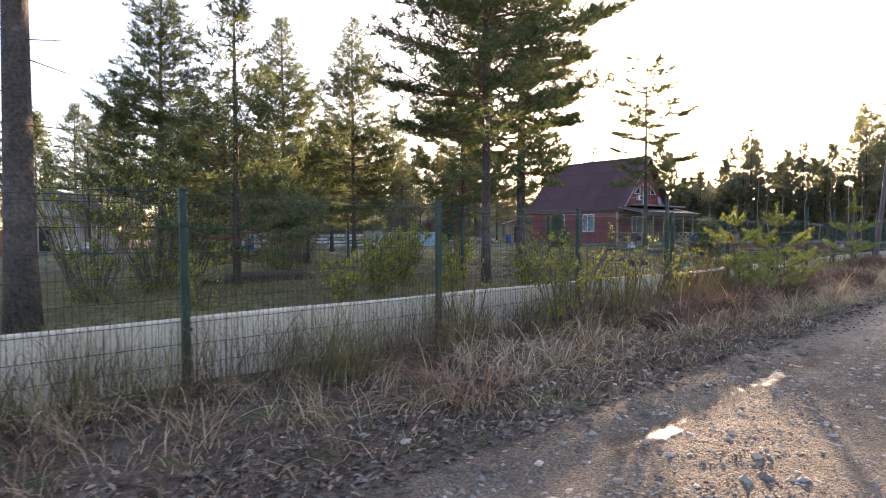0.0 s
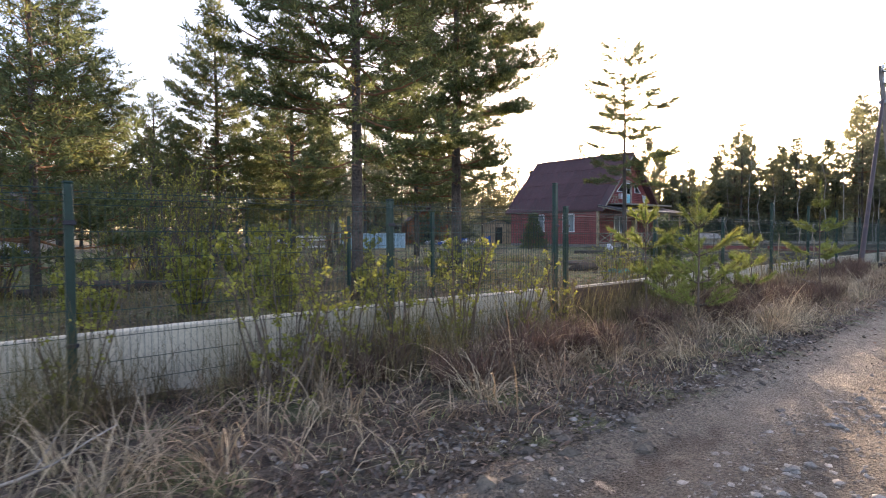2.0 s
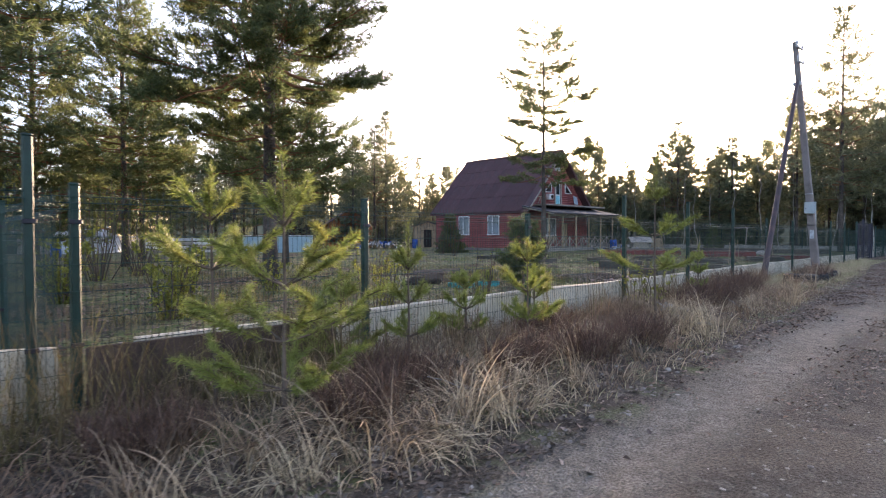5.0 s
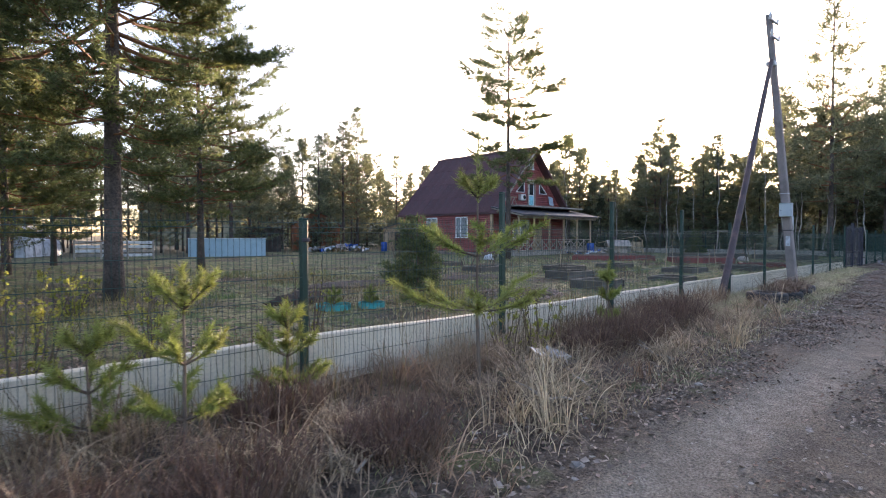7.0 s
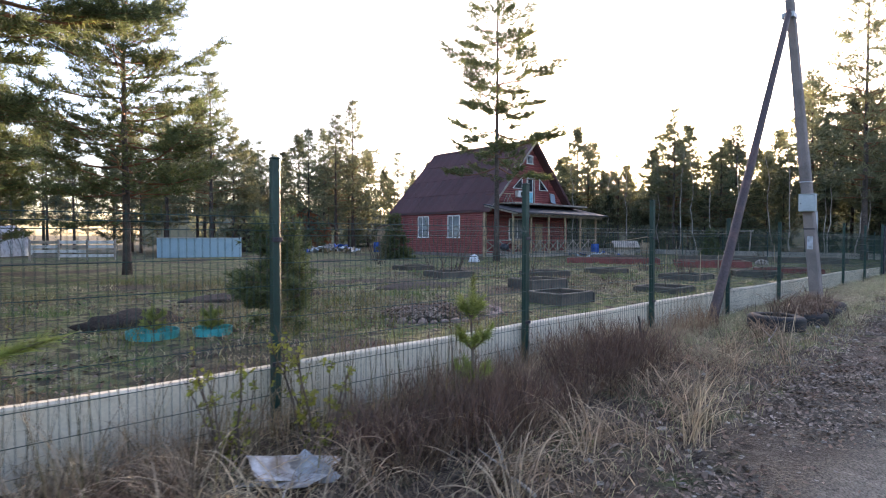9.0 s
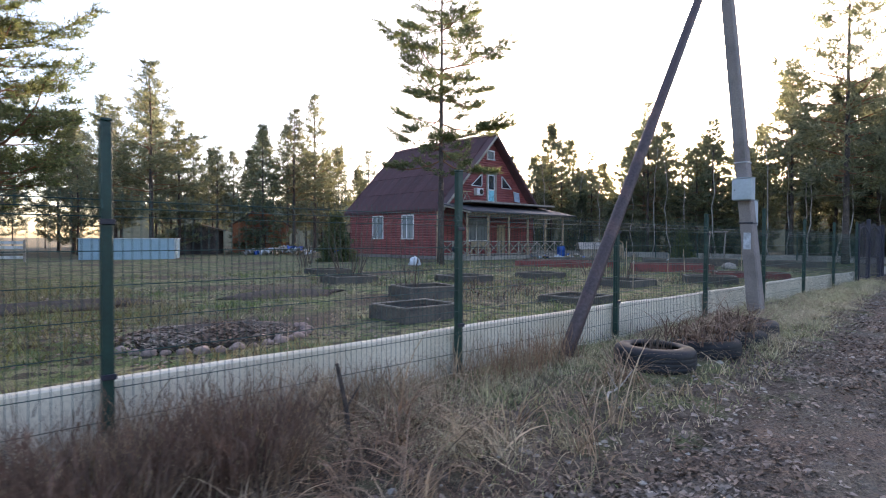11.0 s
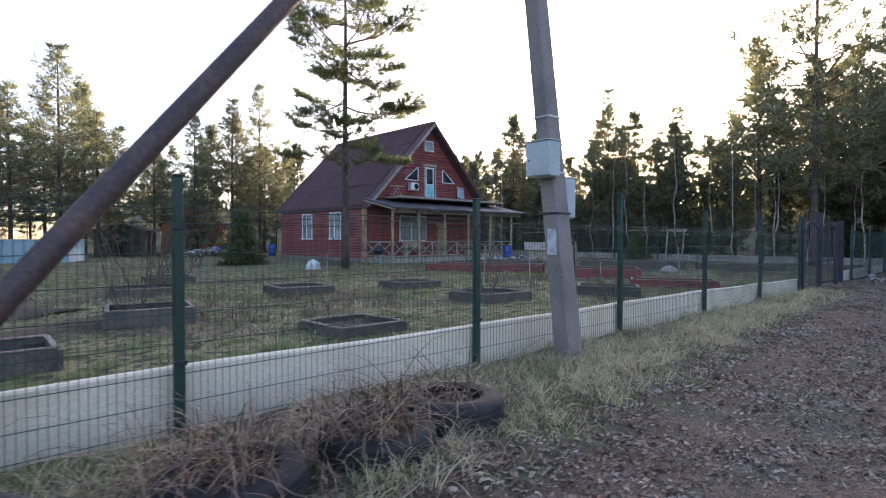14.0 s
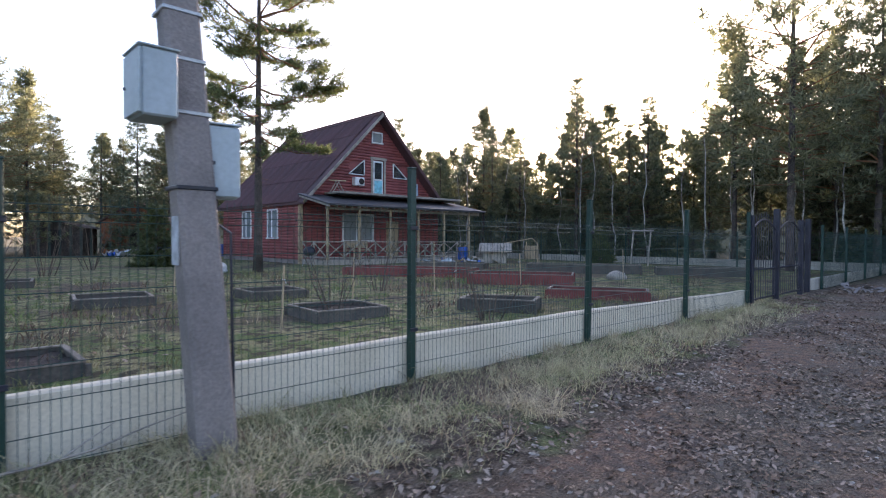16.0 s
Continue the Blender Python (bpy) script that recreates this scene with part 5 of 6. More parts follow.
lump("sack", "knotted white plastic sack on the lawn", "sack", 38.2, 22.3, 0.12, 0.34, 0.28, 0.34, M_TARP, 1)
lump("soil_mound", "small heap of dark dug soil on the lawn", "heap", 18.6, 11.1, 0.03, 0.72, 0.42, 0.24, M_SOIL, 2, 0.5)
lump("soil_mound", "low mound of dark soil behind the fence", "heap", 4.6, 14.6, 0.02, 1.8, 0.6, 0.28, M_SOIL, 5)
lump("boulder", "small pale boulder on the lawn", "boulder", 47.0, 10.6, 0.08, 0.4, 0.3, 0.25, M_STONE, 8)
for x, y, s in ((18.52, 9.7, 0.34), (19.25, 9.4, 0.27)):
    g = thing("tree_guard", "turquoise plastic ring round a young shrub", "tree guard", "plastic rings on the lawn", at=pose(x, y, 0.03))
    ring = [(s * k * math.cos(a), s * k * math.sin(a), z) for a in np.linspace(0, 2 * math.pi, 28, endpoint=False) for k, z in ((1, 0), (1.03, 0.12), (0.98, 0.12), (0.95, 0))]
    part("ring", (ring, [(i * 4 + j, ((i + 1) % 28) * 4 + j, ((i + 1) % 28) * 4 + (j + 1) % 4, i * 4 + (j + 1) % 4) for i in range(28) for j in range(4)]), M_TEAL, g)

# kettle grill, frame, kennel, barrel
grill = thing("kettle_grill", "black kettle grill on three thin legs by the veranda", "grill", at=pose(43.4, 24.6, 0.03))
bm = bmesh.new()
bmesh.ops.create_uvsphere(bm, u_segments=18, v_segments=10, radius=0.3)
for v in bm.verts:
    v.co.z = v.co.z * 0.8 + 0.72
part("bowl", bm, M_BLACK, grill, "", True)
for a in (0.3, 2.4, 4.5):
    part("leg", tube([(0.15 * math.cos(a), 0.15 * math.sin(a), 0.55), (0.34 * math.cos(a), 0.34 * math.sin(a), 0)], 0.012, 6), M_STEEL, grill)
part("handle", tube([(-0.06, 0, 0.95), (-0.06, 0, 1.0), (0.06, 0, 1.0), (0.06, 0, 0.95)], 0.01, 6), M_BLACK, grill)
swing = thing("play_frame", "tall pale timber frame standing on the lawn", "frame")
for dx, dy in ((0, 0), (0, -0.95)):
    part("post", beam((57.2 + dx, 15.5 + dy, 0), (57.3 + dx, 15.4 + dy, 1.85), 0.07, 0.07), M_GREYWOOD, swing)
part("beam", beam((57.3, 15.5, 1.87), (57.3, 14.3, 1.87), 0.07, 0.07), M_GREYWOOD, swing)
kennel = hut(53.6, 21.8, 40, 1.3, 1.2, 0.75, 0.3, M_GREYWOOD, M_GREYWOOD, "small grey board dog kennel on the lawn")
arch = thing("wooden_bower", "small pale wooden seat under a bent branch arch", "bench", at=pose(56.6, 21.6, 0))
for y in (-0.5, 0.5):
    part("upright", beam((0, y, 0), (0.1, y * 0.8, 1.2), 0.06, 0.06), M_PALEWOOD, arch)
for i in range(6):
    part("board", box(-0.02, 0.02, -0.5 + i * 0.17, -0.36 + i * 0.17, 0.2, 1.0, 0.004), M_PALEWOOD, arch)
part("bent_branch", tube([(0, -0.6, 0), (0.05, -0.45, 1.1), (0.1, 0, 1.45), (0.1, 1.6, 1.2), (0.1, 3.6, 0.9)], 0.035, 6), M_PALEWOOD, arch)


def barrel(x, y, label):
    b = thing("barrel", label, "barrel", at=pose(x, y, 0))
    part("drum", tube([(0, 0, z) for z in (0, 0.04, 0.28, 0.3, 0.34, 0.58, 0.6, 0.64, 0.86, 0.9)], [0.27, 0.29, 0.29, 0.305, 0.29, 0.29, 0.305, 0.29, 0.29, 0.27], 20), M_BLUE, b, "", True)
    part("lid", tube([(0, 0, 0.9), (0, 0, 0.93)], 0.24, 20), M_BLACK, b)


barrel(53.2, 24.0, "blue plastic barrel by the veranda")
barrel(45.9, 42.0, "blue plastic barrel beside the heap of sheets")
barrel(1.0, 38.0, "blue plastic barrel in the neighbouring yard")
barrel(15.4, 41.5, "blue plastic barrel beyond the pines")
green = thing("greenhouse", "pale arched polytunnel greenhouse among the trees", "greenhouse", at=pose(17.5, 48.0, 0, 0, 0, -35))
ang = np.linspace(0, math.pi, 13)
part("cover", ([(1.5 * math.cos(a), y, 2.2 * math.sin(a)) for y in (0, 5) for a in ang], [(i, i + 1, 14 + i, 13 + i) for i in range(12)]), M_TARP, green)
part("end_wall", ([(1.5 * math.cos(a), 0.02, 2.2 * math.sin(a)) for a in ang], [tuple(range(13))]), M_TARP, green)
for y in (0, 1.25, 2.5, 3.75, 5):
    part("hoop", tube([(1.53 * math.cos(a), y, 2.23 * math.sin(a)) for a in ang], 0.025, 5), M_STEEL, green)
# added dark sheet for the shaded stretch of wall where the two walls meet
board = part("wall_shade_sheet", beam((9.35, 4.98, 0.26), (11.6, 4.98, 0.24), 0.03, 0.5), material("wall_shade_brown", (0.085, 0.055, 0.045), 0.8, var=0.3, bump=0.4))
tagged(board, "dark brown sheet standing in for shade on the concrete wall", "board")

plank_fence = thing("plank_fence", "red-brown plank fence of the neighbouring yard", "fence")
for i in range(60):
    part("plank", box(-9 + i * 0.16, -8.86 + i * 0.16, 40.0, 40.03, 0.05, 1.5 + 0.03 * (i % 3), 0), M_ORANGE, plank_fence)
for z in (0.4, 1.2):
    part("rail", box(-9, 0.7, 40.04, 40.09, z, z + 0.08, 0), M_GREYWOOD, plank_fence)
heap("tarpaulin", "crumpled blue tarpaulin in the neighbouring yard", "tarpaulin", 4.4, 39.0, 1.2, 8, (M_BLUE, M_TARP), 1.2, 22, 0.6)

# dug bed edged with stones, stake and fallen sticks
BED = (23.2, 8.8, 1.3, 1.05)
lump("soil_bed", "round dug bed of dark soil edged with stones", "flower bed", BED[0], BED[1], 0.03, 1.2, 0.95, 0.13, M_SOIL, 14)
M_EDGE = material("pinkish_stone", (0.30, 0.22, 0.19), 0.85, var=0.25, scale=5, fine=40, bump=0.4, obj_random=0.25)
for i in range(21):
    a = 3.25 + i * 0.155
    k = 0.75 + 0.5 * ((i * 7) % 5) / 4
    lump("edging_stone", "rounded pinkish field stone edging the dug bed", "stone", BED[0] + BED[2] * math.cos(a), BED[1] + BED[3] * math.sin(a), 0.04, 0.085 * k, 0.065 * k, 0.06 * k, M_EDGE, 30 + i)["group"] = "stones round the dug bed"
lump("soil_bed", "dug strip of dark soil with dead growth on the lawn", "flower bed", 26.5, 13.2, 0.02, 1.6, 0.8, 0.12, M_SOIL, 15)
lump("soil_bed", "dug strip of dark soil with dead growth on the lawn", "flower bed", 22.0, 13.8, 0.02, 2.0, 0.9, 0.12, M_SOIL, 16)
stake = thing("wooden_stake", "short dark broken stake standing in the verge grass", "stake", at=pose(22.43, 4.29, 0))
part("stem", tube([(0, 0, -0.1), (-0.03, 0.01, 0.25), (-0.09, 0.03, 0.55)], [0.02, 0.017, 0.012], 7), M_BARK, stake)
part("twig", tube([(-0.03, 0.01, 0.25), (0.06, -0.02, 0.4)], [0.009, 0.004], 5), M_BARK, stake)
for i, (x, y, h) in enumerate(((33.6, 8.2, 1.0), (36.4, 10.6, 1.2), (38.2, 9.4, 0.9), (39.6, 11.6, 1.3), (41.4, 10.2, 1.0), (34.2, 14.6, 1.2), (45.6, 9.6, 1.1))):
    gs_ = thing("garden_stake", "thin pale wooden stake standing in the garden", "stake", "stakes in the garden", at=pose(x, y, 0, 2.5 * math.sin(i * 2.1), 3 * math.cos(i * 1.7), 40 * i))
    part("stem", tube([(0, 0, -0.1), (0.004, 0.003, h * 0.5), (0, 0, h)], [0.016, 0.015, 0.012], 6), M_PALEWOOD, gs_)
    part("tie", tube([(-0.02, 0, h * 0.8), (0.02, 0, h * 0.8), (0.05, 0.01, h * 0.74)], [0.007, 0.007, 0.004], 5), M_TARP, gs_, "scrap of white twine")

for x, y, L, a in ((17.0, 3.1, 0.9, 0.9), (16.4, 2.9, 0.5, 2.2), (14.2, 3.0, 0.8, 0.3), (18.6, 2.95, 0.6, 1.2), (12.0, 3.0, 0.7, 2.6), (2.2, 3.4, 0.9, 0.5), (24.3, 3.5, 0.6, 0.2), (29.9, 4.75, 1.4, 0.15)):
    z = float(ground_height(x, y)) + 0.05
    st = thing("fallen_stick", "pale bare fallen stick lying in the verge grass", "stick", "sticks on the verge", at=pose(x, y, z, 0, 0, math.degrees(a)))
    part("stem", tube([(L * s, 0.03 * math.sin(s * 5), 0.12 * s * s + 0.02 * math.sin(s * 9)) for s in np.linspace(0, 1, 6)], np.linspace(0.011, 0.004, 6), 6), M_GREYWOOD, st)
    part("twig", tube([(L * 0.5, 0.02, 0.03), (L * 0.72, 0.14, 0.12)], [0.006, 0.003], 5), M_GREYWOOD, st)

# ---- saplings, shrubs, grass, litter and gravel ----
YOUNG = (M_TWIG, M_TWIG, M_NEEDLE_YOUNG)


def sapling_meshes(seed, h, whorls, r0=0.018):
    """A young pine: bare stem, whorls of rising branches (height, reach, rise) and a needled leader."""
    rg = np.random.default_rng(seed)
    zs = np.linspace(0, h, 7)
    c = np.cumsum(rg.normal(0, 0.006, (7, 2)), 0)
    stem = tube(np.column_stack([c, zs]), r0 * (1 - 0.8 * zs / h), 7)
    wood, tp, ta = [], [], []

    def brush(a, b, n):
        f = np.linspace(0, 1, n)[:, None]
        tp.append(a + (b - a) * f + rg.normal(0, 0.006, (n, 3)))
        ta.append(np.tile((b - a) / (np.linalg.norm(b - a) + 1e-9), (n, 1)))

    for z, reach, rise in whorls:
        o = np.array([np.interp(z, zs, c[:, 0]), np.interp(z, zs, c[:, 1]), z])
        t0 = rg.uniform(0, 6.28)
        for k in range(5):
            az, L = t0 + k * 1.257 + rg.normal(0, 0.15), reach * rg.uniform(0.8, 1.15)
            d, sd = np.array([math.cos(az), math.sin(az), 0]), np.array([-math.sin(az), math.cos(az), 0])
            pts = [o + d * (L * s) + np.array([0, 0, L * (rise * s + 0.3 * s * s * s)]) for s in (0, 0.35, 0.7, 1.0)]
            wood.append(tube(pts, [0.009, 0.007, 0.005, 0.003], 5, False))
            brush(pts[1], pts[2], 4 + int(L * 14))
            brush(pts[2], pts[3], 4 + int(L * 14))
            for j in range(3 if L > 0.3 else 1):
                sg = 1 if j % 2 else -1
                q = pts[2] if j < 2 else pts[3]
                e = q + (d * 0.7 + sd * sg * rg.uniform(0.4, 0.7) + np.array([0, 0, 0.35])) * L * rg.uniform(0.25, 0.4)
                wood.append(tube([q, e], [0.005, 0.003], 4, False))
                brush(q, e, 4 + int(L * 9))
    top = np.array([c[-1][0], c[-1][1], h])
    brush(np.array([c[-2][0], c[-2][1], whorls[-1][0]]), top, 14)
    v, f = needles(np.concatenate(tp), np.concatenate(ta), 22, 0.065, 0.006, rg, 0.75)
    return [mesh_of("trunk", *stem, M_TWIG, True), mesh_of("branchwood", *join(wood), M_TWIG), mesh_of("crown", v, f, M_NEEDLE_YOUNG)]


BIG = ((0.86, 0.55, 0.02), (1.32, 0.42, 0.2), (1.8, 0.14, 0.8))
TALL = ((0.72, 0.2, 0.3), (1.1, 0.42, 0.3), (1.46, 0.22, 0.8))
FULL = ((0.3, 0.5, 0.15), (0.62, 0.58, 0.25), (1.0, 0.46, 0.4), (1.4, 0.24, 0.9))
NARROW = ((0.3, 0.3, 0.35), (0.65, 0.27, 0.5), (1.0, 0.17, 0.9))
SLIM = ((0.35, 0.14, 0.7), (0.6, 0.13, 0.9), (0.85, 0.1, 1.2))
TINY = ((0.1, 0.14, 0.5), (0.22, 0.12, 0.8))
SMALL = ((0.2, 0.32, 0.25), (0.45, 0.28, 0.5), (0.7, 0.15, 0.9))
for i, (x, y, h, wh) in enumerate(((15.75, 3.42, 2.35, BIG), (10.0, 4.15, 1.84, TALL), (10.19, 3.46, 1.88, FULL), (12.1, 4.4, 1.45, NARROW), (13.6, 3.95, 1.25, NARROW), (14.69, 4.69, 0.9, SMALL), (11.4, 4.6, 1.0, SMALL), (19.4, 4.2, 1.15, SLIM), (13.2, 4.6, 0.8, SMALL))):
    m = pose(x, y, float(ground_height(x, y)) - 0.02, 0, 0, 77 * i)
    tree("pine_sapling", "young pine sapling with bright green needles on the verge", sapling_meshes(80 + i, h, wh), YOUNG, m, "pine saplings on the verge")
for i, (x, y) in enumerate(((18.52, 9.7), (19.25, 9.4))):
    tree("pine_seedling", "tiny pine seedling growing inside a turquoise plastic ring", sapling_meshes(95 + i, 0.42, TINY, 0.01), YOUNG, pose(x, y, float(ground_height(x, y))), "seedlings in plastic rings")
bush = tree_meshes((M_TWIG, M_TWIG, M_NEEDLE), 90, 1.85, 0.1, 0.68, 0.035, whorl=0.24, per_whorl=6, step=0.07, per=16, nl=0.11, nw=0.019, gap=0.05, tuft_step=0.06, widest=0.3, bare=0.15, top=0.8)
tree("young_pine", "bushy young pine with dull green needles on the lawn", bush, YOUNG, pose(20.0, 8.85, 0))
spr = tree_meshes((M_TWIG, M_TWIG, M_NEEDLE), 91, 2.9, 0.1, 1.25, 0.05, whorl=0.22, per_whorl=7, step=0.1, per=12, nl=0.14, nw=0.035, gap=0.05, tuft_step=0.1, kind="spruce", bare=0.1)
tree("young_spruce", "yellow-green young spruce beside the house", spr, YOUNG, pose(38.0, 29.2, 0))
tree("young_spruce", "small dark young spruce on the far lawn", spr, YOUNG, pose(56.0, 16.6, 0) @ Matrix.Diagonal((0.7, 0.7, 0.7, 1)))


def shrub(name, label, x, y, h, stems, leaves, leaf_mat, seed, spread=0.35, leaf=0.035):
    """Thin branching stems with small leaves."""
    rg = np.random.default_rng(seed)
    pieces, lp = [], []
    for _ in range(stems):
        a, L = rg.uniform(0, 6.28), h * rg.uniform(0.6, 1.05)
        b = np.array([math.cos(a), math.sin(a), 0]) * rg.uniform(0.03, 0.06 + 0.09 * h)
        d = np.array([math.cos(a) * spread * rg.uniform(0.2, 1.2), math.sin(a) * spread * rg.uniform(0.2, 1.2), 1.0])
        pts = [b + d * L * s + rg.normal(0, 0.02 * L, 3) * s for s in np.linspace(0, 1, 6)]
        pieces.append(tube(pts, np.linspace(0.009 + 0.002 * h, 0.002, 6), 4, False))
        for _ in range(8):
            k = rg.integers(0, 5)
            e = pts[k] + np.array([rg.normal(0, 0.12), rg.normal(0, 0.12), rg.uniform(0.1, 0.3)]) * L * 0.5
            pieces.append(tube([pts[k], e], [0.004, 0.0015], 3, False))
            lp += [pts[k] + (e - pts[k]) * rg.uniform(0.2, 1) for _ in range(leaves)]
    s = thing(name, label, "shrub", at=pose(x, y, float(ground_height(x, y)) - 0.02, 0, 0, rg.uniform(0, 360)))
    tagged(part("stemwood", join(pieces), M_TWIG, s), kind="stuff")
    if lp:
        p = np.array(lp)
        n = len(p)
        u, w = rg.normal(size=(n, 3)), rg.normal(size=(n, 3))
        u /= np.linalg.norm(u, axis=1)[:, None]
        w = np.cross(u, w)
        w /= np.linalg.norm(w, axis=1)[:, None]
        z = leaf * rg.uniform(0.6, 1.3, n)[:, None]
        v = np.stack([p, p + u * z * 0.5 + w * z * 0.35, p + u * z, p + u * z * 0.5 - w * z * 0.35], 1).reshape(-1, 3)
        tagged(part("foliage", (v, np.arange(n * 4).reshape(-1, 4)), leaf_mat, s), kind="stuff")
    return s


WIL = "slender willow shrub with small yellow-green spring leaves"
for i, (x, y, h, st, lv) in enumerate(((4.2, 4.1, 1.6, 13, 16), (4.9, 4.35, 1.5, 12, 15), (5.7, 4.5, 1.4, 12, 15), (6.6, 4.6, 1.5, 13, 15), (7.4, 4.4, 1.2, 10, 12), (2.9, 4.6, 1.1, 6, 4), (8.3, 4.5, 1.1, 8, 10), (18.2, 4.55, 1.0, 9, 10), (17.6, 4.6, 0.8, 7, 8), (13.0, 6.2, 1.3, 11, 15), (14.5, 7.6, 1.1, 10, 14), (16.5, 7.2, 1.2, 9, 3))):
    shrub("willow_shrub", WIL, x, y, h, st, lv, M_YLEAF, 100 + i)
YB = "yellow-leaved bush in the neighbouring plot"
for i, (x, y, h, st, lv) in enumerate(((6.8, 11.0, 1.7, 30, 30), (8.0, 12.4, 1.5, 28, 28), (11.4, 9.4, 1.3, 20, 16), (12.4, 11.5, 1.2, 18, 16), (5.2, 9.6, 1.4, 26, 26), (3.6, 8.4, 1.1, 18, 16), (6.2, 8.2, 1.2, 22, 22), (7.2, 7.0, 1.1, 20, 20), (10.6, 13.0, 1.6, 24, 22), (14.6, 12.2, 1.0, 14, 10), (1.6, 9.8, 1.2, 14, 8))):
    shrub("yellow_bush", YB, x, y, h, st, lv, M_YLEAF, 130 + i, 0.5, 0.06)
BR = "tall bare twiggy bush behind the fence"
for i, (x, y, h, st, lv) in enumerate(((0.4, 12.5, 3.6, 34, 13), (1.8, 13.5, 3.2, 34, 13), (2.8, 14.6, 2.8, 30, 9), (6.6, 17.5, 3.8, 40, 10), (8.4, 20.5, 4.2, 44, 18), (9.8, 22.0, 4.0, 40, 18), (7.0, 23.5, 4.4, 44, 18), (12.5, 18.5, 3.0, 26, 3), (14.0, 20.0, 3.2, 26, 3))):
    shrub("bare_bush", BR, x, y, h, st, lv, M_YLEAF, 150 + i, 0.45, 0.06)
FT = "small bare fruit tree standing in a garden bed"
for i, (x, y, h) in enumerate(((28.3, 10.8, 1.6), (29.7, 15.3, 2.6), (35.2, 9.4, 1.5), (36.8, 7.2, 1.3), (38.5, 12.5, 1.7), (33, 24, 2.6), (35, 27, 2.8), (31, 17.5, 1.8))):
    shrub("fruit_tree", FT, x, y, h * 1.15, 9, 0, M_YLEAF, 180 + i, 0.5)


def scatter(n, x0, x1, y0, y1, rg, keep=None):
    p = np.column_stack([rg.uniform(x0, x1, n), rg.uniform(y0, y1, n)])
    if keep is not None:
        p = p[keep(p[:, 0], p[:, 1])]
    return np.column_stack([p, ground_height(p[:, 0], p[:, 1]) - 0.01])


def stuff(name, label, cat, v, f, mat):
    return tagged(part(name, (v, f), mat), label, cat, kind="stuff")


g = np.random.default_rng(21)


def clear_of_tyres(x, y):
    ok = np.ones(len(x), bool)
    for tx, ty, r, *_ in TYRES:
        ok &= (x - tx) ** 2 + (y - ty) ** 2 > (r + 0.02) ** 2
    return ok


# tussocks of long dry straw
tus = scatter(1500, -5, 25.2, 2.5, 5.0, g, lambda x, y: (y > road_edge(x) + np.where(x < 9, 0.75, 0.5) + 0.3 * wobble(x, y, 1.6, 33)) & (wobble(x, y, 1.3, 31) + 0.35 * wobble(x, y, 4.0, 32) > g.uniform(-0.8, 0.5, len(x))))
rep = g.integers(12, 30, len(tus))
base = np.repeat(tus, rep, 0)
base[:, :2] += g.normal(0, 0.05, (len(base), 2))
L = np.repeat(g.uniform(0.35, 0.85, len(tus)), rep) * g.uniform(0.5, 1.2, len(base))
az = np.repeat(g.uniform(0, 6.28, len(tus)), rep) + g.normal(0, 0.8, len(base))
stuff("dry_grass", "long dry straw-coloured grass arching over on the verge", "dry grass", *fronds(base, L, g.uniform(0.005, 0.013, len(base)), az, np.repeat(g.uniform(0.1, 1.3, len(tus)), rep) + g.uniform(-0.1, 0.35, len(base)), g.uniform(0.9, 2.7, len(base)), g), M_STRAW)
# stalks along the wall
st = scatter(1900, -6, 20, 4.0, 5.0, g, lambda x, y: wobble(x, y, 1.0, 35) > g.uniform(-0.9, 0.6, len(x)))
stuff("dry_stalks", "tall thin dry stalks standing along the fence", "dry stalks", *blades(st, g.uniform(0.5, 1.25, len(st)), g.uniform(0.004, 0.008, len(st)), g.uniform(0.02, 0.3, len(st)), None, g), M_STALK)
oc = scatter(420, -5, 11.5, 3.9, 5.0, g, lambda x, y: wobble(x, y, 1.5, 37) + (y - 4.3) > g.uniform(-1.0, 0.5, len(x)))
rep = g.integers(10, 24, len(oc))
ob_ = np.repeat(oc, rep, 0)
ob_[:, :2] += g.normal(0, 0.09, (len(ob_), 2))
stuff("tall_grass", "tall olive and brown grass standing before the fence", "tall grass", *fronds(ob_, np.repeat(g.uniform(0.4, 0.95, len(oc)), rep) * g.uniform(0.6, 1.2, len(ob_)), g.uniform(0.004, 0.009, len(ob_)), g.uniform(0, 6.28, len(ob_)), g.uniform(1.1, 1.5, len(ob_)), g.uniform(0.2, 1.3, len(ob_)), g), M_STALK)
dk = scatter(15000, -5, 23, 2.4, 5.0, g, lambda x, y: y > road_edge(x) + 0.2)
stuff("matted_grass", "dark brown matted grass covering the verge", "dead grass", *blades(dk, g.uniform(0.06, 0.24, len(dk)), g.uniform(0.004, 0.009, len(dk)), g.uniform(0.7, 1.2, len(dk)), None, g, 0.15), M_HEATHER)
rs = scatter(4200, 19.5, 25.6, 4.5, 5.02, g, lambda x, y: wobble(x, y, 2.0, 36) > g.uniform(-0.8, 0.6, len(x)))
stuff("dry_weeds", "reddish dry weeds standing against the concrete wall", "dry weeds", *blades(rs, g.uniform(0.15, 0.55, len(rs)), g.uniform(0.004, 0.009, len(rs)), g.uniform(0.1, 0.7, len(rs)), None, g), material("reddish_weed", (0.27, 0.165, 0.10), 0.8, var=0.2, bump=0, island=0.45, second=(0.34, 0.25, 0.16), translucent=0.2))
ws = scatter(520, 10, 24, 4.2, 5.0, g, lambda x, y: wobble(x, y, 1.7, 39) + (y - 4.6) > g.uniform(-0.9, 0.6, len(x)))
rep = g.integers(14, 28, len(ws))
wsb = np.repeat(ws, rep, 0)
wsb[:, :2] += g.normal(0, 0.08, (len(wsb), 2))
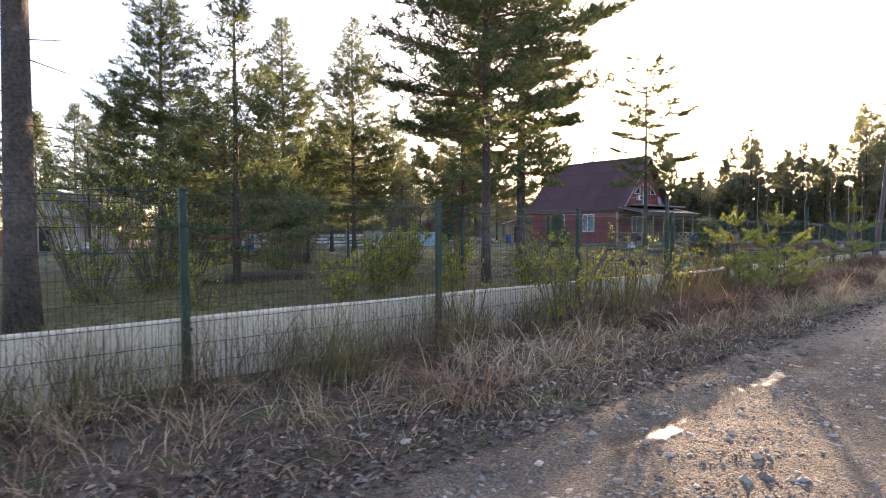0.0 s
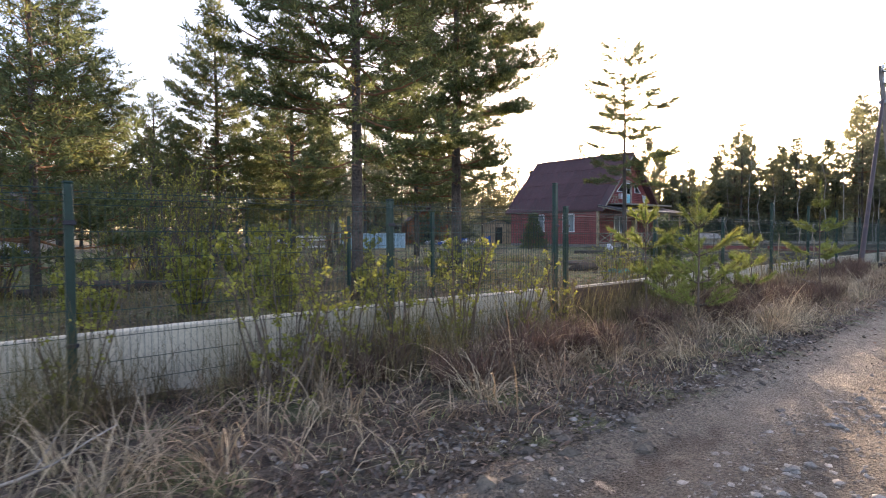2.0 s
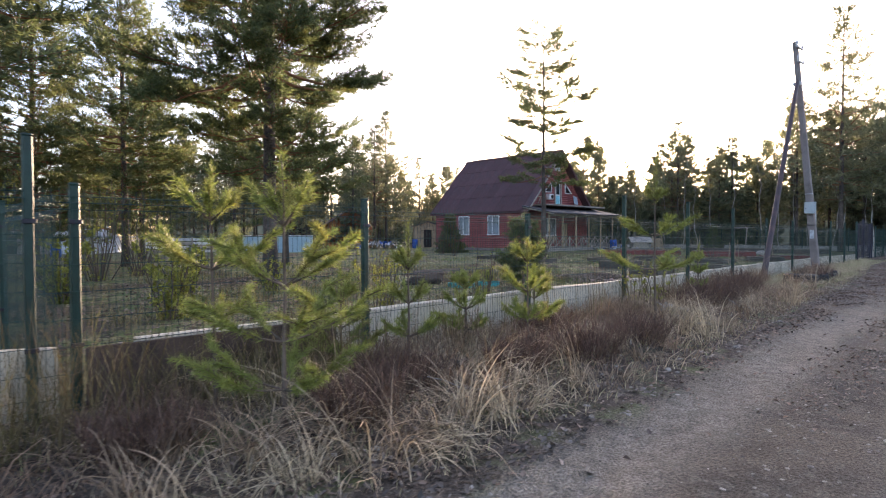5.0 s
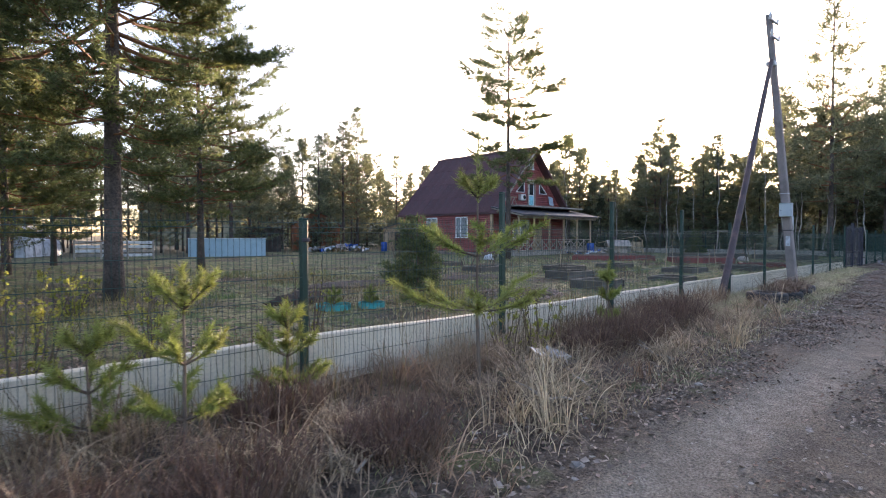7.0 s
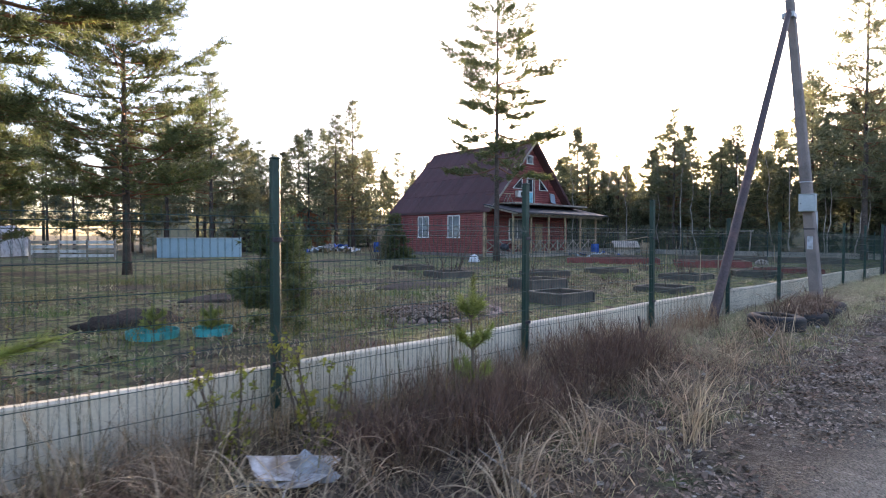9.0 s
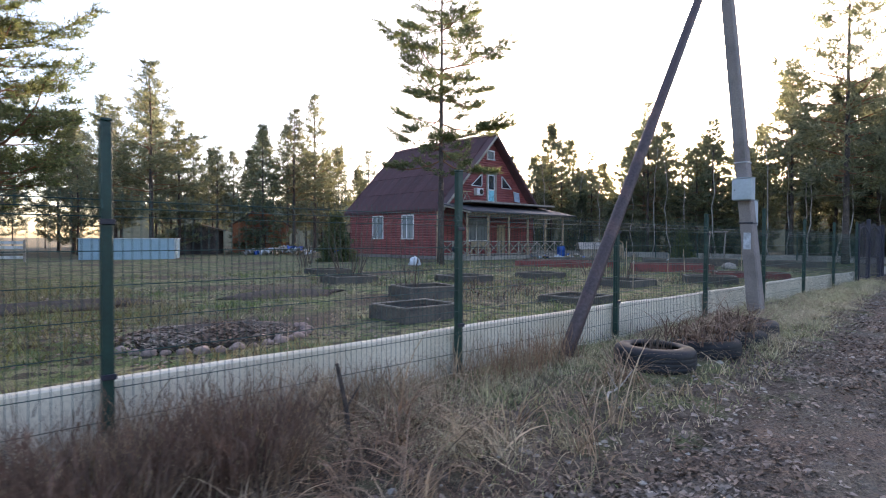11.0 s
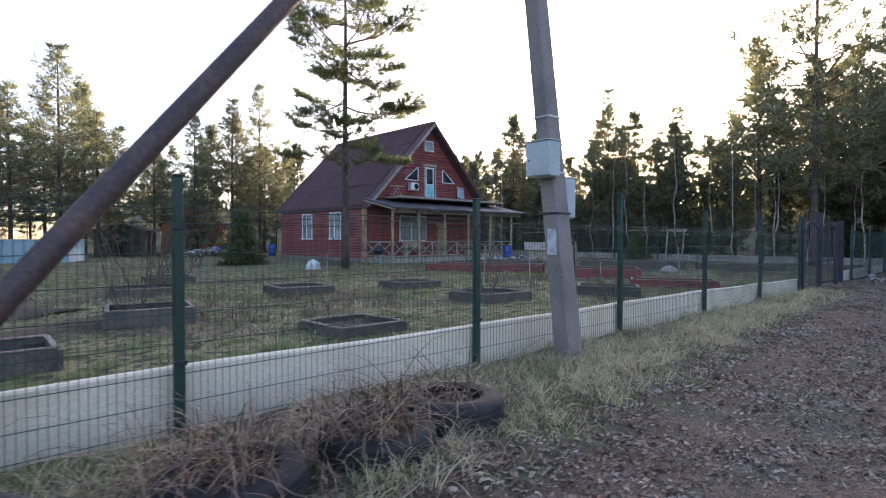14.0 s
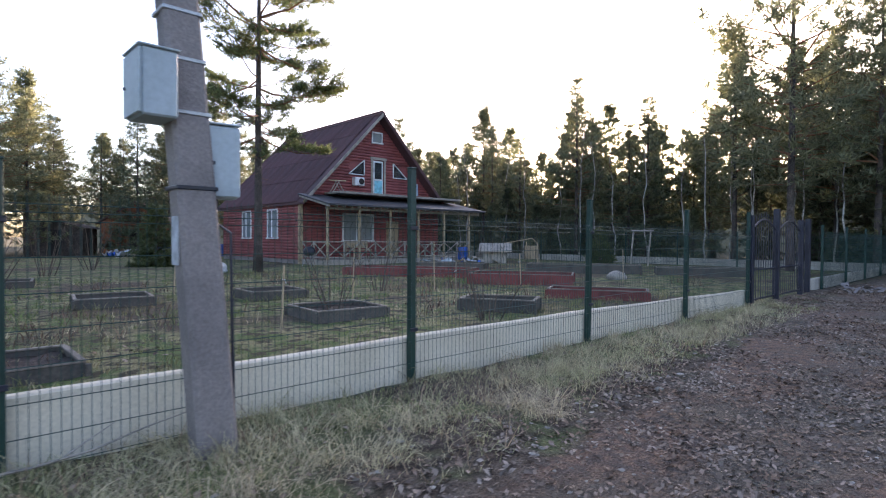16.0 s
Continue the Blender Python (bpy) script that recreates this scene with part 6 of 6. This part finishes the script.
stuff("tall_grass", "tall dry brown grass standing before the concrete wall", "tall grass", *blades(wsb, np.repeat(g.uniform(0.2, 0.5, len(ws)), rep) * g.uniform(0.6, 1.2, len(wsb)), g.uniform(0.004, 0.009, len(wsb)), g.uniform(0.1, 0.8, len(wsb)), None, g, 0.15), M_STRAW)
# flattened straw lying on the ground
fl = scatter(22000, -5, 43, 2.3, 5.05, g, lambda x, y: (y > road_edge(x) + 0.15) & clear_of_tyres(x, y) & (g.random(len(x)) < np.where(x > 23.5, 0.35, np.clip((x - 1) / 8, 0.35, 1))))
stuff("fallen_straw", "flat fallen straw covering the verge", "fallen straw", *blades(fl, g.uniform(0.12, 0.42, len(fl)), g.uniform(0.004, 0.009, len(fl)), g.uniform(0.85, 1.15, len(fl)), None, g, 0.1), M_STRAW)
# short grass on the verge
M_PALE = material("pale_tussock_grass", (0.42, 0.40, 0.22), 0.8, var=0.15, scale=0.9, fine=7, bump=0, island=0.45, second=(0.56, 0.46, 0.31), amount=0.8, translucent=0.25)
sg = scatter(52000, -5, 43, 2.2, 5.08, g, lambda x, y: (y > road_edge(x) + 0.1) & clear_of_tyres(x, y) & (g.random(len(x)) < np.where(x > 23, 0.55, np.clip((x - 14) / 14, 0.25, 1))))
stuff("short_grass", "short green and straw-coloured verge grass", "grass", *blades(sg, g.uniform(0.03, 0.13, len(sg)) * np.where(sg[:, 0] > 22, 0.75, 1), g.uniform(0.003, 0.007, len(sg)), g.uniform(0.2, 1.0, len(sg)), None, g), M_GRASS)
wg = scatter(9000, 23, 43, 3.9, 5.08, g, lambda x, y: clear_of_tyres(x, y))
stuff("wall_grass", "pale tufts of grass along the concrete wall", "grass", *blades(wg, g.uniform(0.05, 0.17, len(wg)), g.uniform(0.003, 0.005, len(wg)), g.uniform(0.3, 1.05, len(wg)), None, g), M_GRASS)
mg = scatter(12000, 23.4, 31, 3.1, 5.06, g, lambda x, y: (y > road_edge(x) + 0.35) & clear_of_tyres(x, y) & (wobble(x, y, 1.5, 67) + 0.25 > g.uniform(-0.4, 0.9, len(x))))
stuff("moss_grass", "fresh green mossy grass round the tyres", "grass", *blades(mg, g.uniform(0.03, 0.1, len(mg)), g.uniform(0.004, 0.009, len(mg)), g.uniform(0.2, 1.0, len(mg)), None, g), M_LAWN)
tk = scatter(1500, 22.5, 43, 3.0, 5.05, g, lambda x, y: (y > road_edge(x) + 0.25) & ((x < 23.6) | (x > 27.2) | (y > 4.3)) & clear_of_tyres(x, y) & (wobble(x, y, 2.0, 61) > g.uniform(-0.7, 0.7, len(x))))
rep = g.integers(22, 42, len(tk))
tkb = np.repeat(tk, rep, 0)
tkb[:, :2] += g.normal(0, 0.06, (len(tkb), 2))
stuff("pale_tussocks", "pale matted grass tussocks by the concrete wall", "grass", *fronds(tkb, g.uniform(0.1, 0.34, len(tkb)), g.uniform(0.003, 0.007, len(tkb)), np.repeat(g.uniform(0, 6.28, len(tk)), rep) + g.normal(0, 0.9, len(tkb)), g.uniform(0.5, 1.45, len(tkb)), g.uniform(1.2, 2.6, len(tkb)), g), M_PALE)
# dead garden stalks among the beds
gs = scatter(420, 29, 50, 7.5, 21, g, lambda x, y: wobble(x, y, 0.6, 63) > g.uniform(-0.2, 0.9, len(x)))
rep = g.integers(8, 18, len(gs))
gsb = np.repeat(gs, rep, 0)
gsb[:, :2] += g.normal(0, 0.14, (len(gsb), 2))
stuff("garden_stalks", "dead brown stalks left among the garden beds", "dead stalks", *blades(gsb, g.uniform(0.12, 0.5, len(gsb)), g.uniform(0.008, 0.014, len(gsb)), g.uniform(0.2, 1.1, len(gsb)), None, g, 0.15), M_HEATHER)
dg = scatter(1500, 17, 32, 6.6, 17, g, lambda x, y: wobble(x, y, 0.9, 65) + 0.4 * wobble(x, y, 2.4, 66) > g.uniform(0.0, 0.9, len(x)))
rep = g.integers(6, 14, len(dg))
dgb = np.repeat(dg, rep, 0)
dgb[:, :2] += g.normal(0, 0.1, (len(dgb), 2))
stuff("dug_growth", "dark withered growth on the dug strips of lawn", "dead growth", *blades(dgb, g.uniform(0.06, 0.2, len(dgb)), g.uniform(0.006, 0.014, len(dgb)), g.uniform(0.5, 1.2, len(dgb)), None, g, 0.15), M_HEATHER)
# lawn
lg = scatter(34000, -4, 45, 5.42, 17, g, lambda x, y: g.random(len(x)) < np.exp(-(y - 5.4) / 7))
stuff("lawn_grass", "patchy short lawn grass of green and straw", "grass", *blades(lg, g.uniform(0.03, 0.11, len(lg)), g.uniform(0.004, 0.009, len(lg)), g.uniform(0.2, 1.0, len(lg)), None, g), M_LAWN)
tl = scatter(5200, 17, 44, 5.6, 22, g, lambda x, y: wobble(x, y, 0.7, 47) > g.uniform(-0.4, 0.9, len(x)))
rep = g.integers(8, 16, len(tl))
tb = np.repeat(tl, rep, 0)
tb[:, :2] += g.normal(0, 0.05, (len(tb), 2))
stuff("lawn_tufts", "tufts of straw and green grass on the rough lawn", "grass", *blades(tb, g.uniform(0.06, 0.2, len(tb)), g.uniform(0.006, 0.012, len(tb)), g.uniform(0.3, 1.0, len(tb)), None, g), M_LAWN)
ptl = scatter(2600, 17, 44, 5.6, 20, g, lambda x, y: wobble(x, y, 1.0, 48) > g.uniform(-0.1, 0.9, len(x)))
rep = g.integers(8, 16, len(ptl))
ptb = np.repeat(ptl, rep, 0)
ptb[:, :2] += g.normal(0, 0.06, (len(ptb), 2))
stuff("lawn_tufts", "pale dry tufts of grass on the rough lawn", "grass", *blades(ptb, g.uniform(0.05, 0.16, len(ptb)), g.uniform(0.006, 0.012, len(ptb)), g.uniform(0.4, 1.1, len(ptb)), None, g), M_PALE)
# rough grass in the plots
M_ROUGH = material("rough_yard_grass", (0.17, 0.165, 0.05), 0.8, var=0.2, scale=0.5, fine=7, bump=0, island=0.5, second=(0.25, 0.185, 0.10), amount=0.8, translucent=0.3)
rgx = scatter(46000, -6, 24, 5.5, 20, g, lambda x, y: (wobble(x, y, 0.9, 44) > 0.1) | (x < 9))
stuff("rough_grass", "rough dry grass in the yard under the pines", "grass", *blades(rgx, g.uniform(0.12, 0.35, len(rgx)), g.uniform(0.005, 0.011, len(rgx)), g.uniform(0.3, 1.0, len(rgx)), None, g), M_ROUGH)


def heather(x, y, r, h, n, seed):
    rg = np.random.default_rng(seed)
    q = r * np.sqrt(rg.random(n)) * 0.6
    a = rg.uniform(0, 6.28, n)
    b = np.column_stack([q * np.cos(a), q * np.sin(a), np.zeros(n)])
    ln = h * rg.uniform(0.45, 1.1, n) * (1.05 - 0.4 * (q / r))
    c = thing("heather_bush", "brown heather bush of fine dense twigs on the verge", "shrub", "heather bushes on the verge", at=pose(x, y, float(ground_height(x, y)) - 0.01))
    v, f = blades(b, ln, rg.uniform(0.004, 0.009, n), np.clip(0.15 + 0.6 * q / r + rg.normal(0, 0.12, n), 0.02, 0.95), a + rg.normal(0, 0.5, n), rg)
    m = n * 3
    k = rg.integers(0, n, m)
    s = rg.uniform(0.35, 0.95, m)
    az2 = a[k]
    le = np.clip(0.15 + 0.6 * q[k] / r, 0.02, 0.95)
    bb = b[k] + np.column_stack([np.cos(az2), np.sin(az2), np.zeros(m)]) * (ln[k] * le * s ** 1.6)[:, None]
    bb[:, 2] += ln[k] * s * 0.9
    v2, f2 = blades(bb, rg.uniform(0.05, 0.13, m), rg.uniform(0.004, 0.008, m), rg.uniform(0.2, 0.9, m), None, rg)
    tagged(part("stemwood", (v, f), M_HEATHER, c), kind="stuff")
    tagged(part("foliage", (v2, f2), M_HEATHER, c), kind="stuff")


for i, (x, y, r, h) in enumerate(((19.0, 3.75, 0.62, 0.62), (18.4, 3.9, 0.5, 0.5), (19.8, 3.9, 0.6, 0.55), (20.9, 4.05, 0.62, 0.66), (21.6, 4.1, 0.6, 0.66), (14.6, 3.1, 0.5, 0.45), (13.6, 3.2, 0.55, 0.5), (12.7, 3.4, 0.55, 0.5), (6.6, 3.6, 0.55, 0.5), (7.4, 3.4, 0.5, 0.45), (5.7, 3.5, 0.5, 0.42), (11.4, 3.7, 0.55, 0.5), (10.6, 3.2, 0.4, 0.4), (9.4, 3.7, 0.45, 0.42), (5.2, 4.4, 0.6, 0.5), (14.4, 4.3, 0.5, 0.45))):
    heather(x, y, r, h, 420, 300 + i)

# dead stalks over the tyres
ds = []
for tx, ty, r, w, _ in TYRES[1:]:
    n = 260 if tx < 28.5 else 130
    q, a = 1.0 * r * np.sqrt(g.random(n)), g.uniform(0, 6.28, n)
    ds.append(np.column_stack([tx + q * np.cos(a) - 0.1, ty + q * np.sin(a) + 0.1, np.where(q < r, w * 0.85, w * 0.35) + g.uniform(-0.02, 0.08, n)]))
ds = np.concatenate(ds)
stuff("dead_stalks", "tangle of dead reddish stalks over the tyre planters", "dead stalks", *fronds(ds, g.uniform(0.3, 0.75, len(ds)), g.uniform(0.006, 0.013, len(ds)), g.normal(3.9, 1.3, len(ds)), g.uniform(0.3, 1.1, len(ds)), g.uniform(1.0, 2.0, len(ds)), g), material("dead_red_stalk", (0.22, 0.132, 0.092), 0.8, var=0.2, bump=0, island=0.5, second=(0.34, 0.25, 0.17)))
sh = np.concatenate([np.column_stack([tx + g.normal(0, 0.2, 45), ty + g.normal(0, 0.2, 45), np.full(45, w * 0.8)]) for tx, ty, r, w, _ in TYRES[1:3]])
stuff("seed_heads", "upright dead brown seed heads standing in the tyre planters", "dead stalks", *blades(sh, g.uniform(0.12, 0.34, len(sh)), g.uniform(0.012, 0.026, len(sh)), g.uniform(0.05, 0.5, len(sh)), None, g), M_HEATHER)
n = 60
ps = np.column_stack([25.93 + g.normal(0, 0.09, n), 3.90 + g.normal(0, 0.09, n), np.full(n, 0.18)])
stuff("planter_stems", "short bare stems growing in the tyre planter", "stems", *blades(ps, g.uniform(0.1, 0.38, n), g.uniform(0.006, 0.012, n), g.uniform(0.05, 0.5, n), None, g), M_TWIG)


def flakes(p, size, rg):
    n = len(p)
    a, t = rg.uniform(0, 6.28, n), rg.normal(0, 0.35, (n, 2))
    u = np.column_stack([np.cos(a), np.sin(a), t[:, 0]])
    w = np.column_stack([-np.sin(a), np.cos(a), t[:, 1]])
    s = size * rg.uniform(0.5, 1.4, n)[:, None]
    c = p + np.array([0, 0, 0.018])
    up = np.array([0, 0, 1.0]) * s * rg.uniform(0.0, 0.3, (n, 1))
    v = np.stack([c - u * s, c - w * s * 0.55 + up, c + u * s, c + w * s * 0.55 + up], 1).reshape(-1, 3)
    o = (np.arange(n) * 4)[:, None]
    return v, np.concatenate([o + np.array([[0, 1, 2]]), o + np.array([[0, 2, 3]])])


lt = scatter(26000, -4, 46, 1.2, 5.0, g, lambda x, y: (y > road_edge(x) - 0.5 * g.random(len(x)) ** 2) & (g.random(len(x)) < 0.35 + 0.65 * np.exp(-((y - road_edge(x) - 0.5) / 0.5) ** 2)))
stuff("leaf_litter", "brown and grey fallen leaves scattered on the verge", "leaves", *flakes(lt, 0.026, g), M_LITTER)
lt3 = scatter(80000, 2, 44, 5.45, 17, g, lambda x, y: wobble(x, y, 0.8, 81) + 0.6 * wobble(x, y, 2.6, 82) > g.uniform(-0.1, 1.2, len(x)) + np.clip((x - 22) / 20, 0, 0.5) - 0.35 * (x < 20))
stuff("lawn_leaves", "brown fallen leaves and clods on the patchy lawn", "leaves", *flakes(lt3, 0.035, g), M_LITTER)
bd = scatter(5000, BED[0] - 1.2, BED[0] + 1.2, BED[1] - 1, BED[1] + 1, g, lambda x, y: ((x - BED[0]) / 1.15) ** 2 + ((y - BED[1]) / 0.9) ** 2 < 1)
bd[:, 2] += 0.11 * np.sqrt(np.clip(1 - ((bd[:, 0] - BED[0]) / 1.2) ** 2 - ((bd[:, 1] - BED[1]) / 0.95) ** 2, 0, 1)) + 0.02
stuff("bark_chips", "brown bark chips strewn on the dug bed", "chips", *flakes(bd, 0.035, g), M_LITTER)
lt2 = scatter(190000, 12, 52, 0.8, 4.8, g, lambda x, y: (y < road_edge(x) + 0.4) & (g.random(len(x)) < np.clip((x - 11) / 10, 0, 1)) & (g.random(len(x)) < np.maximum(np.clip(np.abs(y - wheel_track(x)) / 0.6 - 0.2, 0.03, 1), np.clip((x - 22) / 5, 0, 1))) & (wobble(x, y, 1.4, 71) + 0.5 * wobble(x, y, 4.5, 72) > g.uniform(-0.7, 0.7, len(x))))
stuff("leaf_litter", "brown chips and leaves scattered over the road", "leaves", *flakes(lt2, 0.021, g), M_LITTER)

ico = bmesh.new()
bmesh.ops.create_icosphere(ico, subdivisions=1, radius=1)
ico_v = np.array([v.co[:] for v in ico.verts])
ico_f = np.array([[v.index for v in f.verts] for f in ico.faces])
ico.free()


def stones(p, lo, hi, rg):
    n = len(p)
    s = rg.uniform(lo, hi, n) * (1 + 0.8 * (rg.random(n) < 0.08))
    v = ico_v[None] * rg.uniform(0.65, 1.25, (n, len(ico_v), 1)) * (s[:, None] * np.stack([np.ones(n), rg.uniform(0.6, 1, n), rg.uniform(0.35, 0.7, n)], 1))[:, None]
    a = rg.uniform(0, 6.28, n)
    x = v[..., 0] * np.cos(a)[:, None] - v[..., 1] * np.sin(a)[:, None]
    y = v[..., 0] * np.sin(a)[:, None] + v[..., 1] * np.cos(a)[:, None]
    v = np.stack([x, y, v[..., 2]], -1) + p[:, None] + np.array([0, 0, 0.006])
    return v.reshape(-1, 3), (np.arange(n)[:, None, None] * len(ico_v) + ico_f[None]).reshape(-1, 3)


gr = scatter(18000, -3, 46, -0.6, 4.2, g, lambda x, y: (y < road_edge(x) - 0.02) & (y > road_edge(x) - 3.0) & (abs(y - wheel_track(x)) > np.where(x > 5, 0.4, 0.14) * g.random(len(x)) ** 0.5) & (wobble(x, y, 1.6, 51) + 0.6 * np.exp(-((y - road_edge(x) + 0.9) / 0.5) ** 2) > g.uniform(-0.9, 0.9, len(x))))
stuff("gravel", "grey crushed gravel scattered along the dirt road", "gravel", *stones(gr, 0.007, 0.021, g), M_STONE)
gr3 = scatter(22000, -2, 8, 0.0, 2.3, g, lambda x, y: (y < road_edge(x) - 0.3) & (abs(y - wheel_track(x)) > np.where(x > 5, 0.4, 0.14) * g.random(len(x)) ** 0.5) & (wobble(x, y, 2.6, 53) + 0.9 * np.exp(-((y - road_edge(x) + 1.1) / 0.45) ** 2) > g.uniform(-0.6, 1.2, len(x))))
stuff("gravel", "coarse crushed stone pressed into the dirt road", "gravel", *stones(gr3 - np.array([0, 0, 0.006]), 0.010, 0.027, g), M_STONE)
gr2 = scatter(2500, -3, 43, 2.0, 4.0, g, lambda x, y: (y > road_edge(x) - 0.05) & (y < road_edge(x) + 0.9))
stuff("gravel", "grey stones and clods at the road's edge", "gravel", *stones(gr2, 0.008, 0.035, g), M_STONE)
M_CLOD = material("road_mud", (0.125, 0.10, 0.075), 0.9, var=0.3, scale=6, fine=45, bump=0.6, island=0.35, second=(0.08, 0.064, 0.05))
cl = scatter(5200, -3, 10, 1.5, 2.9, g, lambda x, y: (abs(y - wheel_track(x) - 0.38) < 0.35 * g.random(len(x))) & (abs(y - wheel_track(x)) > 0.14))
stuff("mud_clods", "brown clods of churned mud beside the wheel rut", "mud", *stones(cl - np.array([0, 0, 0.008]), 0.012, 0.045, g), M_CLOD)
fg = scatter(70000, -2.5, 12, -0.2, 2.2, g, lambda x, y: (abs(y - wheel_track(x)) > 0.16) & (wobble(x, y, 2.2, 55) + 1.1 * np.exp(-((y - 1.15) / 0.45) ** 2) - 0.6 * np.clip((x - 4) / 4, 0, 1) > g.uniform(-0.2, 1.5, len(x))))
M_GRIT = material("grey_grit", (0.21, 0.19, 0.165), 0.85, var=0.25, scale=8, fine=60, bump=0, island=0.5, second=(0.11, 0.098, 0.085))
stuff("gravel", "fine grey grit strewn over the dirt road", "gravel", *flakes(fg - np.array([0, 0, 0.012]), 0.014, g), M_GRIT)
M_OLDLEAF = material("old_leaves", (0.10, 0.075, 0.058), 0.85, var=0.2, scale=2, fine=20, bump=0, island=0.6, second=(0.17, 0.15, 0.13), amount=0.5)
vl = scatter(14000, -4, 12, 2.0, 3.6, g, lambda x, y: (y > road_edge(x) - 0.1) & (y < road_edge(x) + 0.75 + 0.3 * wobble(x, y, 1.6, 33)))
stuff("leaf_litter", "grey and brown old leaves matted at the road's edge", "leaves", *flakes(vl, 0.022, g), M_OLDLEAF)
